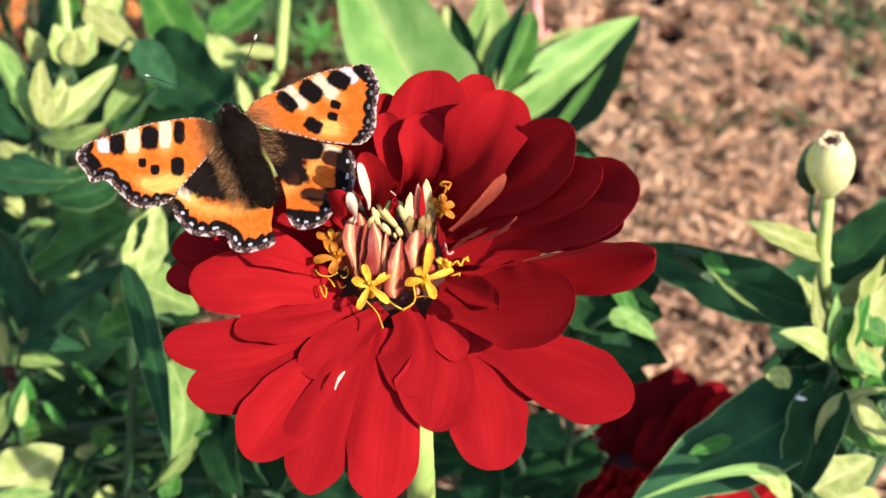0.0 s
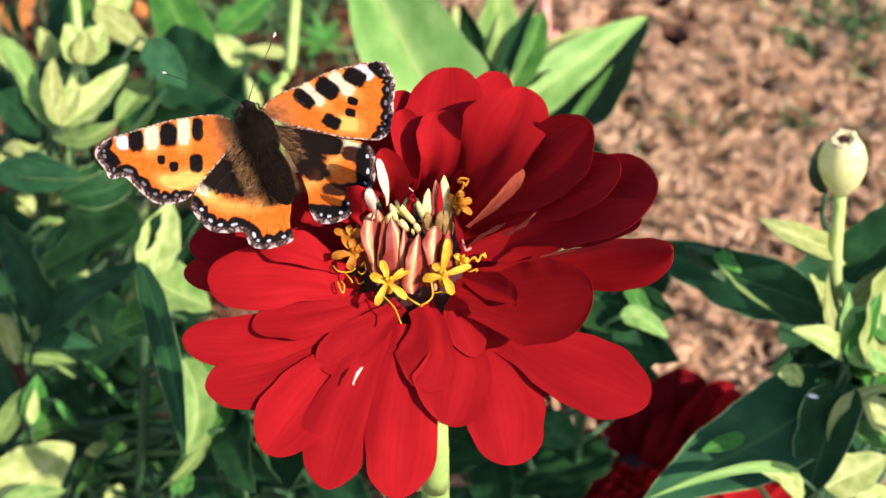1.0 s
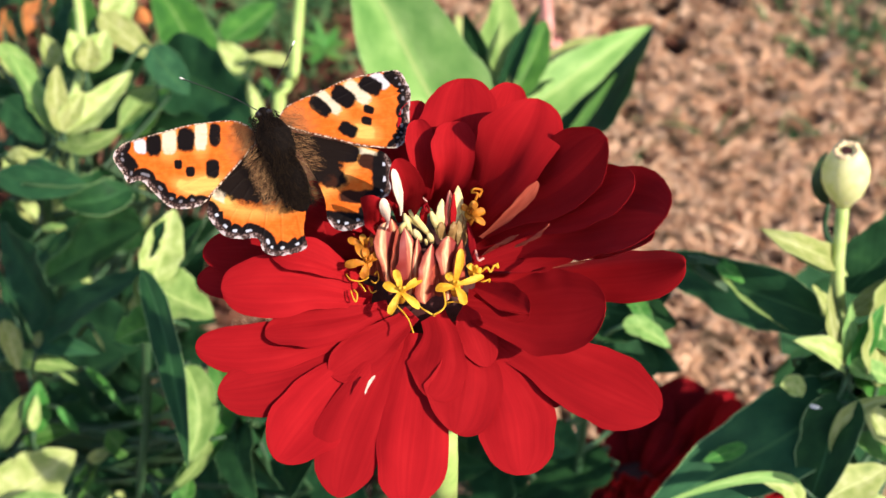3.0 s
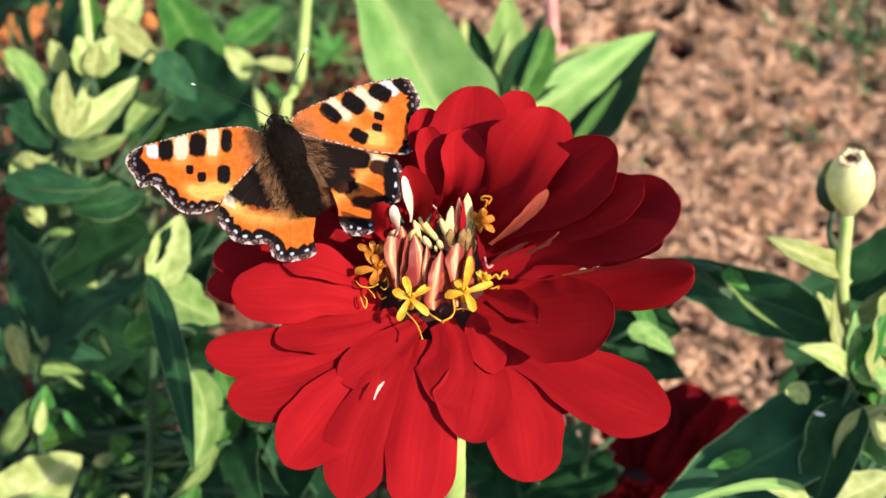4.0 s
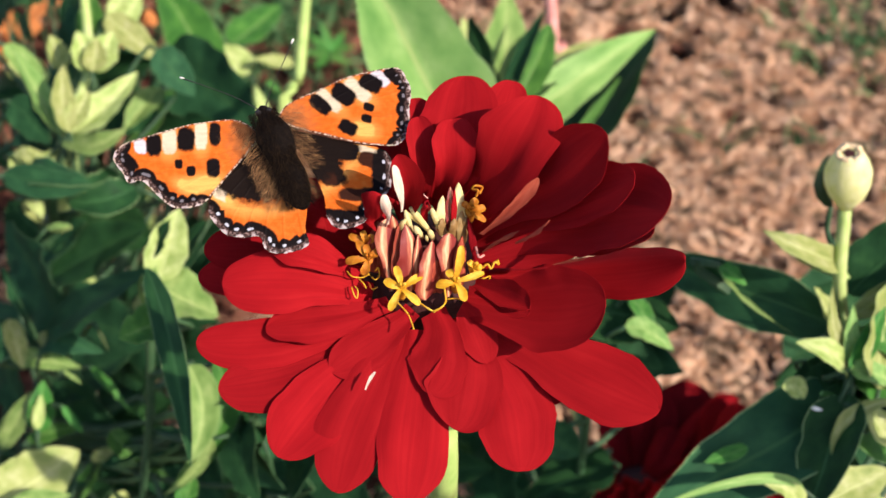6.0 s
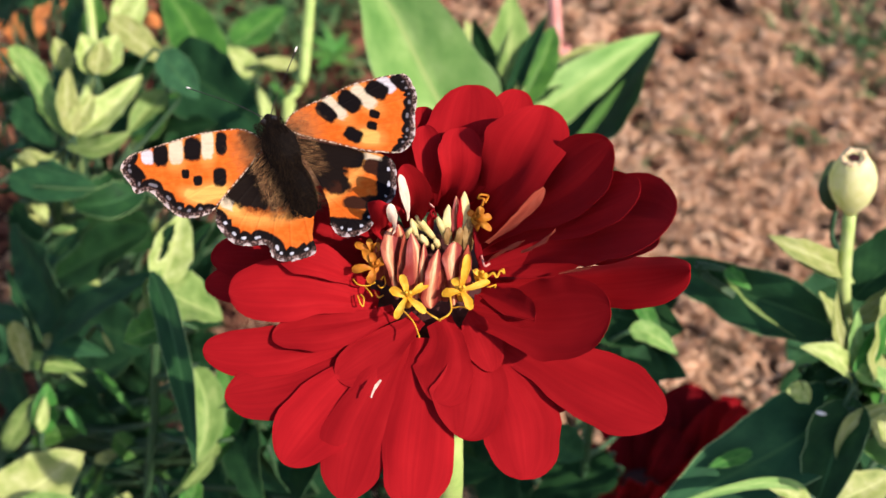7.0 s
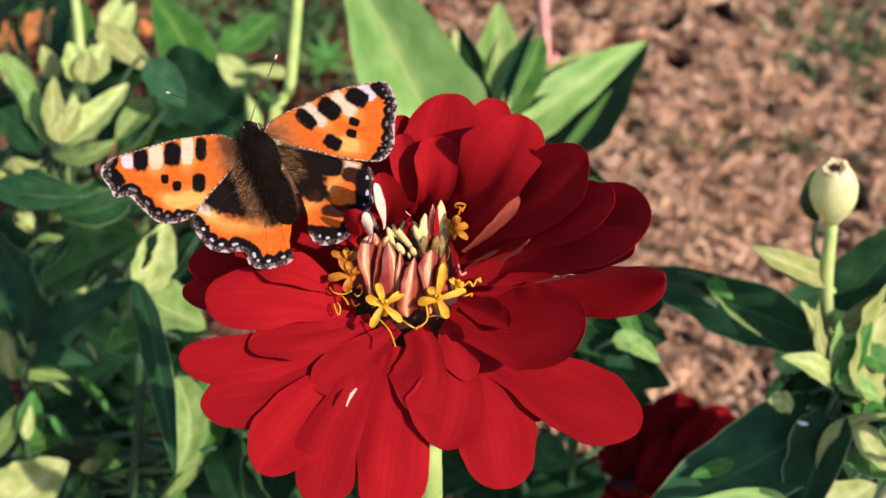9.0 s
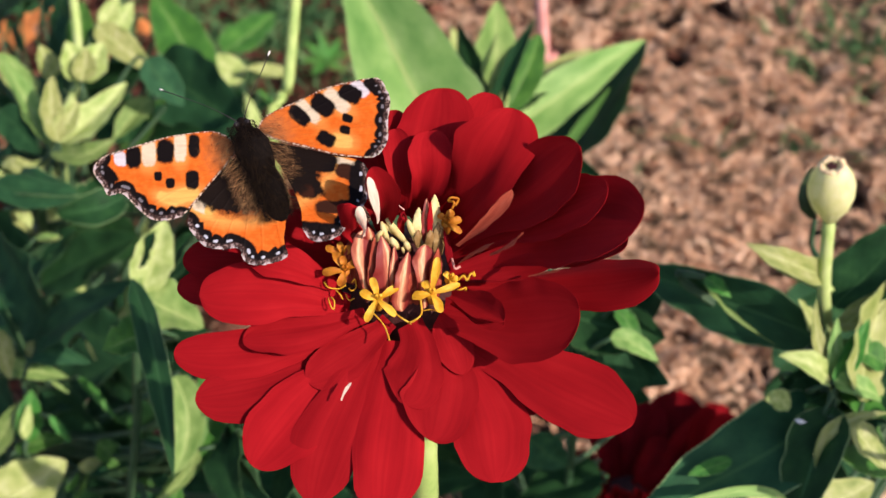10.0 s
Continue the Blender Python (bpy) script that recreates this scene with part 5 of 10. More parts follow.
leaf(plant_left, (-0.1458, 0.3275, 0.2980), (-0.1414, 0.3252, 0.2983), (-0.1378, 0.3222, 0.2964), 0.0055, SUNLIT_PALE_GREEN, face=(0.35, -0.4, 0.85))
leaf(plant_left, (-0.1379, 0.3097, 0.2923), (-0.1343, 0.3073, 0.2910), (-0.1332, 0.3058, 0.2877), 0.0043, SUNLIT_PALE_GREEN, face=(0.35, -0.4, 0.85))
leaf(plant_left, (-0.1315, 0.3039, 0.2855), (-0.1272, 0.3027, 0.2871), (-0.1230, 0.3028, 0.2873), 0.0028, MID_GREEN, kind=LANCE, face=(0.1, -0.35, 0.93))
leaf(plant_left, (-0.1488, 0.3417, 0.3087), (-0.1410, 0.3359, 0.3049), (-0.1341, 0.3294, 0.3002), 0.0122, SHADED_DARK_GREEN, fold=0.15, face=(-0.6, -0.35, 0.7))
plant_mid = root("zinnia_plant", (-0.1379, 0.3359, 0.0000), "low zinnia shoot with broad dark rounded leaves", "plant", "leafy plants")
stalk(plant_mid, [(-0.1379, 0.3359, 0.0000), (-0.1471, 0.3396, 0.2346), (-0.1393, 0.3293, 0.2690), (-0.1352, 0.3259, 0.2883)], [0.0022, 0.002, 0.0018], SHADED_DARK_STEM, n=22)
leaf(plant_mid, (-0.1454, 0.3230, 0.2927), (-0.1331, 0.3148, 0.2986), (-0.1158, 0.3094, 0.2988), 0.0126, LIT_RIM_GREEN, roll=-25, face=(-0.6, -0.35, 0.7))
leaf(plant_mid, (-0.1134, 0.3311, 0.2867), (-0.1198, 0.3277, 0.2817), (-0.1311, 0.3216, 0.2823), 0.0172, LIT_RIM_GREEN, roll=20, cup=0.4, face=(-0.6, -0.35, 0.7))
leaf(plant_mid, (-0.1138, 0.3351, 0.2838), (-0.1167, 0.3295, 0.2795), (-0.1196, 0.3238, 0.2753), 0.0170, SHADED_DARK_GREEN, face=(-0.6, -0.35, 0.7))
leaf(plant_mid, (-0.1359, 0.3305, 0.2860), (-0.1398, 0.3314, 0.2917), (-0.1436, 0.3323, 0.2973), 0.0063, SUNLIT_PALE_GREEN, kind=LANCE, face=(0.35, -0.4, 0.85))
leaf(plant_mid, (-0.1362, 0.3289, 0.2872), (-0.1332, 0.3347, 0.2891), (-0.1302, 0.3405, 0.2911), 0.0090, SUNLIT_PALE_GREEN, kind=LANCE, face=(0.35, -0.4, 0.85))
leaf(plant_mid, (-0.1457, 0.3263, 0.2810), (-0.1432, 0.3249, 0.2763), (-0.1406, 0.3235, 0.2717), 0.0064, SUNLIT_PALE_GREEN, kind=LANCE, face=(0.35, -0.4, 0.85))
leaf(plant_mid, (-0.1416, 0.3273, 0.2667), (-0.1380, 0.3295, 0.2651), (-0.1344, 0.3317, 0.2636), 0.0035, SUNLIT_PALE_GREEN, kind=LANCE, face=(0.35, -0.4, 0.85))
leaf(plant_mid, (-0.1419, 0.3385, 0.2489), (-0.1532, 0.3465, 0.2529), (-0.1646, 0.3544, 0.2569), 0.0305, SHADED_DARK_GREEN, face=(-0.6, -0.35, 0.7))
leaf(plant_mid, (-0.1410, 0.3568, 0.2551), (-0.1253, 0.3482, 0.2528), (-0.1096, 0.3397, 0.2505), 0.0265, SHADED_DARK_GREEN, face=(-0.6, -0.35, 0.7))
leaf(plant_mid, (-0.1408, 0.3657, 0.2347), (-0.1290, 0.3675, 0.2427), (-0.1173, 0.3694, 0.2507), 0.0256, SHADED_DARK_GREEN, face=(-0.6, -0.35, 0.7))
leaf(plant_mid, (-0.1473, 0.3242, 0.2941), (-0.1444, 0.3269, 0.2938), (-0.1415, 0.3295, 0.2936), 0.0074, SUNLIT_PALE_GREEN, kind=LANCE, face=(0.35, -0.4, 0.85))
plant_low_left = root("zinnia_plant", (-0.1337, 0.2905, 0.0000), "dense zinnia foliage, coloured dark for shade, with a few pale sunlit tips", "plant", "leafy plants")
stalk(plant_low_left, [(-0.1337, 0.2905, 0.0000), (-0.1558, 0.2965, 0.1522), (-0.1445, 0.2890, 0.2055), (-0.1311, 0.2805, 0.2576)], [0.003, 0.0025, 0.0022], SHADED_DARK_STEM, n=22)
leaf(plant_low_left, (-0.1250, 0.2814, 0.2665), (-0.1360, 0.2960, 0.2746), (-0.1470, 0.3105, 0.2827), 0.0304, SHADED_DARK_GREEN, face=(-0.9, -0.3, 0.45))
leaf(plant_low_left, (-0.1269, 0.2697, 0.2680), (-0.1078, 0.2613, 0.2913), (-0.0851, 0.2549, 0.3102), 0.0121, SHADED_DARK_GREEN, face=(-0.9, -0.3, 0.45))
leaf(plant_low_left, (-0.1243, 0.2697, 0.2680), (-0.1197, 0.2619, 0.2764), (-0.1053, 0.2598, 0.2734), 0.0095, SHADED_DARK_GREEN, roll=-10, face=(-0.9, -0.3, 0.45))
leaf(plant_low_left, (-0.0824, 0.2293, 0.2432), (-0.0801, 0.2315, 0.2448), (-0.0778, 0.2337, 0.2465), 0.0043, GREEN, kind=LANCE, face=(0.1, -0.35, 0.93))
leaf(plant_low_left, (-0.1277, 0.2675, 0.1953), (-0.1193, 0.2694, 0.2019), (-0.1109, 0.2714, 0.2084), 0.0115, SHADED_DARK_GREEN, face=(-0.9, -0.3, 0.45))
leaf(plant_low_left, (-0.1426, 0.2991, 0.2175), (-0.1260, 0.2956, 0.2293), (-0.1095, 0.2921, 0.2411), 0.0250, SHADED_DARK_GREEN, face=(-0.9, -0.3, 0.45))
leaf(plant_low_left, (-0.1393, 0.2959, 0.2292), (-0.1266, 0.2864, 0.2242), (-0.1139, 0.2769, 0.2191), 0.0210, SHADED_DARK_GREEN, face=(-0.9, -0.3, 0.45))
leaf(plant_low_left, (-0.1307, 0.3104, 0.1999), (-0.1128, 0.3093, 0.2153), (-0.0950, 0.3081, 0.2307), 0.0261, SHADED_DARK_GREEN, face=(-0.9, -0.3, 0.45))
leaf(plant_low_left, (-0.1430, 0.3316, 0.2251), (-0.1259, 0.3201, 0.2277), (-0.1088, 0.3086, 0.2303), 0.0302, SHADED_DARK_GREEN, face=(-0.9, -0.3, 0.45))
leaf(plant_low_left, (-0.1426, 0.3245, 0.2477), (-0.1243, 0.3256, 0.2582), (-0.1061, 0.3267, 0.2686), 0.0233, SHADED_DARK_GREEN, face=(-0.9, -0.3, 0.45))
leaf(plant_low_left, (-0.1368, 0.2972, 0.1841), (-0.1190, 0.2998, 0.1962), (-0.1012, 0.3025, 0.2083), 0.0305, SHADED_DARK_GREEN, face=(-0.9, -0.3, 0.45))
leaf(plant_low_left, (-0.1204, 0.2866, 0.1714), (-0.1060, 0.2901, 0.1829), (-0.0916, 0.2936, 0.1944), 0.0286, SHADED_DARK_GREEN, face=(-0.9, -0.3, 0.45))
leaf(plant_low_left, (-0.1539, 0.3320, 0.2412), (-0.1428, 0.3357, 0.2511), (-0.1317, 0.3394, 0.2610), 0.0240, SHADED_DARK_GREEN, face=(-0.9, -0.3, 0.45))
leaf(plant_low_left, (-0.1379, 0.2803, 0.2884), (-0.1322, 0.2719, 0.2812), (-0.1265, 0.2636, 0.2740), 0.0101, SHADED_DARK_GREEN, roll=30, face=(-0.9, -0.3, 0.45))
leaf(plant_low_left, (-0.1230, 0.3417, 0.2216), (-0.1083, 0.3448, 0.2327), (-0.0936, 0.3478, 0.2438), 0.0250, SHADED_DARK_GREEN, face=(-0.9, -0.3, 0.45))
# Small light leaves standing in for sunlit rims and tips
leaf(plant_low_left, (-0.1194, 0.2634, 0.2217), (-0.1147, 0.2668, 0.2203), (-0.1099, 0.2701, 0.2190), 0.0048, SUNLIT_PALE_GREEN, kind=LANCE, face=(0.35, -0.4, 0.85))
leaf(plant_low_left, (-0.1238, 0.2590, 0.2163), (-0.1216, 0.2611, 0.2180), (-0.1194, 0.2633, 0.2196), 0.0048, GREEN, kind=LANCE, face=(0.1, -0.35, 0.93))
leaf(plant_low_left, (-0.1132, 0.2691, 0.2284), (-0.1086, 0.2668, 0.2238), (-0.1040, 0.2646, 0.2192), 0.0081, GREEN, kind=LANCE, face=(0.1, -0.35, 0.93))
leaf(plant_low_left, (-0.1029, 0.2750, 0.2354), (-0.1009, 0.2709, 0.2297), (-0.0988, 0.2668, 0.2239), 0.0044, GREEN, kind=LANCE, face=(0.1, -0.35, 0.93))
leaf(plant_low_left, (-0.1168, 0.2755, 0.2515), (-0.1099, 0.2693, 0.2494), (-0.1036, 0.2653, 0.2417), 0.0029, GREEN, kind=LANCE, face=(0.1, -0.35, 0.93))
leaf(plant_low_left, (-0.1091, 0.2685, 0.2744), (-0.1077, 0.2673, 0.2713), (-0.1063, 0.2660, 0.2683), 0.0012, SUNLIT_PALE_GREEN, kind=LANCE, face=(0.35, -0.4, 0.85))
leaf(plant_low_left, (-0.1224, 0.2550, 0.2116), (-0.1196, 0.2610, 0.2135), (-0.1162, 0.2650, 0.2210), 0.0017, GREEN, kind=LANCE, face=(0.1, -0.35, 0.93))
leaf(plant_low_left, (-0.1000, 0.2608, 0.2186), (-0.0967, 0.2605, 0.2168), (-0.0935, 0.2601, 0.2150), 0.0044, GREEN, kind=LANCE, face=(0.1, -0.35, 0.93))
leaf(plant_low_left, (-0.1162, 0.2650, 0.1924), (-0.1150, 0.2680, 0.1947), (-0.1138, 0.2710, 0.1969), 0.0077, SUNLIT_PALE_GREEN, kind=LANCE, face=(0.35, -0.4, 0.85))
leaf(plant_low_left, (-0.1267, 0.2667, 0.2691), (-0.1251, 0.2692, 0.2702), (-0.1235, 0.2717, 0.2713), 0.0058, SUNLIT_PALE_GREEN, kind=LANCE, face=(0.35, -0.4, 0.85))
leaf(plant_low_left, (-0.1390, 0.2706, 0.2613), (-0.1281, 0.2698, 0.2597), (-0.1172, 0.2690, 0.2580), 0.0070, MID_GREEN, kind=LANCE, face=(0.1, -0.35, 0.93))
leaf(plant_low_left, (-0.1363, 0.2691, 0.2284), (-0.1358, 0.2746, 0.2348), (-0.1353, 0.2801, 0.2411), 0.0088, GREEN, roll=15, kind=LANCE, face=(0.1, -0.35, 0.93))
leaf(plant_low_left, (-0.1360, 0.2675, 0.2312), (-0.1356, 0.2714, 0.2353), (-0.1351, 0.2752, 0.2394), 0.0040, SUNLIT_PALE_GREEN, kind=LANCE, face=(0.35, -0.4, 0.85))
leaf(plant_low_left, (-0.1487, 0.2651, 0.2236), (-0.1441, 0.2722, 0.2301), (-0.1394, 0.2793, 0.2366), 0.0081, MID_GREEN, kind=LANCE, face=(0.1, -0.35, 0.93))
leaf(plant_low_left, (-0.1396, 0.2345, 0.2339), (-0.1285, 0.2436, 0.2359), (-0.1174, 0.2527, 0.2379), 0.0203, SUNLIT_PALE_GREEN, face=(0.6, -0.35, 0.75))
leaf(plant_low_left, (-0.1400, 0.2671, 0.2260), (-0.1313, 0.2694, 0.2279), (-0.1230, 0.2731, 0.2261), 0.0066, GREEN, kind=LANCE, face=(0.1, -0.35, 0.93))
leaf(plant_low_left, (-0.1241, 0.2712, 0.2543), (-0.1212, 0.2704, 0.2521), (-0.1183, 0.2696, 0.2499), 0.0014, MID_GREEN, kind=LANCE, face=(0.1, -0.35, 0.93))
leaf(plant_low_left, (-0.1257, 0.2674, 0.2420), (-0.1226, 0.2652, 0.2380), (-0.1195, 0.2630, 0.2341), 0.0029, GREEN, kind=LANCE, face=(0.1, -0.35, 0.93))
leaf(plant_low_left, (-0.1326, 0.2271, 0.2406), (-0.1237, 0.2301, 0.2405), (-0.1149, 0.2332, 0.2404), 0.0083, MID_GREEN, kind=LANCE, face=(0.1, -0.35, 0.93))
leaf(plant_low_left, (-0.1362, 0.2705, 0.2767), (-0.1344, 0.2666, 0.2699), (-0.1325, 0.2627, 0.2630), 0.0068, SUNLIT_PALE_GREEN, kind=LANCE, face=(0.35, -0.4, 0.85))
plant_lance = root("zinnia_plant", (-0.0864, 0.2628, 0.0000), "zinnia shoot with long twisted bright-green leaves", "plant", "leafy plants")
stalk(plant_lance, [(-0.0864, 0.2628, 0.0000), (-0.0978, 0.2406, 0.1944), (-0.0905, 0.2483, 0.2659), (-0.0847, 0.2528, 0.3101)], [0.0013, 0.0013, 0.0013], SHADED_DARK_STEM, n=22)
leaf(plant_lance, (-0.0823, 0.2495, 0.3109), (-0.0806, 0.2599, 0.3153), (-0.0790, 0.2704, 0.3197), 0.0120, SUNLIT_PALE_GREEN, roll=-10, face=(0.35, -0.4, 0.85))
leaf(plant_lance, (-0.0831, 0.2566, 0.3068), (-0.0770, 0.2619, 0.3125), (-0.0709, 0.2673, 0.3181), 0.0109, SHADED_DARK_GREEN, face=(-0.6, -0.35, 0.7))
leaf(plant_lance, (-0.0852, 0.2485, 0.3128), (-0.0760, 0.2480, 0.3063), (-0.0668, 0.2476, 0.2999), 0.0180, MID_GREEN, roll=-20, wave=0.14, face=(0.1, -0.35, 0.93))
leaf(plant_lance, (-0.0763, 0.2336, 0.3121), (-0.0816, 0.2286, 0.3130), (-0.0870, 0.2237, 0.3139), 0.0121, GREEN, wave=0.2, face=(0.1, -0.35, 0.93))
leaf(plant_lance, (-0.0873, 0.2528, 0.3101), (-0.0847, 0.2482, 0.3017), (-0.0820, 0.2436, 0.2934), 0.0056, MID_GREEN, kind=LANCE, face=(0.1, -0.35, 0.93))
leaf(plant_lance, (-0.0829, 0.2440, 0.3197), (-0.0721, 0.2174, 0.3146), (-0.0640, 0.1894, 0.3045), 0.0075, LIT_RIM_GREEN, kind=LANCE, fold=0.2, wave=0.12, roll=-10, face=(-0.15, -0.8, 0.6))
# Folded leaf as separate blades, brighter green for its sunlit parts
leaf(plant_lance, (-0.0749, 0.2391, 0.2891), (-0.0705, 0.2296, 0.2809), (-0.0737, 0.2191, 0.2715), 0.0102, MID_GREEN, fold=0.4, wave=0.05, face=(0.3, -0.65, 0.7))
leaf(plant_lance, (-0.0691, 0.2460, 0.2849), (-0.0661, 0.2317, 0.2741), (-0.0809, 0.2146, 0.2630), 0.0091, GREEN, kind=LANCE, fold=0.3, wave=0.06, face=(0.1, -0.7, 0.7))
leaf(plant_lance, (-0.0678, 0.2255, 0.2745), (-0.0717, 0.2197, 0.2691), (-0.0807, 0.2141, 0.2640), 0.0037, MID_GREEN, kind=LANCE, fold=0.3, face=(0.2, -0.65, 0.7))
leaf(plant_lance, (-0.0754, 0.2165, 0.2591), (-0.0746, 0.2191, 0.2619), (-0.0739, 0.2218, 0.2648), 0.0053, GREEN, kind=LANCE, face=(0.1, -0.35, 0.93))
leaf(plant_lance, (-0.0850, 0.2557, 0.3136), (-0.0827, 0.2598, 0.3172), (-0.0804, 0.2638, 0.3209), 0.0077, SHADED_DARK_GREEN, kind=LANCE, face=(-0.6, -0.35, 0.7))
leaf(plant_lance, (-0.0902, 0.2500, 0.2990), (-0.0873, 0.2526, 0.3005), (-0.0844, 0.2551, 0.3019), 0.0062, SUNLIT_PALE_GREEN, kind=LANCE, face=(0.35, -0.4, 0.85))
plant_right = root("zinnia_plant", (0.0968, 0.2515, 0.0000), "zinnia plant with a swollen pale seed bud and pale young leaves", "plant", "leafy plants")
stalk(plant_right, [(0.0968, 0.2515, 0.0000), (0.1082, 0.2165, 0.2280), (0.1052, 0.2278, 0.2648), (0.1049, 0.2325, 0.2937), (0.0988, 0.2369, 0.3161), (0.0959, 0.2374, 0.3291), (0.0949, 0.2415, 0.3448)], [0.0026, 0.0022, 0.002, 0.0018, 0.0017, 0.0017, 0.0016], STEM, n=22)
bud = part("bud", lathe((0.0951, 0.2415, 0.3448), (-0.1840, -0.0902, 0.9788), [(0.0, 0.0017), (0.0019, 0.0027), (0.005, 0.0046), (0.0085, 0.0056), (0.0115, 0.0057), (0.0143, 0.0050), (0.0165, 0.0038), (0.0178, 0.0032)], 40, 0.012, 5), BUD, plant_right, "swollen pale green seed bud with a brown-rimmed opening")
part("bud_rim", ragged_rim((0.0918, 0.2399, 0.3618), (-0.1840, -0.0902, 0.9788), 0.0031, 0.0017, 5), TAN, bud, "ragged tan dried rim")
# Dark disc standing in for the shade inside the bud's opening
part("bud_hole", lathe((0.0918, 0.2399, 0.3619), (-0.1840, -0.0902, 0.9788), [(0.0, 0.0020), (0.0002, 0.0021), (0.0004, 0.0010)], 20, 0.15, 5), DISK, bud)
leaf(plant_right, (0.0937, 0.2478, 0.3400), (0.0906, 0.2495, 0.3467), (0.0928, 0.2549, 0.3515), 0.0042, BRACT_DARK, fold=0.3, face=(-0.7, -0.6, 0.4))
leaf(plant_right, (0.0961, 0.2307, 0.3149), (0.0717, 0.2448, 0.3158), (0.0522, 0.2617, 0.3110), 0.0177, LIT_RIM_GREEN, roll=-10, wave=0.16, face=(-0.75, -0.5, 0.45))
leaf(plant_right, (0.0675, 0.2435, 0.3236), (0.0702, 0.2414, 0.3227), (0.0740, 0.2395, 0.3204), 0.0050, GREEN, wave=0.12, fold=0.15, face=(0.1, -0.35, 0.93))
# Thin strip standing in for the light along the dark leaf's edge
leaf(plant_right, (0.0671, 0.2439, 0.3240), (0.0723, 0.2370, 0.3190), (0.0854, 0.2309, 0.3118), 0.0014, MID_GREEN, wave=0.6, kind=LANCE, face=(0.1, -0.35, 0.93))
leaf(plant_right, (0.0987, 0.2432, 0.3251), (0.0841, 0.2297, 0.3401), (0.0722, 0.2307, 0.3457), 0.0074, SUNLIT_PALE_GREEN, fold=0.15, wave=0.15, face=(0.45, -0.55, 0.7))
leaf(plant_right, (0.0987, 0.2426, 0.3244), (0.0845, 0.2314, 0.3360), (0.0767, 0.2337, 0.3399), 0.0036, SUNLIT_PALE_GREEN, fold=0.3, wave=0.15, kind=LANCE, face=(0.3, -0.3, 0.9))
leaf(plant_right, (0.0997, 0.2386, 0.3243), (0.0929, 0.2393, 0.3266), (0.0862, 0.2399, 0.3289), 0.0037, SUNLIT_PALE_GREEN, kind=LANCE, face=(0.35, -0.4, 0.85))
leaf(plant_right, (0.0955, 0.2283, 0.3152), (0.0921, 0.2302, 0.3209), (0.0887, 0.2321, 0.3266), 0.0085, SUNLIT_PALE_GREEN, roll=20, face=(0.35, -0.4, 0.85))
leaf(plant_right, (0.0999, 0.2325, 0.3123), (0.0950, 0.2346, 0.3119), (0.0900, 0.2367, 0.3114), 0.0073, SHADED_DARK_GREEN, kind=LANCE, face=(-0.6, -0.35, 0.7))
leaf(plant_right, (0.0994, 0.2200, 0.3068), (0.0917, 0.2163, 0.3181), (0.0812, 0.2158, 0.3227), 0.0081, SUNLIT_PALE_GREEN, face=(0.35, -0.4, 0.85))
leaf(plant_right, (0.0981, 0.2202, 0.3102), (0.0970, 0.2245, 0.3161), (0.0959, 0.2287, 0.3220), 0.0048, SUNLIT_PALE_GREEN, kind=LANCE, face=(0.35, -0.4, 0.85))
leaf(plant_right, (0.1039, 0.2133, 0.3097), (0.1073, 0.2266, 0.3178), (0.1165, 0.2437, 0.3257), 0.0182, SUNLIT_PALE_GREEN, fold=0.12, face=(0.7, -0.4, 0.6))
leaf(plant_right, (0.0992, 0.2299, 0.3186), (0.1083, 0.2347, 0.3221), (0.1160, 0.2411, 0.3222), 0.0064, SUNLIT_PALE_GREEN, kind=LANCE, face=(0.35, -0.4, 0.85))
leaf(plant_right, (0.1013, 0.2396, 0.3177), (0.1121, 0.2471, 0.3257), (0.1230, 0.2547, 0.3338), 0.0191, SHADED_DARK_GREEN, face=(-0.6, -0.35, 0.7))
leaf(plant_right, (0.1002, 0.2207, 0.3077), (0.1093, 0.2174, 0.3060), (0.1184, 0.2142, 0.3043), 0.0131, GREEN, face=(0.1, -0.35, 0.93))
scrap(plant_right, (0.0869, 0.2155, 0.3077), (0.0833, 0.2141, 0.3089), (0.0797, 0.2128, 0.3102), 0.0062, SUNLIT_PALE_GREEN, kind=OVATE, wave=0.2, face=(0.35, -0.4, 0.85))
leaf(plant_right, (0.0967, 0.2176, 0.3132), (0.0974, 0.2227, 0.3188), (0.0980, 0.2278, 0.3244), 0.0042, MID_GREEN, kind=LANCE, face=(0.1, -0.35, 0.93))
leaf(plant_right, (0.0969, 0.2161, 0.3131), (0.0933, 0.2234, 0.3191), (0.0917, 0.2283, 0.3302), 0.0047, SUNLIT_PALE_GREEN, kind=LANCE, face=(0.35, -0.4, 0.85))
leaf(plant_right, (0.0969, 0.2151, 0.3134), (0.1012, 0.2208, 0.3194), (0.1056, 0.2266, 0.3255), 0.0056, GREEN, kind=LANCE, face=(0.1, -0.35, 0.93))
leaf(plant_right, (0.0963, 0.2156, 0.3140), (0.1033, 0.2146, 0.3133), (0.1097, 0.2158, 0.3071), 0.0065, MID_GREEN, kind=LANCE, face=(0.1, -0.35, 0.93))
leaf(plant_right, (0.1008, 0.2221, 0.3062), (0.0934, 0.2207, 0.3016), (0.0860, 0.2192, 0.2969), 0.0133, SHADED_DARK_GREEN, face=(-0.6, -0.35, 0.7))
leaf(plant_right, (0.1004, 0.2182, 0.3000), (0.0770, 0.2054, 0.2956), (0.0448, 0.1893, 0.2889), 0.0248, LIT_RIM_GREEN, wave=0.08, fold=0.12, face=(-0.75, -0.55, 0.35))
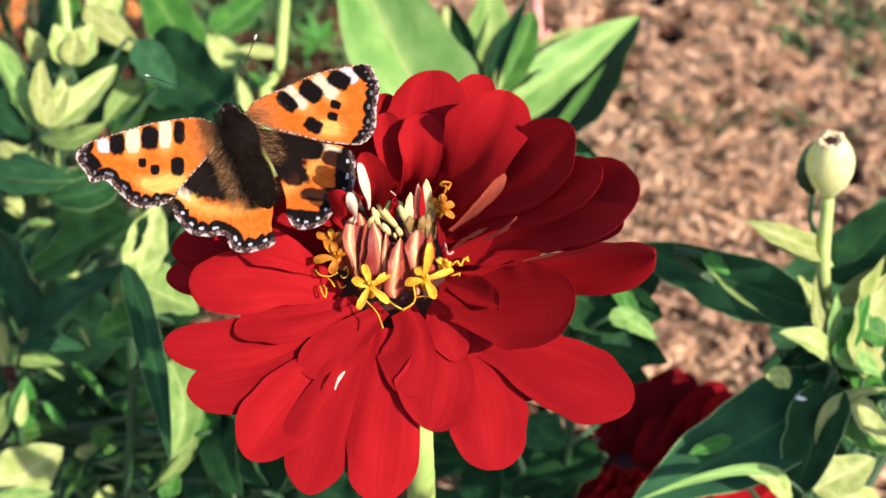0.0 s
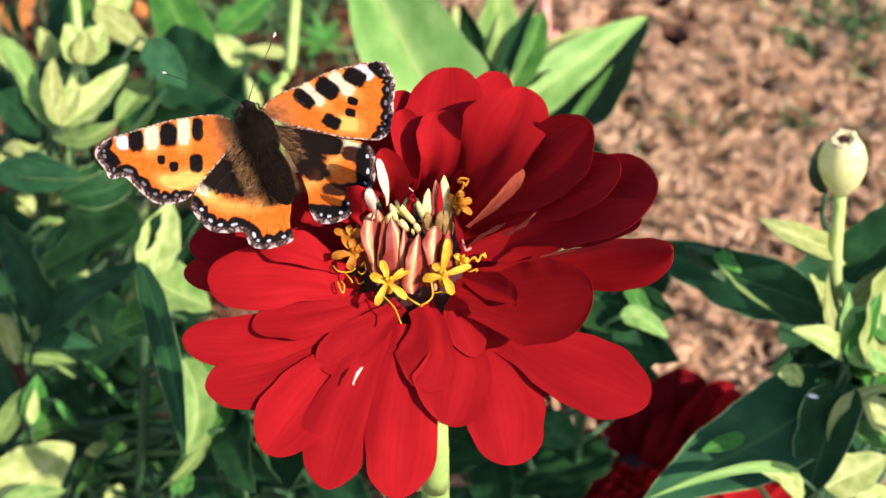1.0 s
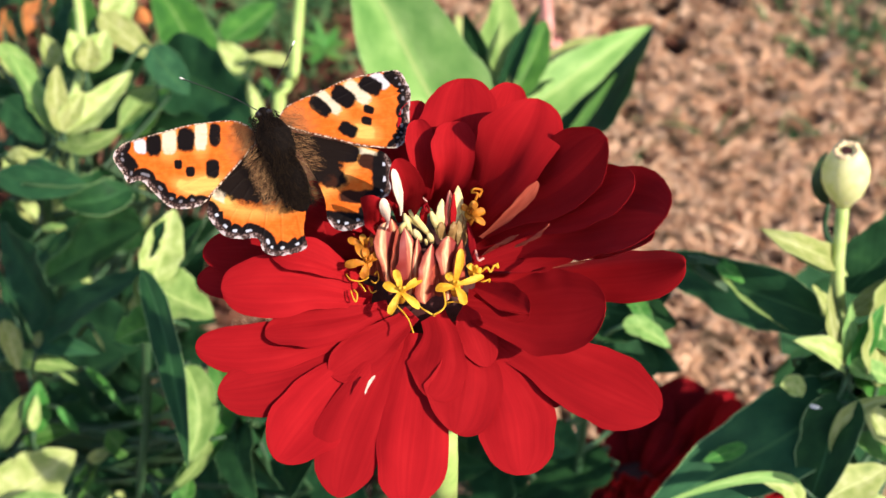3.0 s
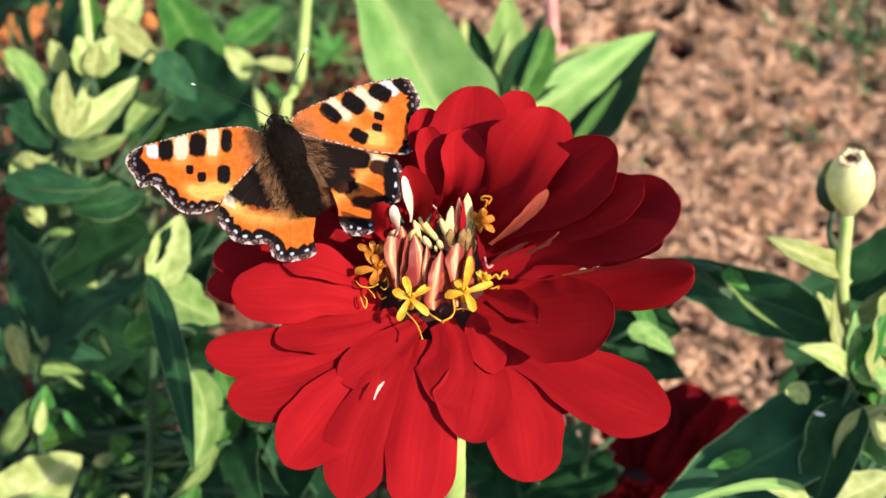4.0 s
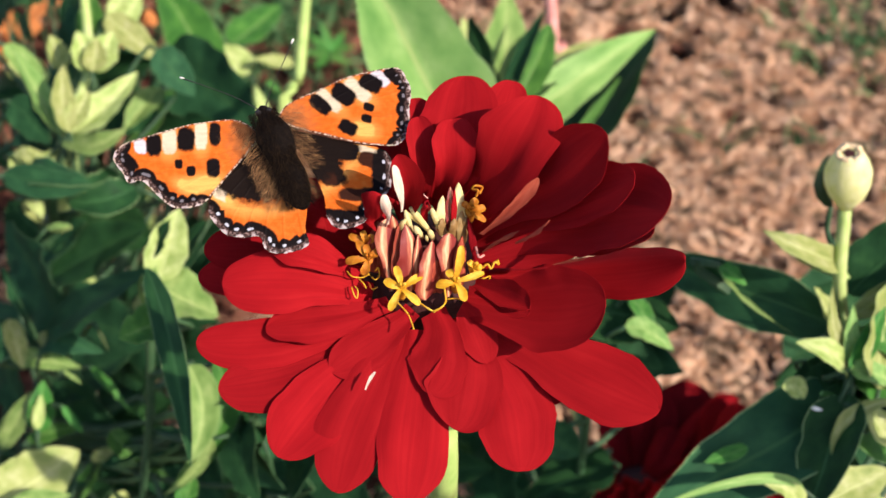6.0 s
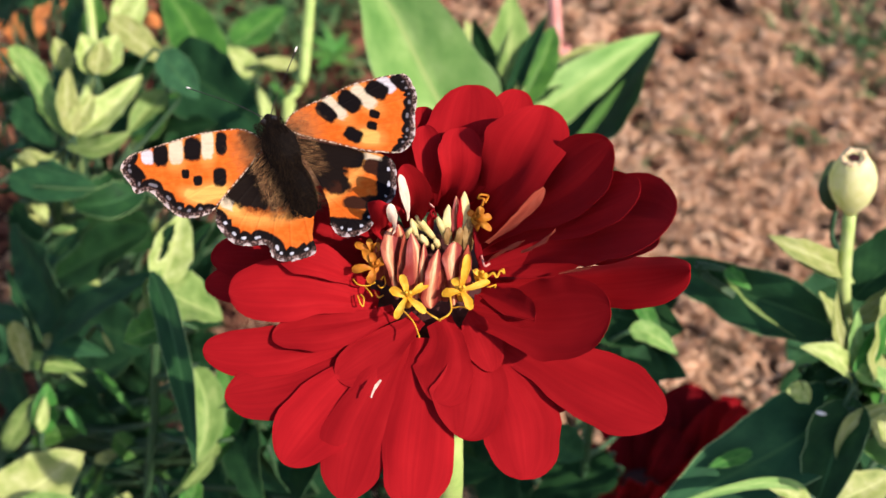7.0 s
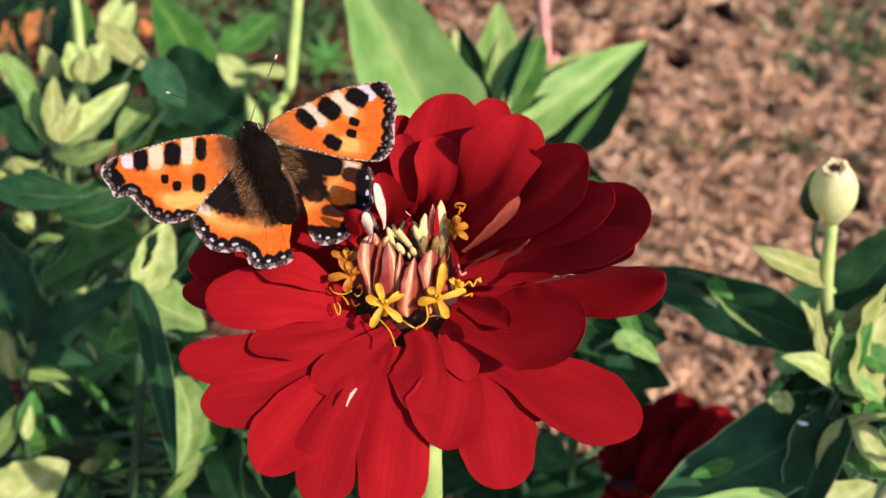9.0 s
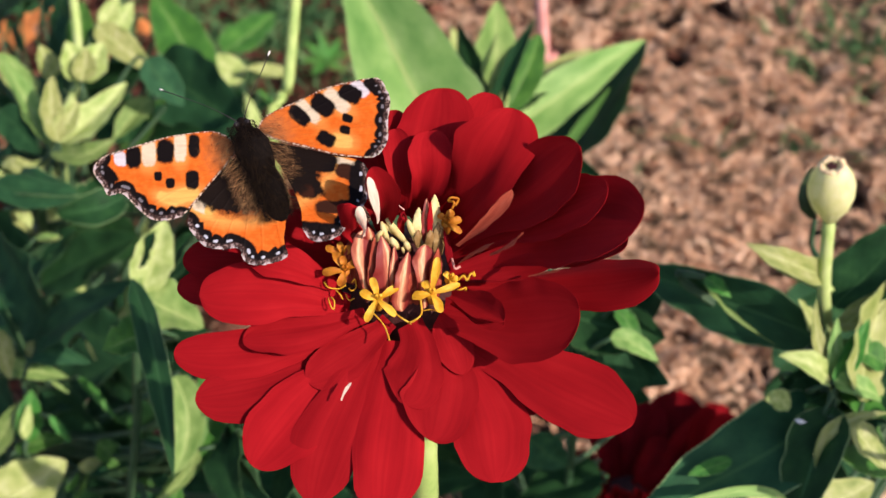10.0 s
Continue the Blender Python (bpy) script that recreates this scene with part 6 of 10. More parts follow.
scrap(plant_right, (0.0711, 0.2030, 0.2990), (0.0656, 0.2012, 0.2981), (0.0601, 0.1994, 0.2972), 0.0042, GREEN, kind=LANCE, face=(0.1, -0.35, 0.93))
leaf(plant_right, (0.0832, 0.1883, 0.2923), (0.0789, 0.1896, 0.2986), (0.0717, 0.1896, 0.3016), 0.0054, SUNLIT_PALE_GREEN, wave=0.15, kind=OVATE, face=(0.35, -0.6, 0.7))
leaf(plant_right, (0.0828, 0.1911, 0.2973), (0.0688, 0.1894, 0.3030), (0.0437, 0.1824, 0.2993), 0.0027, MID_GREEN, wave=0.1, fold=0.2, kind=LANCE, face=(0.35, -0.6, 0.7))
leaf(plant_right, (0.0967, 0.2122, 0.3084), (0.0910, 0.2012, 0.2985), (0.0844, 0.1896, 0.2893), 0.0153, LIT_RIM_GREEN, fold=0.35, roll=-10, wave=0.12, face=(-0.75, -0.55, 0.35))
leaf(plant_right, (0.0927, 0.2001, 0.2971), (0.0960, 0.2067, 0.3065), (0.1094, 0.2080, 0.3112), 0.0047, SUNLIT_PALE_GREEN, wave=0.03, kind=LANCE, face=(0.35, -0.4, 0.85))
leaf(plant_right, (0.1000, 0.2086, 0.3072), (0.1053, 0.2055, 0.3018), (0.1105, 0.2024, 0.2965), 0.0084, SUNLIT_PALE_GREEN, face=(0.35, -0.4, 0.85))
leaf(plant_right, (0.0910, 0.1940, 0.2898), (0.0996, 0.1983, 0.2907), (0.1082, 0.2027, 0.2915), 0.0106, SUNLIT_PALE_GREEN, face=(0.35, -0.4, 0.85))
leaf(plant_right, (0.0988, 0.2138, 0.3026), (0.1066, 0.2104, 0.2958), (0.1143, 0.2071, 0.2890), 0.0157, GREEN, face=(0.1, -0.35, 0.93))
leaf(plant_right, (0.1007, 0.2310, 0.3137), (0.1035, 0.2256, 0.3109), (0.1063, 0.2202, 0.3082), 0.0086, GREEN, face=(0.1, -0.35, 0.93))
leaf(plant_right, (0.0991, 0.2200, 0.3084), (0.1016, 0.2244, 0.3135), (0.1042, 0.2288, 0.3186), 0.0057, GREEN, kind=LANCE, face=(0.1, -0.35, 0.93))
leaf(plant_right, (0.1102, 0.1956, 0.2808), (0.1034, 0.1948, 0.2852), (0.0966, 0.1940, 0.2895), 0.0084, SUNLIT_PALE_GREEN, face=(0.35, -0.4, 0.85))
leaf(plant_right, (0.0931, 0.2354, 0.2972), (0.0998, 0.2278, 0.2922), (0.1065, 0.2202, 0.2872), 0.0195, SHADED_DARK_GREEN, face=(-0.6, -0.35, 0.7))
leaf(plant_right, (0.1001, 0.2168, 0.2983), (0.1078, 0.2177, 0.3041), (0.1154, 0.2185, 0.3099), 0.0157, SHADED_DARK_GREEN, face=(-0.6, -0.35, 0.7))
leaf(plant_right, (0.0902, 0.1942, 0.2870), (0.0880, 0.2000, 0.2909), (0.0857, 0.2057, 0.2948), 0.0062, SHADED_DARK_GREEN, kind=LANCE, face=(-0.6, -0.35, 0.7))
leaf(plant_right, (0.1113, 0.2230, 0.3134), (0.1061, 0.2239, 0.3164), (0.1009, 0.2249, 0.3194), 0.0085, GREEN, face=(0.1, -0.35, 0.93))
part("dead_tip", blade((0.0863, 0.2081, 0.3081), (0.0874, 0.2072, 0.3086), (0.0888, 0.2070, 0.3084), 0.0010, OVATE, nu=5, nv=8), TIP, plant_right, "small papery white leaf tip")
# Leaves added to block the sun from the second bloom
leaf(plant_right, (0.1464, 0.2825, 0.2209), (0.1179, 0.2760, 0.2189), (0.0894, 0.2695, 0.2089), 0.0400, SHADED_DARK_GREEN, face=(0.3, -0.5, 0.8))
leaf(plant_right, (0.1548, 0.2905, 0.2366), (0.1303, 0.2890, 0.2396), (0.1058, 0.2875, 0.2346), 0.0340, SHADED_DARK_GREEN, face=(0.3, -0.5, 0.8))
# Unseen shoot added to cast shade on the plant with the bud
shade_plant = root("zinnia_plant", (0.1628, 0.1836, 0.0000), "unseen leafy zinnia shoot added to shade the budding one", "plant", "leafy plants")
stalk(shade_plant, [(0.1628, 0.1836, 0.0000), (0.1608, 0.1796, 0.2000), (0.1568, 0.1756, 0.3493)], [0.0024, 0.0022, 0.0016], SHADED_DARK_STEM, n=18)
leaf(shade_plant, (0.1518, 0.1713, 0.3514), (0.1416, 0.1670, 0.3519), (0.1314, 0.1627, 0.3443), 0.0220, SHADED_DARK_GREEN, face=(0.3, -0.5, 0.8))
leaf(shade_plant, (0.1378, 0.1654, 0.3432), (0.1269, 0.1618, 0.3452), (0.1161, 0.1581, 0.3391), 0.0200, SHADED_DARK_GREEN, face=(0.3, -0.5, 0.8))
leaf(shade_plant, (0.1411, 0.1745, 0.3435), (0.1372, 0.1647, 0.3420), (0.1332, 0.1548, 0.3325), 0.0170, SHADED_DARK_GREEN, face=(0.3, -0.5, 0.8))
leaf(shade_plant, (0.1383, 0.1627, 0.3528), (0.1301, 0.1591, 0.3557), (0.1219, 0.1555, 0.3505), 0.0140, SHADED_DARK_GREEN, face=(0.3, -0.5, 0.8))
plant_between = root("zinnia_plant", (0.0348, 0.2622, 0.0000), "shaded zinnia leaves with a pale torn tip", "plant", "leafy plants")
stalk(plant_between, [(0.0348, 0.2622, 0.0000), (0.0404, 0.2621, 0.2357), (0.0364, 0.2547, 0.2735), (0.0341, 0.2522, 0.2938)], [0.0013, 0.0013, 0.0013], SHADED_DARK_STEM, n=22)
leaf(plant_between, (0.0325, 0.2563, 0.2987), (0.0467, 0.2522, 0.2982), (0.0608, 0.2481, 0.2976), 0.0188, SHADED_DARK_GREEN, face=(-0.6, -0.35, 0.7))
leaf(plant_between, (0.0451, 0.2447, 0.3004), (0.0519, 0.2437, 0.2993), (0.0586, 0.2402, 0.2950), 0.0071, MID_GREEN, kind=LANCE, wave=0.08, face=(0.35, -0.4, 0.85))
leaf(plant_between, (0.0467, 0.2519, 0.3043), (0.0503, 0.2485, 0.3019), (0.0535, 0.2434, 0.2974), 0.0056, GREEN, wave=0.1, face=(0.1, -0.35, 0.93))
leaf(plant_between, (0.0357, 0.2522, 0.2938), (0.0398, 0.2542, 0.2947), (0.0439, 0.2562, 0.2955), 0.0079, GREEN, kind=LANCE, face=(0.1, -0.35, 0.93))
leaf(plant_between, (0.0346, 0.2517, 0.2855), (0.0467, 0.2500, 0.2827), (0.0588, 0.2483, 0.2799), 0.0177, SHADED_DARK_GREEN, face=(-0.6, -0.35, 0.7))
leaf(plant_between, (0.0282, 0.2528, 0.2867), (0.0322, 0.2525, 0.2864), (0.0362, 0.2522, 0.2861), 0.0026, DRY_PETAL, kind=LANCE, face=(0.1, -0.35, 0.93))
leaf(plant_between, (0.0241, 0.2441, 0.2608), (0.0301, 0.2433, 0.2555), (0.0362, 0.2425, 0.2502), 0.0133, SHADED_DARK_GREEN, face=(-0.6, -0.35, 0.7))
leaf(plant_between, (0.0290, 0.2610, 0.2810), (0.0445, 0.2679, 0.2904), (0.0601, 0.2747, 0.2997), 0.0181, SHADED_DARK_GREEN, face=(-0.6, -0.35, 0.7))
leaf(plant_between, (0.0346, 0.2826, 0.3223), (0.0421, 0.2834, 0.3198), (0.0497, 0.2842, 0.3172), 0.0113, SHADED_DARK_GREEN, face=(-0.6, -0.35, 0.7))
# Two sun-facing leaves, added to shade the second bloom
leaf(plant_right, (0.1589, 0.3506, 0.2291), (0.1394, 0.3372, 0.2209), (0.1203, 0.3238, 0.2127), 0.0419, SHADED_DARK_GREEN, face=(0.7, 0.1, 0.7))
leaf(plant_right, (0.1761, 0.3552, 0.2377), (0.1607, 0.3469, 0.2309), (0.1453, 0.3387, 0.2243), 0.0357, SHADED_DARK_GREEN, face=(0.7, 0.1, 0.7))
weed = root("weed", (-0.0951, 0.8240, 0.0000), "small wild plant with narrow grey-green leaves in the lawn", "plant", "leafy plants")
stalk(weed, [(-0.0951, 0.8240, 0.0000), (-0.1005, 0.8462, 0.0139), (-0.0933, 0.8140, 0.0532)], [0.0015, 0.0013], SHADED_DARK_STEM, n=22)
leaf(weed, (-0.0933, 0.8140, 0.0532), (-0.1026, 0.8160, 0.0593), (-0.1119, 0.8180, 0.0654), 0.0068, GREEN, kind=LANCE, face=(0.1, -0.35, 0.93))
leaf(weed, (-0.0933, 0.8140, 0.0532), (-0.0839, 0.8175, 0.0537), (-0.0745, 0.8209, 0.0541), 0.0068, GREEN, kind=LANCE, face=(0.1, -0.35, 0.93))
leaf(weed, (-0.0945, 0.8126, 0.0516), (-0.1042, 0.8104, 0.0529), (-0.1140, 0.8082, 0.0542), 0.0076, GREEN, kind=LANCE, face=(0.1, -0.35, 0.93))
leaf(weed, (-0.0933, 0.8134, 0.0526), (-0.0881, 0.8204, 0.0588), (-0.0829, 0.8273, 0.0650), 0.0068, GREEN, kind=LANCE, face=(0.1, -0.35, 0.93))
leaf(weed, (-0.0945, 0.8118, 0.0506), (-0.0866, 0.8116, 0.0473), (-0.0787, 0.8115, 0.0440), 0.0077, GREEN, kind=LANCE, face=(0.1, -0.35, 0.93))
leaf(weed, (-0.0954, 0.8112, 0.0500), (-0.1006, 0.8074, 0.0474), (-0.1057, 0.8035, 0.0449), 0.0068, GREEN, kind=LANCE, face=(0.1, -0.35, 0.93))
leaf(weed, (-0.0933, 0.8140, 0.0532), (-0.0974, 0.8202, 0.0623), (-0.1016, 0.8263, 0.0713), 0.0060, GREEN, kind=LANCE, face=(0.1, -0.35, 0.93))
# ---- second bloom, its shade put into the petal colour ----
second = root("zinnia", (0.0702, 0.3135, 0.0000), "red zinnia bloom low in the shade of leaves, shade tinted into its petals", "flower", "zinnias")
stalk(second, [(0.0702, 0.3135, 0.0000), (0.0746, 0.3155, 0.1281), (0.0720, 0.3084, 0.1476)], [0.002, 0.002, 0.002], SHADED_DARK_STEM, n=14)
part("receptacle", lathe((0.0702, 0.3074, 0.1535), (0.0000, -0.4983, 0.8670), [(-0.004, 0.002), (0.000, 0.006), (0.004, 0.0095), (0.008, 0.010), (0.012, 0.006), (0.0135, 0.001)], 20, 0.04, 9), DISK, second)
petal(second, (0.0709, 0.3109, 0.1615), (0.0753, 0.3231, 0.1727), (0.0797, 0.3386, 0.1789), 0.0185, SHADED_DEEP_RED, cup=0.3)
petal(second, (0.0753, 0.3102, 0.1607), (0.0855, 0.3248, 0.1724), (0.0957, 0.3427, 0.1792), 0.0203, SHADED_DEEP_RED, cup=0.3)
petal(second, (0.0788, 0.3055, 0.1629), (0.0950, 0.3174, 0.1737), (0.1112, 0.3325, 0.1795), 0.0200, SHADED_DEEP_RED, cup=0.5)
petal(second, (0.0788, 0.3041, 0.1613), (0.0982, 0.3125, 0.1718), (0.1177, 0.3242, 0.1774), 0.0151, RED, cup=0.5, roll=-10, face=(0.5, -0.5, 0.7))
petal(second, (0.0666, 0.3095, 0.1599), (0.0657, 0.3211, 0.1688), (0.0649, 0.3359, 0.1727), 0.0185, SHADED_DEEP_RED, cup=0.3)
petal(second, (0.0616, 0.3048, 0.1621), (0.0545, 0.3107, 0.1657), (0.0475, 0.3198, 0.1644), 0.0174, SHADED_DEEP_RED, cup=0.2)
petal(second, (0.0598, 0.2995, 0.1636), (0.0494, 0.2978, 0.1620), (0.0390, 0.2993, 0.1555), 0.0171, SHADED_DEEP_RED)
petal(second, (0.0634, 0.2943, 0.1651), (0.0579, 0.2860, 0.1636), (0.0523, 0.2810, 0.1571), 0.0168, SHADED_DEEP_RED)
petal(second, (0.0705, 0.2917, 0.1651), (0.0699, 0.2815, 0.1637), (0.0692, 0.2746, 0.1572), 0.0166, SHADED_DEEP_RED)
petal(second, (0.0771, 0.2936, 0.1643), (0.0826, 0.2844, 0.1640), (0.0882, 0.2785, 0.1587), 0.0167, SHADED_DEEP_RED)
petal(second, (0.0801, 0.2989, 0.1628), (0.0978, 0.2935, 0.1632), (0.1155, 0.2915, 0.1586), 0.0178, SHADED_DEEP_RED)
petal(second, (0.0806, 0.3022, 0.1620), (0.1034, 0.3012, 0.1637), (0.1261, 0.3035, 0.1605), 0.0180, SHADED_DEEP_RED)
petal(second, (0.0824, 0.3054, 0.1597), (0.0946, 0.3103, 0.1637), (0.1068, 0.3184, 0.1627), 0.0174, SHADED_DEEP_RED)
petal(second, (0.0723, 0.3055, 0.1629), (0.0792, 0.3122, 0.1714), (0.0861, 0.3221, 0.1749), 0.0130, SHADED_DEEP_RED, cup=0.4)
petal(second, (0.0571, 0.2976, 0.1659), (0.0563, 0.2980, 0.1704), (0.0554, 0.2974, 0.1766), 0.0071, RED, cup=0.5)
petal(second, (0.0624, 0.2956, 0.1635), (0.0615, 0.2960, 0.1680), (0.0606, 0.2954, 0.1742), 0.0063, RED, cup=0.5)
petal(second, (0.0677, 0.2967, 0.1648), (0.0668, 0.2971, 0.1693), (0.0658, 0.2964, 0.1754), 0.0067, RED, cup=0.5)
petal(second, (0.0666, 0.2928, 0.1603), (0.0657, 0.2933, 0.1648), (0.0648, 0.2927, 0.1710), 0.0071, RED, cup=0.5)
petal(second, (0.0741, 0.2939, 0.1616), (0.0731, 0.2944, 0.1661), (0.0721, 0.2938, 0.1722), 0.0063, RED, cup=0.5)
petal(second, (0.0592, 0.2931, 0.1606), (0.0584, 0.2936, 0.1651), (0.0575, 0.2930, 0.1713), 0.0063, RED, cup=0.5)
petal(second, (0.0762, 0.2962, 0.1643), (0.0752, 0.2967, 0.1688), (0.0742, 0.2960, 0.1750), 0.0059, RED, cup=0.5)
petal(second, (0.0645, 0.2976, 0.1659), (0.0636, 0.2980, 0.1704), (0.0627, 0.2974, 0.1766), 0.0055, RED, cup=0.5)
petal(second, (0.0709, 0.2956, 0.1635), (0.0699, 0.2960, 0.1680), (0.0690, 0.2954, 0.1742), 0.0063, RED, cup=0.5)
petal(second, (0.0702, 0.2922, 0.1594), (0.0693, 0.2926, 0.1640), (0.0683, 0.2920, 0.1702), 0.0071, RED, cup=0.5)
petal(second, (0.0635, 0.2915, 0.1586), (0.0626, 0.2920, 0.1632), (0.0617, 0.2914, 0.1694), 0.0067, RED, cup=0.5)
petal(second, (0.0741, 0.2908, 0.1578), (0.0731, 0.2913, 0.1624), (0.0721, 0.2907, 0.1686), 0.0063, RED, cup=0.5)
petal(second, (0.0673, 0.2945, 0.1622), (0.0664, 0.2949, 0.1667), (0.0654, 0.2943, 0.1729), 0.0055, RED, cup=0.5)
petal(second, (0.0724, 0.2972, 0.1654), (0.0714, 0.2976, 0.1699), (0.0704, 0.2970, 0.1761), 0.0050, RED, cup=0.5)
petal(second, (0.0904, 0.3024, 0.1779), (0.0991, 0.3076, 0.1889), (0.1059, 0.3147, 0.1971), 0.0138, RED, cup=0.35, face=(0.5, -0.5, 0.7))
petal(second, (0.0876, 0.3038, 0.1764), (0.0937, 0.3101, 0.1883), (0.0982, 0.3186, 0.1972), 0.0105, RED, cup=0.3, face=(0.4, -0.5, 0.7))
third = root("zinnia", (0.0992, 0.2688, 0.0000), "red zinnia bloom half hidden under a broad leaf", "flower", "zinnias")
stalk(third, [(0.0992, 0.2688, 0.0000), (0.1063, 0.2707, 0.1525), (0.1016, 0.2637, 0.1753)], [0.002, 0.002, 0.002], SHADED_DARK_STEM, n=12)
petal(third, (0.0992, 0.2613, 0.1880), (0.0988, 0.2653, 0.1973), (0.0983, 0.2727, 0.2015), 0.0154, RED, cup=0.2)
petal(third, (0.1012, 0.2613, 0.1880), (0.1069, 0.2646, 0.1964), (0.1127, 0.2712, 0.1998), 0.0154, RED, cup=0.2)
petal(third, (0.0964, 0.2607, 0.1872), (0.0901, 0.2630, 0.1945), (0.0839, 0.2687, 0.1968), 0.0154, RED, cup=0.2)
petal(third, (0.1031, 0.2600, 0.1865), (0.1118, 0.2621, 0.1934), (0.1204, 0.2675, 0.1953), 0.0154, RED, cup=0.2)
orange_bloom = root("zinnia", (-0.2240, 0.5508, 0.0000), "orange zinnia bloom half hidden in foliage", "flower", "zinnias")
stalk(orange_bloom, [(-0.2240, 0.5508, 0.0000), (-0.2312, 0.5489, 0.1884), (-0.2276, 0.5477, 0.2026)], [0.003, 0.0026, 0.0024], STEM, n=12)
petal(orange_bloom, (-0.2260, 0.5427, 0.2122), (-0.2186, 0.5450, 0.2195), (-0.2112, 0.5507, 0.2217), 0.0114, ORANGE_PETAL, cup=0.1)
petal(orange_bloom, (-0.2226, 0.5445, 0.2143), (-0.2269, 0.5474, 0.2223), (-0.2311, 0.5536, 0.2252), 0.0142, ORANGE_PETAL, cup=0.1)
petal(orange_bloom, (-0.2204, 0.5588, 0.2159), (-0.2171, 0.5708, 0.2191), (-0.2137, 0.5861, 0.2173), 0.0147, ORANGE_PETAL, cup=0.1)
petal(orange_bloom, (-0.2254, 0.5408, 0.2100), (-0.2311, 0.5365, 0.2092), (-0.2368, 0.5354, 0.2035), 0.0142, ORANGE_PETAL, cup=0.1)
orange_bloom_small = root("zinnia", (-0.1810, 0.5799, 0.0000), "small orange bloom behind leaves", "flower", "zinnias")
stalk(orange_bloom_small, [(-0.1810, 0.5799, 0.0000), (-0.1838, 0.5746, 0.1724), (-0.1810, 0.5709, 0.1836)], [0.003, 0.0026, 0.0024], STEM, n=12)
petal(orange_bloom_small, (-0.1660, 0.5234, 0.2203), (-0.1610, 0.5228, 0.2226), (-0.1561, 0.5244, 0.2216), 0.0082, ORANGE_PETAL)
petal(orange_bloom_small, (-0.1618, 0.5237, 0.2207), (-0.1642, 0.5241, 0.2241), (-0.1665, 0.5266, 0.2241), 0.0066, ORANGE_PETAL)
petal(orange_bloom_small, (-0.1596, 0.5507, 0.2217), (-0.1562, 0.5509, 0.2249), (-0.1528, 0.5532, 0.2248), 0.0097, ORANGE_PETAL)
# Dark filler leaves, coloured for the shade inside the foliage
leaf(plant_low_left, (-0.2185, 0.4168, 0.1472), (-0.2051, 0.4058, 0.1561), (-0.1860, 0.3966, 0.1623), 0.0097, SHADED_DARK_GREEN, roll=-10.0, kind=LANCE, face=(-0.9, -0.3, 0.45))
leaf(plant_low_left, (-0.1558, 0.3180, 0.1915), (-0.1485, 0.3133, 0.2063), (-0.1339, 0.3111, 0.2175), 0.0097, SHADED_DARK_GREEN, roll=0.0, kind=LANCE, face=(-0.9, -0.3, 0.45))
leaf(plant_low_left, (-0.1447, 0.3583, 0.0679), (-0.1575, 0.3494, 0.0678), (-0.1630, 0.3430, 0.0640), 0.0151, SHADED_DARK_GREEN, roll=-11.0, face=(-0.9, -0.3, 0.45))
leaf(plant_low_left, (-0.1194, 0.3520, 0.1208), (-0.1129, 0.3390, 0.1230), (-0.1025, 0.3273, 0.1233), 0.0116, SHADED_DARK_GREEN, roll=-9.0, kind=LANCE, face=(-0.9, -0.3, 0.45))
leaf(plant_low_left, (-0.1696, 0.4328, 0.1466), (-0.1730, 0.4355, 0.1638), (-0.1706, 0.4401, 0.1781), 0.0165, SHADED_DARK_GREEN, roll=6.0, face=(-0.9, -0.3, 0.45))
leaf(plant_low_left, (-0.1872, 0.4159, 0.1239), (-0.2051, 0.4181, 0.1347), (-0.2155, 0.4228, 0.1418), 0.0188, SHADED_DARK_GREEN, roll=16.0, face=(-0.9, -0.3, 0.45))
leaf(plant_low_left, (-0.1391, 0.3597, 0.0847), (-0.1522, 0.3548, 0.0864), (-0.1619, 0.3510, 0.0864), 0.0146, SHADED_DARK_GREEN, roll=-18.0, face=(-0.9, -0.3, 0.45))
leaf(plant_low_left, (-0.2085, 0.4074, 0.0948), (-0.2158, 0.3952, 0.0899), (-0.2211, 0.3837, 0.0839), 0.0200, SHADED_DARK_GREEN, roll=8.0, face=(-0.9, -0.3, 0.45))
leaf(plant_low_left, (-0.1374, 0.4025, 0.1256), (-0.1556, 0.3985, 0.1246), (-0.1723, 0.3950, 0.1229), 0.0200, SHADED_DARK_GREEN, roll=-17.0, face=(-0.9, -0.3, 0.45))
leaf(plant_low_left, (-0.1206, 0.3704, 0.1765), (-0.1033, 0.3583, 0.1838), (-0.0843, 0.3468, 0.1903), 0.0179, SHADED_DARK_GREEN, roll=20.0, face=(-0.9, -0.3, 0.45))
leaf(plant_low_left, (-0.1196, 0.3851, 0.1959), (-0.1323, 0.3758, 0.1933), (-0.1405, 0.3680, 0.1885), 0.0157, SHADED_DARK_GREEN, roll=1.0, face=(-0.9, -0.3, 0.45))
leaf(plant_low_left, (-0.1067, 0.3596, 0.2067), (-0.0997, 0.3581, 0.2204), (-0.0923, 0.3568, 0.2339), 0.0137, SHADED_DARK_GREEN, roll=21.0, face=(-0.9, -0.3, 0.45))
leaf(plant_low_left, (-0.1323, 0.4136, 0.1962), (-0.1474, 0.4081, 0.1943), (-0.1618, 0.4028, 0.1920), 0.0187, SHADED_DARK_GREEN, roll=-23.0, face=(-0.9, -0.3, 0.45))
leaf(plant_low_left, (-0.1338, 0.3170, 0.1702), (-0.1443, 0.3161, 0.1806), (-0.1477, 0.3176, 0.1874), 0.0112, SHADED_DARK_GREEN, roll=24.0, face=(-0.9, -0.3, 0.45))
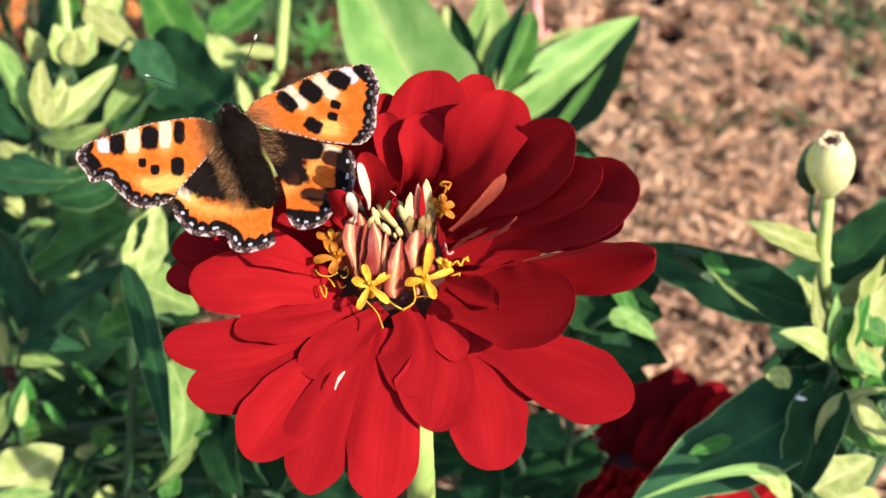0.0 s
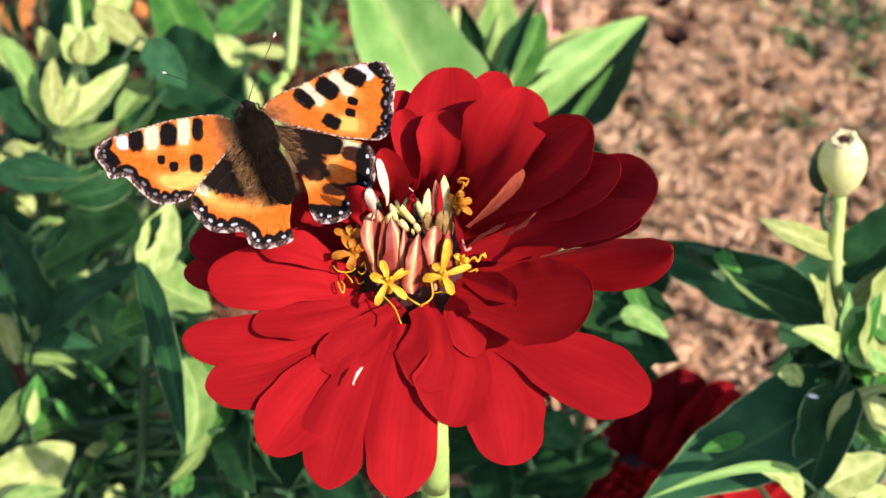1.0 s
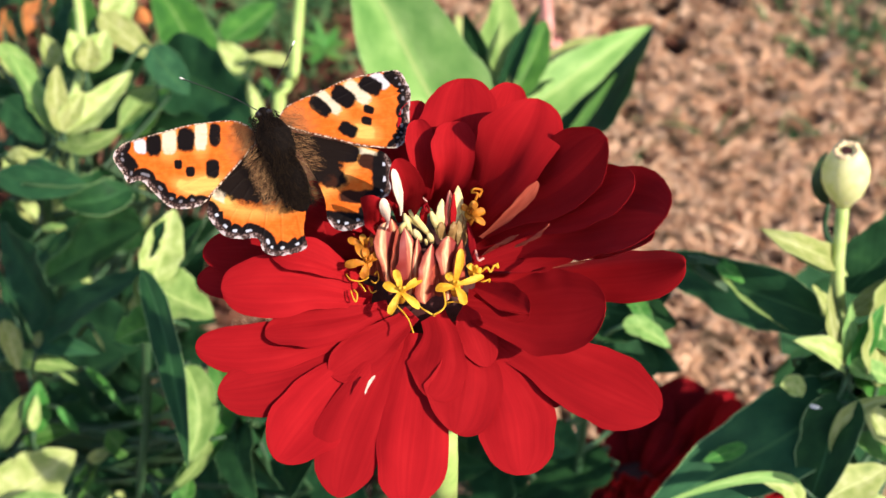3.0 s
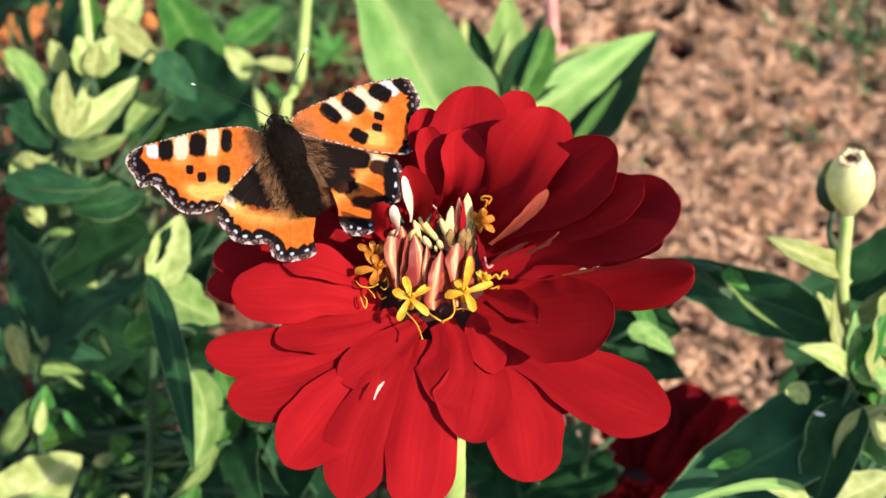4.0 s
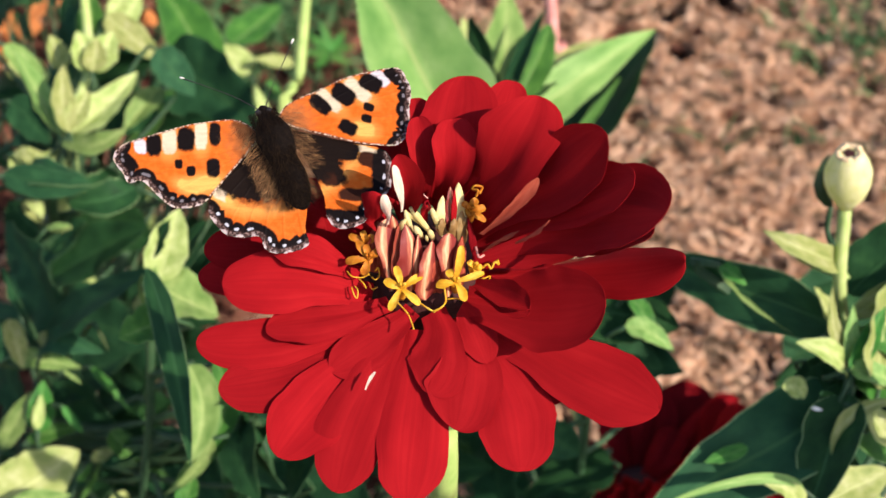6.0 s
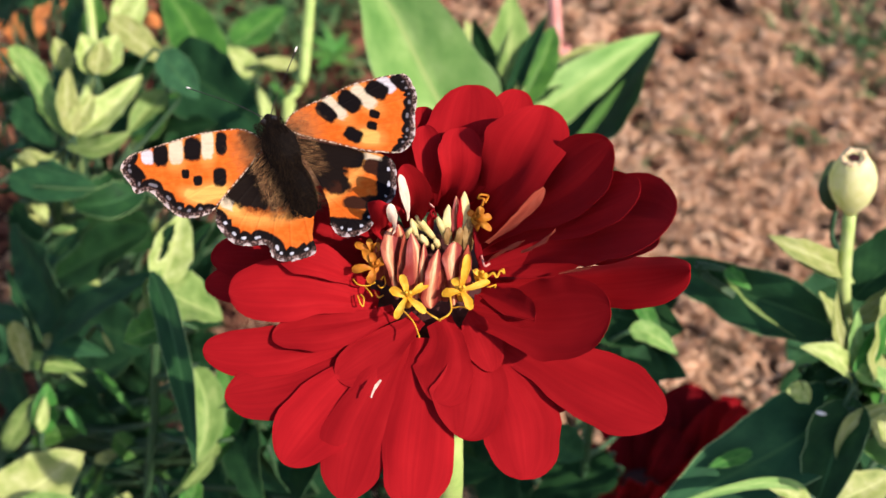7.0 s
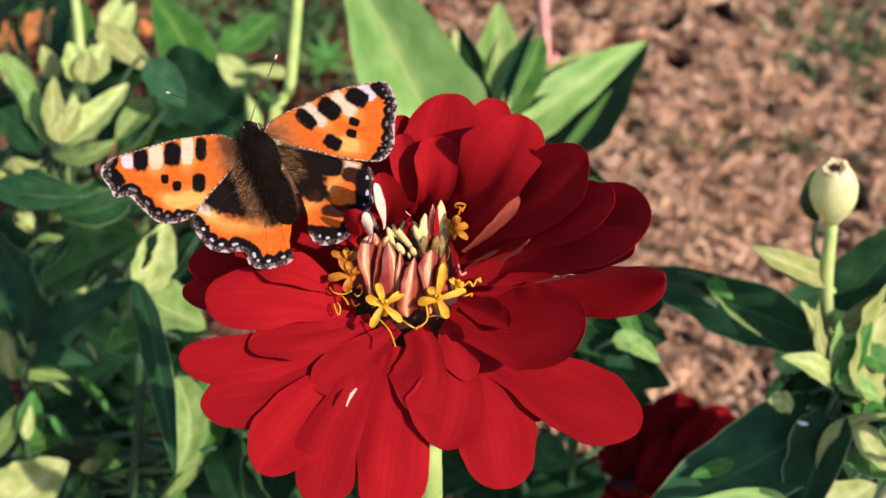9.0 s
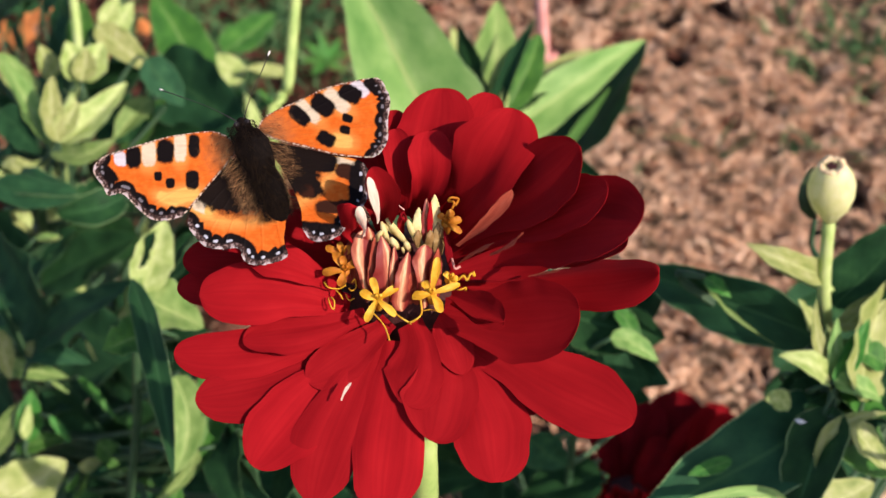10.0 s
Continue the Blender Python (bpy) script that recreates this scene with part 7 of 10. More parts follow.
leaf(plant_low_left, (-0.1586, 0.4231, 0.1059), (-0.1596, 0.4218, 0.1185), (-0.1566, 0.4220, 0.1289), 0.0105, SHADED_DARK_GREEN, roll=4.0, kind=LANCE, face=(-0.9, -0.3, 0.45))
leaf(plant_low_left, (-0.1555, 0.3593, 0.1874), (-0.1537, 0.3600, 0.2054), (-0.1453, 0.3629, 0.2201), 0.0146, SHADED_DARK_GREEN, roll=13.0, face=(-0.9, -0.3, 0.45))
leaf(plant_low_left, (-0.1292, 0.3756, 0.1953), (-0.1310, 0.3607, 0.1892), (-0.1316, 0.3462, 0.1825), 0.0219, SHADED_DARK_GREEN, roll=6.0, face=(-0.9, -0.3, 0.45))
leaf(plant_low_left, (-0.1733, 0.3395, 0.2058), (-0.1854, 0.3365, 0.2100), (-0.1949, 0.3344, 0.2127), 0.0106, SHADED_DARK_GREEN, roll=-16.0, kind=LANCE, face=(-0.9, -0.3, 0.45))
leaf(plant_low_left, (-0.1445, 0.3916, 0.1662), (-0.1491, 0.3819, 0.1653), (-0.1517, 0.3728, 0.1636), 0.0090, SHADED_DARK_GREEN, roll=-12.0, kind=LANCE, face=(-0.9, -0.3, 0.45))
leaf(plant_low_left, (-0.2032, 0.3484, 0.1216), (-0.2044, 0.3340, 0.1175), (-0.2027, 0.3205, 0.1120), 0.0167, SHADED_DARK_GREEN, roll=-15.0, face=(-0.9, -0.3, 0.45))
leaf(plant_low_left, (-0.1327, 0.3635, 0.1971), (-0.1199, 0.3594, 0.2119), (-0.1047, 0.3561, 0.2256), 0.0165, SHADED_DARK_GREEN, roll=20.0, face=(-0.9, -0.3, 0.45))
leaf(plant_low_left, (-0.1785, 0.4604, 0.1392), (-0.1695, 0.4600, 0.1551), (-0.1602, 0.4597, 0.1707), 0.0143, SHADED_DARK_GREEN, roll=24.0, face=(-0.9, -0.3, 0.45))
leaf(plant_low_left, (-0.1584, 0.3162, 0.1273), (-0.1564, 0.3185, 0.1485), (-0.1462, 0.3236, 0.1655), 0.0210, SHADED_DARK_GREEN, roll=-10.0, face=(-0.9, -0.3, 0.45))
leaf(plant_low_left, (-0.1513, 0.2965, 0.1511), (-0.1325, 0.2908, 0.1667), (-0.1118, 0.2857, 0.1813), 0.0140, SHADED_DARK_GREEN, roll=8.0, face=(-0.9, -0.3, 0.45))
leaf(plant_low_left, (-0.1393, 0.3277, 0.1936), (-0.1315, 0.3279, 0.2135), (-0.1180, 0.3301, 0.2305), 0.0199, SHADED_DARK_GREEN, roll=-5.0, face=(-0.9, -0.3, 0.45))
leaf(plant_low_left, (-0.1669, 0.3570, 0.1477), (-0.1530, 0.3413, 0.1477), (-0.1389, 0.3257, 0.1476), 0.0171, SHADED_DARK_GREEN, roll=-20.0, face=(-0.9, -0.3, 0.45))
leaf(plant_low_left, (-0.1744, 0.4294, 0.1665), (-0.1650, 0.4177, 0.1731), (-0.1496, 0.4081, 0.1767), 0.0082, SHADED_DARK_GREEN, roll=15.0, kind=LANCE, face=(-0.9, -0.3, 0.45))
leaf(plant_low_left, (-0.1140, 0.3183, 0.1524), (-0.1297, 0.3165, 0.1557), (-0.1430, 0.3154, 0.1579), 0.0141, SHADED_DARK_GREEN, roll=-7.0, face=(-0.9, -0.3, 0.45))
leaf(plant_low_left, (-0.2144, 0.3753, 0.0954), (-0.1999, 0.3660, 0.1060), (-0.1811, 0.3582, 0.1145), 0.0110, SHADED_DARK_GREEN, roll=15.0, kind=LANCE, face=(-0.9, -0.3, 0.45))
leaf(plant_low_left, (-0.1685, 0.4052, 0.1627), (-0.1511, 0.4023, 0.1798), (-0.1334, 0.3995, 0.1967), 0.0158, SHADED_DARK_GREEN, roll=1.0, face=(-0.9, -0.3, 0.45))
leaf(plant_low_left, (-0.1218, 0.3494, 0.1478), (-0.1279, 0.3384, 0.1490), (-0.1258, 0.3301, 0.1461), 0.0121, SHADED_DARK_GREEN, roll=21.0, face=(-0.9, -0.3, 0.45))
leaf(plant_low_left, (-0.1316, 0.4597, 0.1596), (-0.1135, 0.4447, 0.1674), (-0.0888, 0.4319, 0.1719), 0.0213, SHADED_DARK_GREEN, roll=20.0, face=(-0.9, -0.3, 0.45))
leaf(plant_low_left, (-0.1341, 0.3950, 0.0754), (-0.1155, 0.3844, 0.0842), (-0.0965, 0.3739, 0.0929), 0.0186, SHADED_DARK_GREEN, roll=19.0, face=(-0.9, -0.3, 0.45))
leaf(plant_low_left, (-0.1485, 0.3349, 0.1737), (-0.1682, 0.3278, 0.1729), (-0.1800, 0.3234, 0.1682), 0.0218, SHADED_DARK_GREEN, roll=8.0, face=(-0.9, -0.3, 0.45))
leaf(plant_low_left, (-0.1709, 0.3299, 0.2012), (-0.1637, 0.3145, 0.2019), (-0.1510, 0.3010, 0.1998), 0.0161, SHADED_DARK_GREEN, roll=-11.0, face=(-0.9, -0.3, 0.45))
leaf(plant_low_left, (-0.1247, 0.3583, 0.1150), (-0.1269, 0.3601, 0.1280), (-0.1287, 0.3620, 0.1408), 0.0137, SHADED_DARK_GREEN, roll=10.0, face=(-0.9, -0.3, 0.45))
leaf(plant_low_left, (-0.2254, 0.4221, 0.1313), (-0.2444, 0.4145, 0.1300), (-0.2559, 0.4094, 0.1250), 0.0170, SHADED_DARK_GREEN, roll=-10.0, face=(-0.9, -0.3, 0.45))
leaf(plant_low_left, (-0.1873, 0.4052, 0.1148), (-0.1922, 0.3956, 0.1154), (-0.1931, 0.3873, 0.1140), 0.0103, SHADED_DARK_GREEN, roll=-8.0, kind=LANCE, face=(-0.9, -0.3, 0.45))
leaf(plant_low_left, (-0.1801, 0.3584, 0.1346), (-0.1746, 0.3565, 0.1513), (-0.1625, 0.3568, 0.1647), 0.0120, SHADED_DARK_GREEN, roll=2.0, kind=LANCE, face=(-0.9, -0.3, 0.45))
leaf(plant_low_left, (-0.1014, 0.3418, 0.2202), (-0.1156, 0.3324, 0.2168), (-0.1254, 0.3245, 0.2111), 0.0181, SHADED_DARK_GREEN, roll=13.0, face=(-0.9, -0.3, 0.45))
leaf(plant_low_left, (-0.1899, 0.3895, 0.1074), (-0.1961, 0.3887, 0.1171), (-0.1994, 0.3889, 0.1253), 0.0094, SHADED_DARK_GREEN, roll=-2.0, kind=LANCE, face=(-0.9, -0.3, 0.45))
leaf(plant_low_left, (-0.1660, 0.3053, 0.1898), (-0.1783, 0.3000, 0.1949), (-0.1824, 0.2974, 0.1959), 0.0094, SHADED_DARK_GREEN, roll=23.0, kind=LANCE, face=(-0.9, -0.3, 0.45))
leaf(plant_low_left, (-0.1906, 0.4600, 0.1419), (-0.1781, 0.4512, 0.1547), (-0.1579, 0.4450, 0.1636), 0.0110, SHADED_DARK_GREEN, roll=-19.0, kind=LANCE, face=(-0.9, -0.3, 0.45))
leaf(plant_low_left, (-0.1881, 0.3538, 0.1820), (-0.1856, 0.3411, 0.1833), (-0.1779, 0.3302, 0.1820), 0.0086, SHADED_DARK_GREEN, roll=-17.0, kind=LANCE, face=(-0.9, -0.3, 0.45))
leaf(plant_low_left, (-0.1745, 0.3503, 0.1342), (-0.1783, 0.3498, 0.1489), (-0.1743, 0.3519, 0.1595), 0.0105, SHADED_DARK_GREEN, roll=22.0, kind=LANCE, face=(-0.9, -0.3, 0.45))
leaf(plant_low_left, (-0.1696, 0.3681, 0.0531), (-0.1599, 0.3646, 0.0712), (-0.1419, 0.3638, 0.0851), 0.0126, SHADED_DARK_GREEN, roll=6.0, kind=LANCE, face=(-0.9, -0.3, 0.45))
leaf(plant_low_left, (-0.1460, 0.3259, 0.1925), (-0.1533, 0.3151, 0.1932), (-0.1528, 0.3069, 0.1899), 0.0131, SHADED_DARK_GREEN, roll=25.0, face=(-0.9, -0.3, 0.45))
leaf(plant_low_left, (-0.1349, 0.3548, 0.1602), (-0.1394, 0.3412, 0.1557), (-0.1406, 0.3287, 0.1496), 0.0141, SHADED_DARK_GREEN, roll=19.0, face=(-0.9, -0.3, 0.45))
leaf(plant_low_left, (-0.1778, 0.3453, 0.1266), (-0.1649, 0.3392, 0.1430), (-0.1438, 0.3357, 0.1553), 0.0172, SHADED_DARK_GREEN, roll=1.0, face=(-0.9, -0.3, 0.45))
leaf(plant_low_left, (-0.2115, 0.4505, 0.1197), (-0.2023, 0.4474, 0.1328), (-0.1921, 0.4446, 0.1454), 0.0124, SHADED_DARK_GREEN, roll=-4.0, kind=LANCE, face=(-0.9, -0.3, 0.45))
leaf(plant_low_left, (-0.1505, 0.3648, 0.0545), (-0.1518, 0.3656, 0.0711), (-0.1464, 0.3687, 0.0845), 0.0115, SHADED_DARK_GREEN, roll=-16.0, kind=LANCE, face=(-0.9, -0.3, 0.45))
leaf(plant_low_left, (-0.1753, 0.3878, 0.0500), (-0.1595, 0.3828, 0.0664), (-0.1396, 0.3790, 0.0808), 0.0145, SHADED_DARK_GREEN, roll=13.0, face=(-0.9, -0.3, 0.45))
leaf(plant_low_left, (-0.1338, 0.3785, 0.1487), (-0.1442, 0.3784, 0.1586), (-0.1497, 0.3800, 0.1661), 0.0144, SHADED_DARK_GREEN, roll=20.0, face=(-0.9, -0.3, 0.45))
leaf(plant_low_left, (-0.1650, 0.3905, 0.1110), (-0.1723, 0.3815, 0.1109), (-0.1758, 0.3737, 0.1089), 0.0095, SHADED_DARK_GREEN, roll=9.0, kind=LANCE, face=(-0.9, -0.3, 0.45))
leaf(plant_low_left, (-0.1544, 0.3642, 0.1009), (-0.1500, 0.3487, 0.0976), (-0.1436, 0.3338, 0.0933), 0.0213, SHADED_DARK_GREEN, roll=-15.0, face=(-0.9, -0.3, 0.45))
leaf(plant_left, (-0.2288, 0.5523, 0.1537), (-0.2386, 0.5517, 0.1624), (-0.2449, 0.5523, 0.1693), 0.0143, SHADED_DARK_GREEN, roll=14.0, kind=LANCE, face=(-0.9, -0.3, 0.45))
leaf(plant_left, (-0.2057, 0.5272, 0.1623), (-0.2097, 0.5261, 0.1725), (-0.2111, 0.5259, 0.1815), 0.0088, SHADED_DARK_GREEN, roll=14.0, kind=LANCE, face=(-0.9, -0.3, 0.45))
leaf(plant_left, (-0.2346, 0.5388, 0.1809), (-0.2124, 0.5259, 0.1903), (-0.1871, 0.5141, 0.1982), 0.0156, SHADED_DARK_GREEN, roll=8.0, face=(-0.9, -0.3, 0.45))
leaf(plant_left, (-0.1723, 0.4742, 0.2064), (-0.1747, 0.4601, 0.2013), (-0.1753, 0.4466, 0.1954), 0.0152, SHADED_DARK_GREEN, roll=-8.0, face=(-0.9, -0.3, 0.45))
leaf(plant_left, (-0.1237, 0.4809, 0.2060), (-0.1412, 0.4738, 0.2055), (-0.1517, 0.4691, 0.2014), 0.0140, SHADED_DARK_GREEN, roll=-20.0, face=(-0.9, -0.3, 0.45))
leaf(plant_left, (-0.1499, 0.5325, 0.1888), (-0.1520, 0.5176, 0.1870), (-0.1464, 0.5053, 0.1815), 0.0158, SHADED_DARK_GREEN, roll=12.0, face=(-0.9, -0.3, 0.45))
leaf(plant_left, (-0.1864, 0.4477, 0.2224), (-0.1793, 0.4408, 0.2348), (-0.1643, 0.4366, 0.2434), 0.0116, SHADED_DARK_GREEN, roll=11.0, kind=LANCE, face=(-0.9, -0.3, 0.45))
leaf(plant_left, (-0.1450, 0.5132, 0.2019), (-0.1472, 0.5152, 0.2197), (-0.1424, 0.5195, 0.2340), 0.0206, SHADED_DARK_GREEN, roll=-9.0, face=(-0.9, -0.3, 0.45))
leaf(plant_left, (-0.2336, 0.5036, 0.1821), (-0.2334, 0.4902, 0.1787), (-0.2319, 0.4771, 0.1747), 0.0157, SHADED_DARK_GREEN, roll=24.0, face=(-0.9, -0.3, 0.45))
leaf(plant_left, (-0.1287, 0.4920, 0.1995), (-0.1311, 0.4933, 0.2133), (-0.1310, 0.4955, 0.2259), 0.0160, SHADED_DARK_GREEN, roll=0.0, face=(-0.9, -0.3, 0.45))
leaf(plant_left, (-0.1983, 0.4897, 0.1648), (-0.1896, 0.4866, 0.1788), (-0.1785, 0.4844, 0.1916), 0.0157, SHADED_DARK_GREEN, roll=3.0, face=(-0.9, -0.3, 0.45))
leaf(plant_left, (-0.1564, 0.5066, 0.2010), (-0.1658, 0.5028, 0.2039), (-0.1747, 0.4992, 0.2065), 0.0116, SHADED_DARK_GREEN, roll=-14.0, kind=LANCE, face=(-0.9, -0.3, 0.45))
leaf(plant_left, (-0.1997, 0.4915, 0.1906), (-0.2086, 0.4900, 0.1999), (-0.2121, 0.4903, 0.2064), 0.0135, SHADED_DARK_GREEN, roll=8.0, kind=LANCE, face=(-0.9, -0.3, 0.45))
leaf(plant_left, (-0.2440, 0.5730, 0.1743), (-0.2395, 0.5577, 0.1740), (-0.2291, 0.5443, 0.1707), 0.0112, SHADED_DARK_GREEN, roll=-12.0, kind=LANCE, face=(-0.9, -0.3, 0.45))
leaf(plant_left, (-0.1345, 0.4192, 0.2147), (-0.1304, 0.4180, 0.2293), (-0.1231, 0.4180, 0.2424), 0.0130, SHADED_DARK_GREEN, roll=21.0, face=(-0.9, -0.3, 0.45))
leaf(plant_left, (-0.2359, 0.5528, 0.1702), (-0.2243, 0.5480, 0.1857), (-0.2070, 0.5451, 0.1984), 0.0191, SHADED_DARK_GREEN, roll=-12.0, face=(-0.9, -0.3, 0.45))
leaf(plant_left, (-0.1157, 0.4511, 0.2375), (-0.0968, 0.4394, 0.2488), (-0.0725, 0.4294, 0.2574), 0.0172, SHADED_DARK_GREEN, roll=-3.0, face=(-0.9, -0.3, 0.45))
leaf(plant_left, (-0.1539, 0.4776, 0.1885), (-0.1339, 0.4617, 0.1929), (-0.1118, 0.4465, 0.1962), 0.0203, SHADED_DARK_GREEN, roll=17.0, face=(-0.9, -0.3, 0.45))
leaf(plant_left, (-0.1549, 0.4236, 0.2165), (-0.1484, 0.4091, 0.2180), (-0.1363, 0.3964, 0.2166), 0.0097, SHADED_DARK_GREEN, roll=-21.0, kind=LANCE, face=(-0.9, -0.3, 0.45))
leaf(plant_left, (-0.1375, 0.5273, 0.1527), (-0.1196, 0.5146, 0.1610), (-0.0981, 0.5031, 0.1675), 0.0191, SHADED_DARK_GREEN, roll=-20.0, face=(-0.9, -0.3, 0.45))
leaf(plant_left, (-0.1772, 0.4352, 0.2176), (-0.1773, 0.4211, 0.2136), (-0.1757, 0.4076, 0.2088), 0.0178, SHADED_DARK_GREEN, roll=-5.0, face=(-0.9, -0.3, 0.45))
leaf(plant_left, (-0.1428, 0.5005, 0.2005), (-0.1576, 0.5001, 0.2051), (-0.1714, 0.4999, 0.2091), 0.0162, SHADED_DARK_GREEN, roll=-14.0, face=(-0.9, -0.3, 0.45))
leaf(plant_left, (-0.2028, 0.4973, 0.1560), (-0.2077, 0.4852, 0.1548), (-0.2068, 0.4750, 0.1508), 0.0095, SHADED_DARK_GREEN, roll=-19.0, kind=LANCE, face=(-0.9, -0.3, 0.45))
leaf(plant_left, (-0.1683, 0.4676, 0.1798), (-0.1549, 0.4632, 0.1942), (-0.1397, 0.4593, 0.2076), 0.0127, SHADED_DARK_GREEN, roll=-22.0, kind=LANCE, face=(-0.9, -0.3, 0.45))
leaf(plant_left, (-0.1189, 0.4352, 0.2324), (-0.1182, 0.4223, 0.2308), (-0.1148, 0.4102, 0.2280), 0.0116, SHADED_DARK_GREEN, roll=18.0, kind=LANCE, face=(-0.9, -0.3, 0.45))
leaf(plant_left, (-0.1583, 0.5249, 0.1849), (-0.1426, 0.5141, 0.1922), (-0.1262, 0.5036, 0.1992), 0.0108, SHADED_DARK_GREEN, roll=-17.0, kind=LANCE, face=(-0.9, -0.3, 0.45))
leaf(plant_low_left, (-0.0457, 0.2768, 0.1706), (-0.0330, 0.2663, 0.1804), (-0.0152, 0.2576, 0.1875), 0.0141, SHADED_DARK_GREEN, roll=-19.0, face=(-0.9, -0.3, 0.45))
leaf(plant_low_left, (-0.1113, 0.3397, 0.0881), (-0.1137, 0.3294, 0.0871), (-0.1150, 0.3195, 0.0855), 0.0111, SHADED_DARK_GREEN, roll=2.0, kind=LANCE, face=(-0.9, -0.3, 0.45))
leaf(plant_low_left, (-0.0982, 0.3173, 0.1629), (-0.1132, 0.3186, 0.1726), (-0.1224, 0.3218, 0.1794), 0.0141, SHADED_DARK_GREEN, roll=24.0, face=(-0.9, -0.3, 0.45))
leaf(plant_low_left, (-0.0239, 0.2944, 0.1450), (-0.0192, 0.2933, 0.1614), (-0.0097, 0.2938, 0.1754), 0.0113, SHADED_DARK_GREEN, roll=-20.0, face=(-0.9, -0.3, 0.45))
leaf(plant_low_left, (-0.0592, 0.3150, 0.1674), (-0.0701, 0.3154, 0.1742), (-0.0806, 0.3159, 0.1808), 0.0111, SHADED_DARK_GREEN, roll=7.0, kind=LANCE, face=(-0.9, -0.3, 0.45))
leaf(plant_low_left, (-0.0325, 0.2906, 0.1905), (-0.0201, 0.2815, 0.2003), (-0.0046, 0.2734, 0.2084), 0.0108, SHADED_DARK_GREEN, roll=-11.0, face=(-0.9, -0.3, 0.45))
leaf(plant_low_left, (-0.0209, 0.2720, 0.2077), (-0.0071, 0.2627, 0.2196), (0.0118, 0.2552, 0.2290), 0.0167, SHADED_DARK_GREEN, roll=-5.0, face=(-0.9, -0.3, 0.45))
leaf(plant_low_left, (-0.0484, 0.3493, 0.0981), (-0.0618, 0.3455, 0.1007), (-0.0717, 0.3428, 0.1016), 0.0111, SHADED_DARK_GREEN, roll=21.0, kind=LANCE, face=(-0.9, -0.3, 0.45))
leaf(plant_low_left, (-0.0925, 0.3118, 0.1283), (-0.1047, 0.3040, 0.1296), (-0.1096, 0.2986, 0.1273), 0.0111, SHADED_DARK_GREEN, roll=4.0, kind=LANCE, face=(-0.9, -0.3, 0.45))
leaf(plant_low_left, (-0.0262, 0.3028, 0.1424), (-0.0400, 0.3016, 0.1498), (-0.0474, 0.3024, 0.1541), 0.0110, SHADED_DARK_GREEN, roll=-6.0, kind=LANCE, face=(-0.9, -0.3, 0.45))
leaf(plant_low_left, (-0.0643, 0.3148, 0.1502), (-0.0613, 0.2992, 0.1461), (-0.0564, 0.2842, 0.1412), 0.0178, SHADED_DARK_GREEN, roll=22.0, face=(-0.9, -0.3, 0.45))
leaf(plant_low_left, (-0.0612, 0.3154, 0.1626), (-0.0594, 0.3022, 0.1617), (-0.0546, 0.2900, 0.1591), 0.0123, SHADED_DARK_GREEN, roll=3.0, face=(-0.9, -0.3, 0.45))
leaf(plant_low_left, (-0.0901, 0.2800, 0.1636), (-0.0871, 0.2666, 0.1652), (-0.0779, 0.2553, 0.1637), 0.0120, SHADED_DARK_GREEN, roll=10.0, face=(-0.9, -0.3, 0.45))
leaf(plant_low_left, (-0.0759, 0.2693, 0.2028), (-0.0923, 0.2676, 0.2049), (-0.1077, 0.2662, 0.2065), 0.0159, SHADED_DARK_GREEN, roll=22.0, face=(-0.9, -0.3, 0.45))
leaf(plant_low_left, (-0.1027, 0.3461, 0.1109), (-0.1077, 0.3325, 0.1096), (-0.1044, 0.3216, 0.1042), 0.0154, SHADED_DARK_GREEN, roll=-11.0, face=(-0.9, -0.3, 0.45))
leaf(plant_low_left, (-0.0538, 0.2633, 0.1857), (-0.0680, 0.2690, 0.1998), (-0.0780, 0.2760, 0.2118), 0.0242, SHADED_DARK_GREEN, roll=-7.0, face=(-0.9, -0.3, 0.45))
leaf(plant_low_left, (-0.0325, 0.3098, 0.1709), (-0.0367, 0.2955, 0.1681), (-0.0342, 0.2835, 0.1620), 0.0139, SHADED_DARK_GREEN, roll=-10.0, face=(-0.9, -0.3, 0.45))
leaf(plant_low_left, (-0.0698, 0.3296, 0.1194), (-0.0603, 0.3269, 0.1359), (-0.0466, 0.3256, 0.1503), 0.0137, SHADED_DARK_GREEN, roll=-17.0, face=(-0.9, -0.3, 0.45))
leaf(plant_low_left, (-0.0644, 0.3152, 0.1615), (-0.0665, 0.3007, 0.1562), (-0.0665, 0.2869, 0.1500), 0.0159, SHADED_DARK_GREEN, roll=23.0, face=(-0.9, -0.3, 0.45))
leaf(plant_low_left, (-0.0788, 0.3418, 0.1114), (-0.0748, 0.3270, 0.1106), (-0.0665, 0.3136, 0.1076), 0.0171, SHADED_DARK_GREEN, roll=-21.0, face=(-0.9, -0.3, 0.45))
leaf(plant_low_left, (-0.0700, 0.3478, 0.0999), (-0.0789, 0.3543, 0.1171), (-0.0844, 0.3620, 0.1327), 0.0242, SHADED_DARK_GREEN, roll=-5.0, face=(-0.9, -0.3, 0.45))
leaf(plant_low_left, (-0.0569, 0.2891, 0.1940), (-0.0660, 0.2917, 0.2076), (-0.0701, 0.2960, 0.2187), 0.0166, SHADED_DARK_GREEN, roll=-23.0, face=(-0.9, -0.3, 0.45))
leaf(plant_low_left, (-0.0650, 0.2969, 0.1841), (-0.0770, 0.2923, 0.1843), (-0.0888, 0.2877, 0.1844), 0.0128, SHADED_DARK_GREEN, roll=21.0, face=(-0.9, -0.3, 0.45))
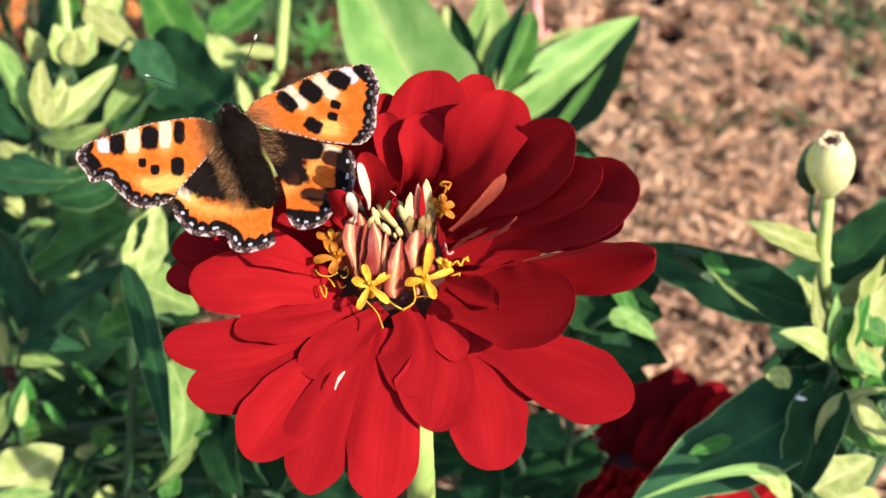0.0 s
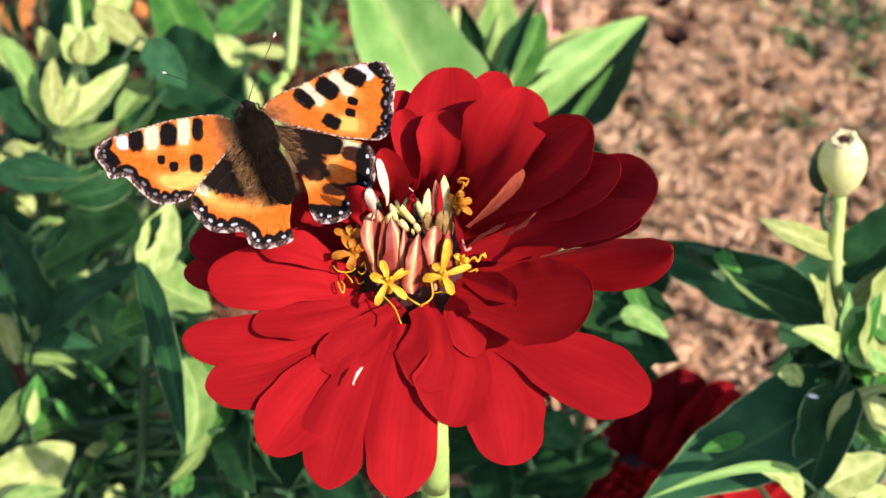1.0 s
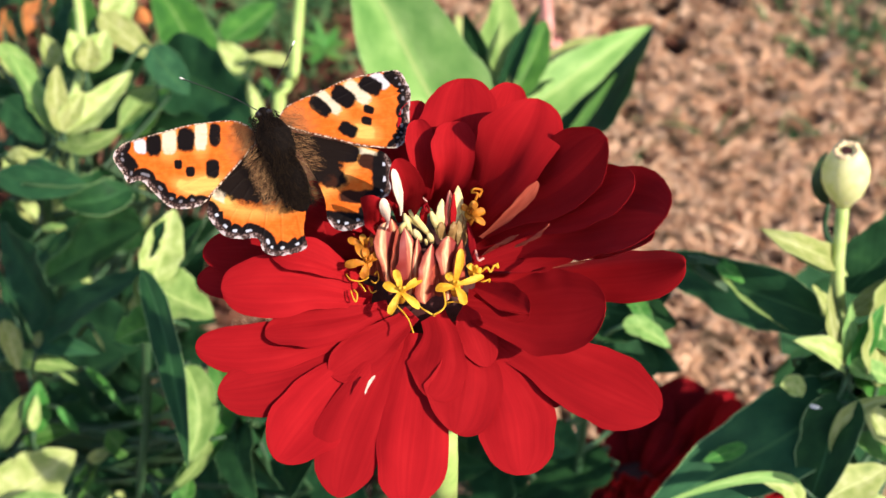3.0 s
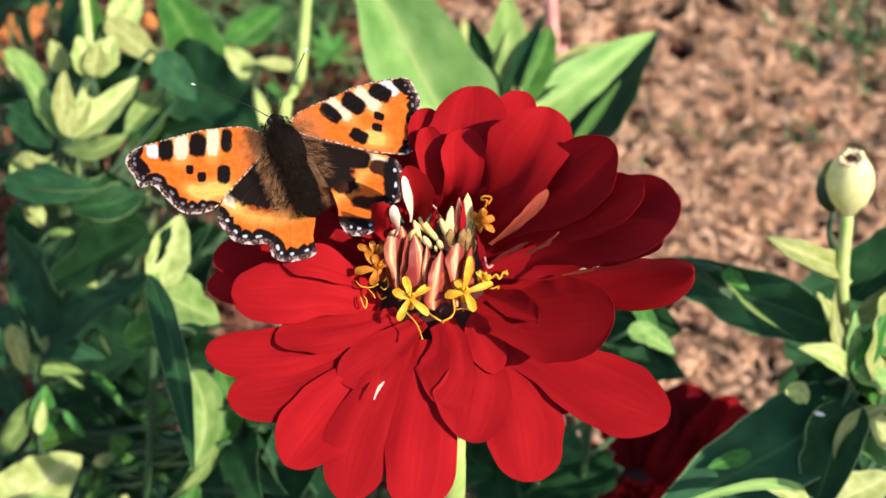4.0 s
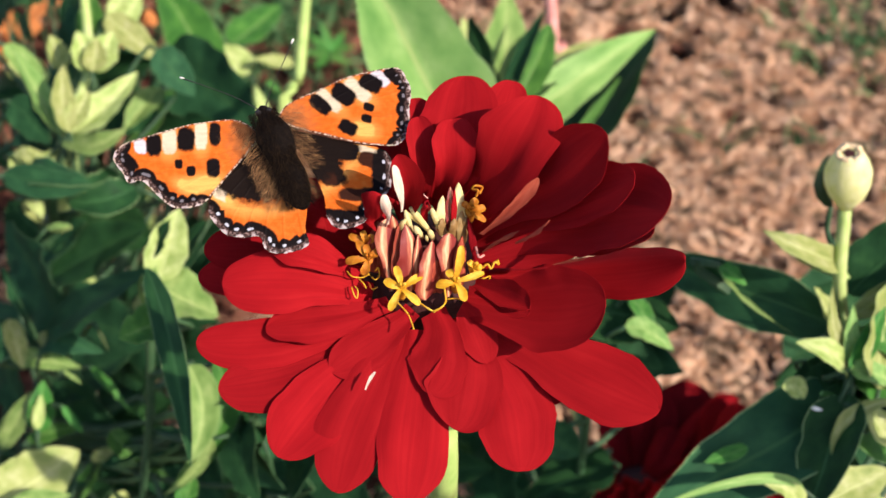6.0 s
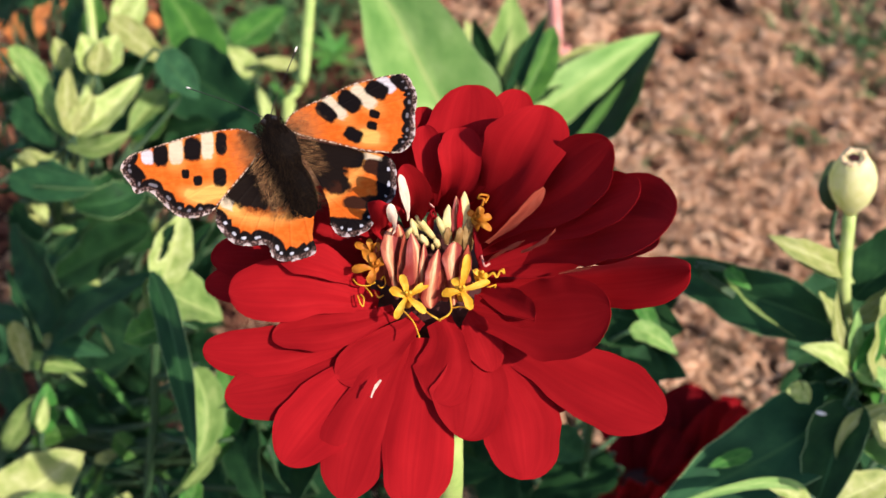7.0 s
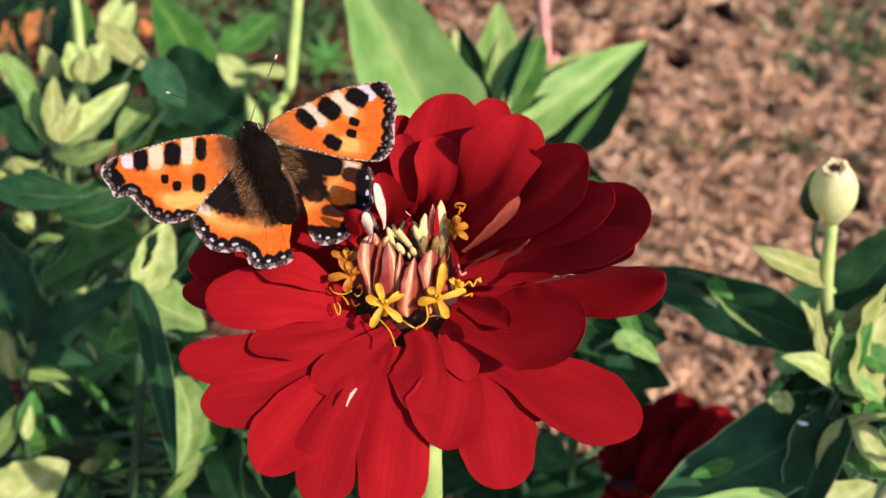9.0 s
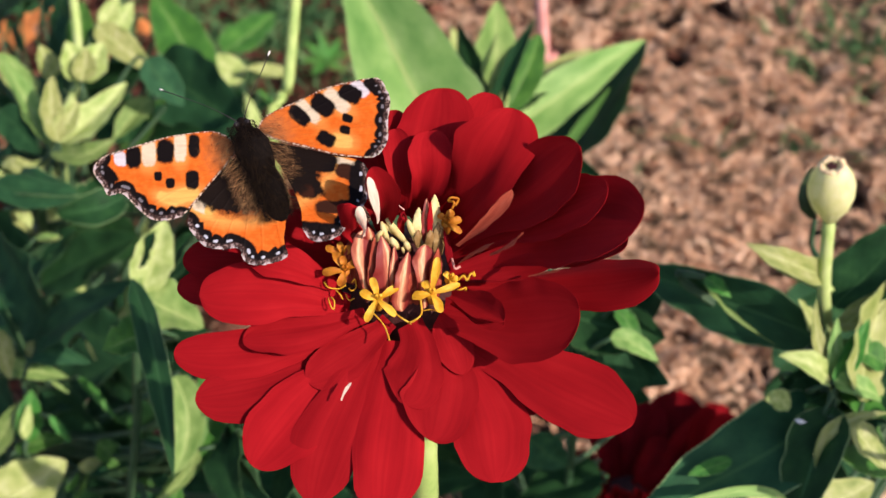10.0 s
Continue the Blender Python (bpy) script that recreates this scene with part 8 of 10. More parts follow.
leaf(plant_low_left, (-0.0849, 0.2819, 0.1679), (-0.1019, 0.2876, 0.1800), (-0.1159, 0.2943, 0.1906), 0.0257, SHADED_DARK_GREEN, roll=-7.0, face=(-0.9, -0.3, 0.45))
leaf(plant_low_left, (-0.0295, 0.3196, 0.1403), (-0.0313, 0.3067, 0.1409), (-0.0256, 0.2962, 0.1378), 0.0142, SHADED_DARK_GREEN, roll=14.0, face=(-0.9, -0.3, 0.45))
leaf(plant_low_left, (-0.0784, 0.3584, 0.0979), (-0.0737, 0.3456, 0.0991), (-0.0656, 0.3339, 0.0987), 0.0109, SHADED_DARK_GREEN, roll=-22.0, kind=LANCE, face=(-0.9, -0.3, 0.45))
leaf(plant_low_left, (-0.0461, 0.2686, 0.2282), (-0.0513, 0.2703, 0.2412), (-0.0536, 0.2729, 0.2528), 0.0156, SHADED_DARK_GREEN, roll=-14.0, face=(-0.9, -0.3, 0.45))
leaf(plant_low_left, (-0.0764, 0.2931, 0.1949), (-0.0746, 0.2942, 0.2111), (-0.0693, 0.2963, 0.2257), 0.0130, SHADED_DARK_GREEN, roll=-24.0, face=(-0.9, -0.3, 0.45))
leaf(plant_low_left, (-0.0686, 0.2451, 0.2605), (-0.0596, 0.2311, 0.2621), (-0.0479, 0.2181, 0.2624), 0.0172, SHADED_DARK_GREEN, roll=19.0, face=(-0.9, -0.3, 0.45))
leaf(plant_low_left, (-0.0815, 0.2783, 0.1764), (-0.0762, 0.2671, 0.1794), (-0.0681, 0.2567, 0.1809), 0.0108, SHADED_DARK_GREEN, roll=-25.0, face=(-0.9, -0.3, 0.45))
leaf(plant_low_left, (-0.0620, 0.2323, 0.2447), (-0.0588, 0.2320, 0.2598), (-0.0526, 0.2327, 0.2733), 0.0132, SHADED_DARK_GREEN, roll=2.0, face=(-0.9, -0.3, 0.45))
leaf(plant_low_left, (-0.0979, 0.2896, 0.1861), (-0.0866, 0.2840, 0.2000), (-0.0710, 0.2798, 0.2117), 0.0138, SHADED_DARK_GREEN, roll=8.0, face=(-0.9, -0.3, 0.45))
leaf(plant_low_left, (-0.0905, 0.2696, 0.1930), (-0.0888, 0.2688, 0.2065), (-0.0843, 0.2689, 0.2186), 0.0091, SHADED_DARK_GREEN, roll=-8.0, kind=LANCE, face=(-0.9, -0.3, 0.45))
leaf(plant_low_left, (-0.0959, 0.2849, 0.1947), (-0.0819, 0.2709, 0.2005), (-0.0630, 0.2586, 0.2038), 0.0161, SHADED_DARK_GREEN, roll=4.0, face=(-0.9, -0.3, 0.45))
leaf(plant_low_left, (-0.0493, 0.2339, 0.2386), (-0.0454, 0.2320, 0.2543), (-0.0354, 0.2320, 0.2670), 0.0144, SHADED_DARK_GREEN, roll=-4.0, face=(-0.9, -0.3, 0.45))
leaf(plant_low_left, (-0.0821, 0.2757, 0.2155), (-0.0802, 0.2613, 0.2154), (-0.0721, 0.2490, 0.2121), 0.0162, SHADED_DARK_GREEN, roll=-11.0, face=(-0.9, -0.3, 0.45))
leaf(plant_low_left, (-0.0657, 0.2665, 0.2112), (-0.0489, 0.2565, 0.2213), (-0.0301, 0.2473, 0.2305), 0.0184, SHADED_DARK_GREEN, roll=-12.0, face=(-0.9, -0.3, 0.45))
leaf(plant_low_left, (-0.0909, 0.2817, 0.1858), (-0.0847, 0.2800, 0.2027), (-0.0727, 0.2802, 0.2167), 0.0132, SHADED_DARK_GREEN, roll=24.0, face=(-0.9, -0.3, 0.45))
leaf(plant_low_left, (-0.0747, 0.2841, 0.1927), (-0.0826, 0.2878, 0.2048), (-0.0905, 0.2916, 0.2169), 0.0140, SHADED_DARK_GREEN, roll=-13.0, face=(-0.9, -0.3, 0.45))
leaf(plant_low_left, (-0.0435, 0.2518, 0.2339), (-0.0337, 0.2381, 0.2354), (-0.0227, 0.2249, 0.2363), 0.0161, SHADED_DARK_GREEN, roll=-25.0, face=(-0.9, -0.3, 0.45))
leaf(plant_low_left, (-0.0498, 0.2605, 0.2255), (-0.0369, 0.2524, 0.2383), (-0.0186, 0.2462, 0.2484), 0.0165, SHADED_DARK_GREEN, roll=7.0, face=(-0.9, -0.3, 0.45))
leaf(plant_low_left, (-0.0956, 0.2802, 0.1912), (-0.0917, 0.2792, 0.2063), (-0.0841, 0.2795, 0.2195), 0.0136, SHADED_DARK_GREEN, roll=19.0, face=(-0.9, -0.3, 0.45))
leaf(plant_low_left, (-0.0785, 0.2853, 0.2078), (-0.0757, 0.2725, 0.2086), (-0.0685, 0.2611, 0.2073), 0.0148, SHADED_DARK_GREEN, roll=-20.0, face=(-0.9, -0.3, 0.45))
leaf(plant_low_left, (-0.0946, 0.2900, 0.2019), (-0.0913, 0.2787, 0.2027), (-0.0867, 0.2679, 0.2029), 0.0113, SHADED_DARK_GREEN, roll=16.0, face=(-0.9, -0.3, 0.45))
leaf(plant_low_left, (-0.0535, 0.2863, 0.1975), (-0.0719, 0.2854, 0.2041), (-0.0827, 0.2871, 0.2068), 0.0137, SHADED_DARK_GREEN, roll=-17.0, face=(-0.9, -0.3, 0.45))
leaf(plant_low_left, (-0.0846, 0.2714, 0.2242), (-0.1010, 0.2662, 0.2227), (-0.1159, 0.2615, 0.2203), 0.0177, SHADED_DARK_GREEN, roll=22.0, face=(-0.9, -0.3, 0.45))
leaf(plant_low_left, (-0.0580, 0.2381, 0.2361), (-0.0697, 0.2295, 0.2338), (-0.0782, 0.2220, 0.2300), 0.0127, SHADED_DARK_GREEN, roll=-5.0, face=(-0.9, -0.3, 0.45))
leaf(plant_low_left, (-0.0500, 0.2508, 0.2595), (-0.0577, 0.2482, 0.2651), (-0.0639, 0.2460, 0.2700), 0.0079, SHADED_DARK_GREEN, roll=14.0, kind=LANCE, face=(-0.9, -0.3, 0.45))
leaf(plant_low_left, (-0.0601, 0.2575, 0.2691), (-0.0479, 0.2473, 0.2758), (-0.0346, 0.2374, 0.2820), 0.0118, SHADED_DARK_GREEN, roll=18.0, face=(-0.9, -0.3, 0.45))
leaf(plant_low_left, (-0.0596, 0.2367, 0.2706), (-0.0604, 0.2234, 0.2700), (-0.0556, 0.2119, 0.2665), 0.0130, SHADED_DARK_GREEN, roll=15.0, face=(-0.9, -0.3, 0.45))
leaf(plant_low_left, (-0.0514, 0.2441, 0.2471), (-0.0594, 0.2423, 0.2567), (-0.0614, 0.2424, 0.2632), 0.0087, SHADED_DARK_GREEN, roll=-18.0, face=(-0.9, -0.3, 0.45))
leaf(plant_low_left, (-0.0417, 0.2328, 0.2836), (-0.0527, 0.2287, 0.2869), (-0.0606, 0.2257, 0.2887), 0.0114, SHADED_DARK_GREEN, roll=11.0, face=(-0.9, -0.3, 0.45))
leaf(plant_low_left, (-0.0550, 0.2303, 0.2689), (-0.0564, 0.2275, 0.2821), (-0.0501, 0.2274, 0.2914), 0.0072, SHADED_DARK_GREEN, roll=-1.0, kind=LANCE, face=(-0.9, -0.3, 0.45))
leaf(plant_low_left, (-0.0511, 0.2318, 0.2932), (-0.0411, 0.2249, 0.3018), (-0.0311, 0.2179, 0.3105), 0.0101, SHADED_DARK_GREEN, roll=11.0, face=(-0.9, -0.3, 0.45))
leaf(plant_low_left, (-0.0584, 0.2428, 0.2851), (-0.0541, 0.2310, 0.2865), (-0.0477, 0.2200, 0.2868), 0.0104, SHADED_DARK_GREEN, roll=-13.0, face=(-0.9, -0.3, 0.45))
leaf(plant_low_left, (-0.0659, 0.2495, 0.2531), (-0.0793, 0.2430, 0.2549), (-0.0860, 0.2386, 0.2533), 0.0138, SHADED_DARK_GREEN, roll=19.0, face=(-0.9, -0.3, 0.45))
leaf(plant_low_left, (-0.0577, 0.2306, 0.2761), (-0.0586, 0.2170, 0.2761), (-0.0525, 0.2059, 0.2727), 0.0135, SHADED_DARK_GREEN, roll=-24.0, face=(-0.9, -0.3, 0.45))
leaf(plant_low_left, (-0.0469, 0.2473, 0.2629), (-0.0396, 0.2373, 0.2718), (-0.0251, 0.2298, 0.2770), 0.0094, SHADED_DARK_GREEN, roll=-15.0, face=(-0.9, -0.3, 0.45))
leaf(plant_low_left, (-0.1655, 0.3315, 0.2061), (-0.1795, 0.3297, 0.2090), (-0.1935, 0.3279, 0.2119), 0.0161, SHADED_DARK_GREEN, roll=9.0, face=(-0.9, -0.3, 0.45))
leaf(plant_low_left, (-0.1588, 0.2913, 0.1831), (-0.1438, 0.2857, 0.1971), (-0.1264, 0.2809, 0.2099), 0.0156, SHADED_DARK_GREEN, roll=-13.0, face=(-0.9, -0.3, 0.45))
leaf(plant_low_left, (-0.1777, 0.3242, 0.1514), (-0.1808, 0.3121, 0.1481), (-0.1825, 0.3005, 0.1441), 0.0165, SHADED_DARK_GREEN, roll=14.0, face=(-0.9, -0.3, 0.45))
leaf(plant_low_left, (-0.1490, 0.3259, 0.1489), (-0.1496, 0.3134, 0.1514), (-0.1416, 0.3037, 0.1495), 0.0112, SHADED_DARK_GREEN, roll=-4.0, kind=LANCE, face=(-0.9, -0.3, 0.45))
leaf(plant_low_left, (-0.1913, 0.3547, 0.1793), (-0.1931, 0.3553, 0.1912), (-0.1943, 0.3561, 0.2029), 0.0116, SHADED_DARK_GREEN, roll=2.0, kind=LANCE, face=(-0.9, -0.3, 0.45))
leaf(plant_low_left, (-0.1039, 0.3262, 0.1653), (-0.1119, 0.3181, 0.1676), (-0.1138, 0.3121, 0.1668), 0.0076, SHADED_DARK_GREEN, roll=3.0, kind=LANCE, face=(-0.9, -0.3, 0.45))
leaf(plant_low_left, (-0.1072, 0.3302, 0.2194), (-0.0989, 0.3209, 0.2299), (-0.0824, 0.3142, 0.2363), 0.0088, SHADED_DARK_GREEN, roll=7.0, kind=LANCE, face=(-0.9, -0.3, 0.45))
leaf(plant_low_left, (-0.1633, 0.2903, 0.1970), (-0.1562, 0.2843, 0.2107), (-0.1410, 0.2811, 0.2202), 0.0091, SHADED_DARK_GREEN, roll=12.0, kind=LANCE, face=(-0.9, -0.3, 0.45))
leaf(plant_low_left, (-0.0954, 0.2870, 0.1661), (-0.1000, 0.2760, 0.1637), (-0.1027, 0.2657, 0.1603), 0.0129, SHADED_DARK_GREEN, roll=-3.0, face=(-0.9, -0.3, 0.45))
leaf(plant_low_left, (-0.1066, 0.3350, 0.1531), (-0.1088, 0.3245, 0.1532), (-0.1082, 0.3151, 0.1519), 0.0089, SHADED_DARK_GREEN, roll=-14.0, kind=LANCE, face=(-0.9, -0.3, 0.45))
leaf(plant_low_left, (-0.1618, 0.3542, 0.1889), (-0.1733, 0.3514, 0.1923), (-0.1838, 0.3489, 0.1953), 0.0114, SHADED_DARK_GREEN, roll=-16.0, kind=LANCE, face=(-0.9, -0.3, 0.45))
leaf(plant_low_left, (-0.1191, 0.3238, 0.2069), (-0.1091, 0.3209, 0.2231), (-0.0948, 0.3194, 0.2372), 0.0136, SHADED_DARK_GREEN, roll=-12.0, face=(-0.9, -0.3, 0.45))
leaf(plant_low_left, (-0.1516, 0.2737, 0.1766), (-0.1398, 0.2699, 0.1924), (-0.1240, 0.2675, 0.2061), 0.0109, SHADED_DARK_GREEN, roll=4.0, face=(-0.9, -0.3, 0.45))
leaf(plant_low_left, (-0.1572, 0.3604, 0.1782), (-0.1528, 0.3580, 0.1903), (-0.1469, 0.3561, 0.2016), 0.0078, SHADED_DARK_GREEN, roll=-9.0, kind=LANCE, face=(-0.9, -0.3, 0.45))
leaf(plant_low_left, (-0.1042, 0.3112, 0.1683), (-0.0900, 0.3040, 0.1813), (-0.0721, 0.2980, 0.1924), 0.0115, SHADED_DARK_GREEN, roll=-14.0, face=(-0.9, -0.3, 0.45))
leaf(plant_low_left, (-0.1226, 0.3198, 0.2109), (-0.1162, 0.3069, 0.2156), (-0.1025, 0.2965, 0.2166), 0.0090, SHADED_DARK_GREEN, roll=-12.0, kind=LANCE, face=(-0.9, -0.3, 0.45))
leaf(plant_low_left, (-0.1029, 0.3251, 0.1498), (-0.1087, 0.3158, 0.1500), (-0.1110, 0.3077, 0.1483), 0.0123, SHADED_DARK_GREEN, roll=-11.0, face=(-0.9, -0.3, 0.45))
leaf(plant_low_left, (-0.1084, 0.3405, 0.2015), (-0.0964, 0.3285, 0.2089), (-0.0788, 0.3183, 0.2135), 0.0145, SHADED_DARK_GREEN, roll=-13.0, face=(-0.9, -0.3, 0.45))
leaf(plant_low_left, (-0.1578, 0.3268, 0.1631), (-0.1540, 0.3249, 0.1799), (-0.1424, 0.3258, 0.1928), 0.0139, SHADED_DARK_GREEN, roll=-8.0, face=(-0.9, -0.3, 0.45))
leaf(plant_low_left, (-0.1185, 0.3004, 0.1444), (-0.1022, 0.2882, 0.1507), (-0.0847, 0.2763, 0.1563), 0.0131, SHADED_DARK_GREEN, roll=-21.0, face=(-0.9, -0.3, 0.45))
leaf(plant_low_left, (-0.1624, 0.3221, 0.1552), (-0.1755, 0.3205, 0.1639), (-0.1810, 0.3214, 0.1688), 0.0118, SHADED_DARK_GREEN, roll=-18.0, face=(-0.9, -0.3, 0.45))
leaf(plant_low_left, (-0.1464, 0.3151, 0.1895), (-0.1388, 0.3107, 0.2046), (-0.1242, 0.3087, 0.2161), 0.0112, SHADED_DARK_GREEN, roll=-12.0, face=(-0.9, -0.3, 0.45))
leaf(plant_low_left, (-0.0970, 0.3168, 0.1858), (-0.1014, 0.3186, 0.2006), (-0.1012, 0.3219, 0.2131), 0.0157, SHADED_DARK_GREEN, roll=13.0, face=(-0.9, -0.3, 0.45))
leaf(plant_low_left, (-0.1350, 0.3420, 0.1915), (-0.1434, 0.3396, 0.2004), (-0.1458, 0.3392, 0.2062), 0.0071, SHADED_DARK_GREEN, roll=11.0, kind=LANCE, face=(-0.9, -0.3, 0.45))
leaf(plant_between, (0.0122, 0.2835, 0.2034), (0.0110, 0.2845, 0.2204), (0.0163, 0.2877, 0.2341), 0.0134, SHADED_DARK_GREEN, roll=-2.0, face=(-0.9, -0.3, 0.45))
leaf(plant_between, (0.0204, 0.3176, 0.1520), (0.0293, 0.3137, 0.1665), (0.0414, 0.3110, 0.1793), 0.0145, SHADED_DARK_GREEN, roll=12.0, face=(-0.9, -0.3, 0.45))
leaf(plant_between, (0.0099, 0.3378, 0.1519), (0.0069, 0.3390, 0.1655), (0.0068, 0.3412, 0.1776), 0.0115, SHADED_DARK_GREEN, roll=19.0, kind=LANCE, face=(-0.9, -0.3, 0.45))
leaf(plant_between, (0.0145, 0.2773, 0.2165), (0.0140, 0.2617, 0.2125), (0.0180, 0.2475, 0.2062), 0.0215, SHADED_DARK_GREEN, roll=-13.0, face=(-0.9, -0.3, 0.45))
leaf(plant_between, (0.0230, 0.3109, 0.1488), (0.0302, 0.3080, 0.1635), (0.0408, 0.3062, 0.1765), 0.0118, SHADED_DARK_GREEN, roll=-18.0, face=(-0.9, -0.3, 0.45))
leaf(plant_between, (0.0100, 0.3166, 0.1525), (0.0235, 0.3030, 0.1562), (0.0379, 0.2897, 0.1595), 0.0184, SHADED_DARK_GREEN, roll=-20.0, face=(-0.9, -0.3, 0.45))
leaf(plant_between, (0.0245, 0.3041, 0.1456), (0.0149, 0.3090, 0.1582), (0.0057, 0.3141, 0.1706), 0.0185, SHADED_DARK_GREEN, roll=-15.0, face=(-0.9, -0.3, 0.45))
leaf(plant_between, (0.0178, 0.2649, 0.1886), (-0.0037, 0.2631, 0.1910), (-0.0191, 0.2633, 0.1903), 0.0206, SHADED_DARK_GREEN, roll=-14.0, face=(-0.9, -0.3, 0.45))
leaf(plant_between, (0.0231, 0.3108, 0.1396), (0.0107, 0.3159, 0.1520), (0.0003, 0.3216, 0.1633), 0.0167, SHADED_DARK_GREEN, roll=5.0, face=(-0.9, -0.3, 0.45))
leaf(plant_between, (0.0153, 0.3255, 0.1247), (0.0182, 0.3131, 0.1234), (0.0212, 0.3008, 0.1219), 0.0121, SHADED_DARK_GREEN, roll=-11.0, face=(-0.9, -0.3, 0.45))
leaf(plant_between, (0.0117, 0.3600, 0.1174), (-0.0087, 0.3638, 0.1283), (-0.0213, 0.3703, 0.1353), 0.0244, SHADED_DARK_GREEN, roll=1.0, face=(-0.9, -0.3, 0.45))
leaf(plant_between, (0.0222, 0.2646, 0.2027), (0.0081, 0.2591, 0.2036), (-0.0013, 0.2552, 0.2021), 0.0126, SHADED_DARK_GREEN, roll=8.0, face=(-0.9, -0.3, 0.45))
leaf(plant_between, (0.0186, 0.2942, 0.1996), (0.0038, 0.2920, 0.2059), (-0.0035, 0.2922, 0.2084), 0.0095, SHADED_DARK_GREEN, roll=-3.0, kind=LANCE, face=(-0.9, -0.3, 0.45))
leaf(plant_between, (0.0020, 0.2648, 0.1893), (-0.0072, 0.2495, 0.1825), (-0.0097, 0.2364, 0.1724), 0.0235, SHADED_DARK_GREEN, roll=1.0, face=(-0.9, -0.3, 0.45))
leaf(plant_between, (0.0225, 0.3658, 0.1214), (0.0201, 0.3670, 0.1344), (0.0194, 0.3687, 0.1465), 0.0107, SHADED_DARK_GREEN, roll=24.0, kind=LANCE, face=(-0.9, -0.3, 0.45))
leaf(plant_between, (0.0056, 0.2747, 0.2120), (0.0109, 0.2726, 0.2257), (0.0183, 0.2713, 0.2382), 0.0131, SHADED_DARK_GREEN, roll=0.0, face=(-0.9, -0.3, 0.45))
leaf(plant_between, (0.0209, 0.2979, 0.1661), (0.0208, 0.2831, 0.1661), (0.0290, 0.2711, 0.1620), 0.0175, SHADED_DARK_GREEN, roll=8.0, face=(-0.9, -0.3, 0.45))
leaf(plant_between, (0.0087, 0.3340, 0.1502), (0.0017, 0.3398, 0.1695), (0.0008, 0.3477, 0.1856), 0.0256, SHADED_DARK_GREEN, roll=2.0, face=(-0.9, -0.3, 0.45))
leaf(plant_between, (0.0195, 0.2639, 0.1862), (0.0349, 0.2494, 0.1902), (0.0516, 0.2353, 0.1937), 0.0171, SHADED_DARK_GREEN, roll=9.0, face=(-0.9, -0.3, 0.45))
leaf(plant_between, (0.0276, 0.3336, 0.1534), (0.0109, 0.3327, 0.1594), (0.0004, 0.3339, 0.1623), 0.0113, SHADED_DARK_GREEN, roll=-20.0, kind=LANCE, face=(-0.9, -0.3, 0.45))
leaf(plant_between, (0.0246, 0.3471, 0.0830), (0.0423, 0.3370, 0.0952), (0.0634, 0.3280, 0.1056), 0.0242, SHADED_DARK_GREEN, roll=-23.0, face=(-0.9, -0.3, 0.45))
leaf(plant_between, (0.0308, 0.2771, 0.1832), (0.0344, 0.2658, 0.1848), (0.0399, 0.2551, 0.1855), 0.0133, SHADED_DARK_GREEN, roll=7.0, face=(-0.9, -0.3, 0.45))
leaf(plant_between, (0.0199, 0.3012, 0.1391), (0.0092, 0.2908, 0.1333), (-0.0005, 0.2807, 0.1270), 0.0205, SHADED_DARK_GREEN, roll=-6.0, face=(-0.9, -0.3, 0.45))
leaf(plant_between, (0.0414, 0.2852, 0.2698), (0.0442, 0.2808, 0.2816), (0.0521, 0.2781, 0.2909), 0.0099, SHADED_DARK_GREEN, roll=21.0, face=(-0.9, -0.3, 0.45))
leaf(plant_between, (0.0519, 0.2821, 0.2666), (0.0511, 0.2702, 0.2685), (0.0569, 0.2604, 0.2670), 0.0084, SHADED_DARK_GREEN, roll=-24.0, kind=LANCE, face=(-0.9, -0.3, 0.45))
leaf(plant_between, (0.0456, 0.2869, 0.2466), (0.0528, 0.2757, 0.2517), (0.0636, 0.2656, 0.2549), 0.0144, SHADED_DARK_GREEN, roll=1.0, face=(-0.9, -0.3, 0.45))
leaf(plant_between, (0.0595, 0.2809, 0.2724), (0.0633, 0.2800, 0.2858), (0.0677, 0.2794, 0.2988), 0.0132, SHADED_DARK_GREEN, roll=-5.0, face=(-0.9, -0.3, 0.45))
leaf(plant_between, (0.0440, 0.2733, 0.2616), (0.0371, 0.2725, 0.2706), (0.0331, 0.2727, 0.2782), 0.0092, SHADED_DARK_GREEN, roll=-3.0, face=(-0.9, -0.3, 0.45))
leaf(plant_between, (0.0429, 0.2723, 0.2749), (0.0508, 0.2588, 0.2790), (0.0639, 0.2471, 0.2805), 0.0164, SHADED_DARK_GREEN, roll=-22.0, face=(-0.9, -0.3, 0.45))
leaf(plant_between, (0.0589, 0.2806, 0.2484), (0.0567, 0.2824, 0.2624), (0.0563, 0.2848, 0.2754), 0.0159, SHADED_DARK_GREEN, roll=9.0, face=(-0.9, -0.3, 0.45))
leaf(plant_between, (0.0488, 0.2634, 0.2677), (0.0521, 0.2619, 0.2814), (0.0580, 0.2612, 0.2937), 0.0143, SHADED_DARK_GREEN, roll=4.0, face=(-0.9, -0.3, 0.45))
leaf(plant_between, (0.0506, 0.2641, 0.2225), (0.0368, 0.2600, 0.2176), (0.0212, 0.2547, 0.2113), 0.0202, SHADED_DARK_GREEN, face=(-0.9, -0.3, 0.45))
leaf(plant_between, (0.0493, 0.2698, 0.2215), (0.0401, 0.2603, 0.2101), (0.0326, 0.2519, 0.2002), 0.0167, SHADED_DARK_GREEN, face=(-0.9, -0.3, 0.45))
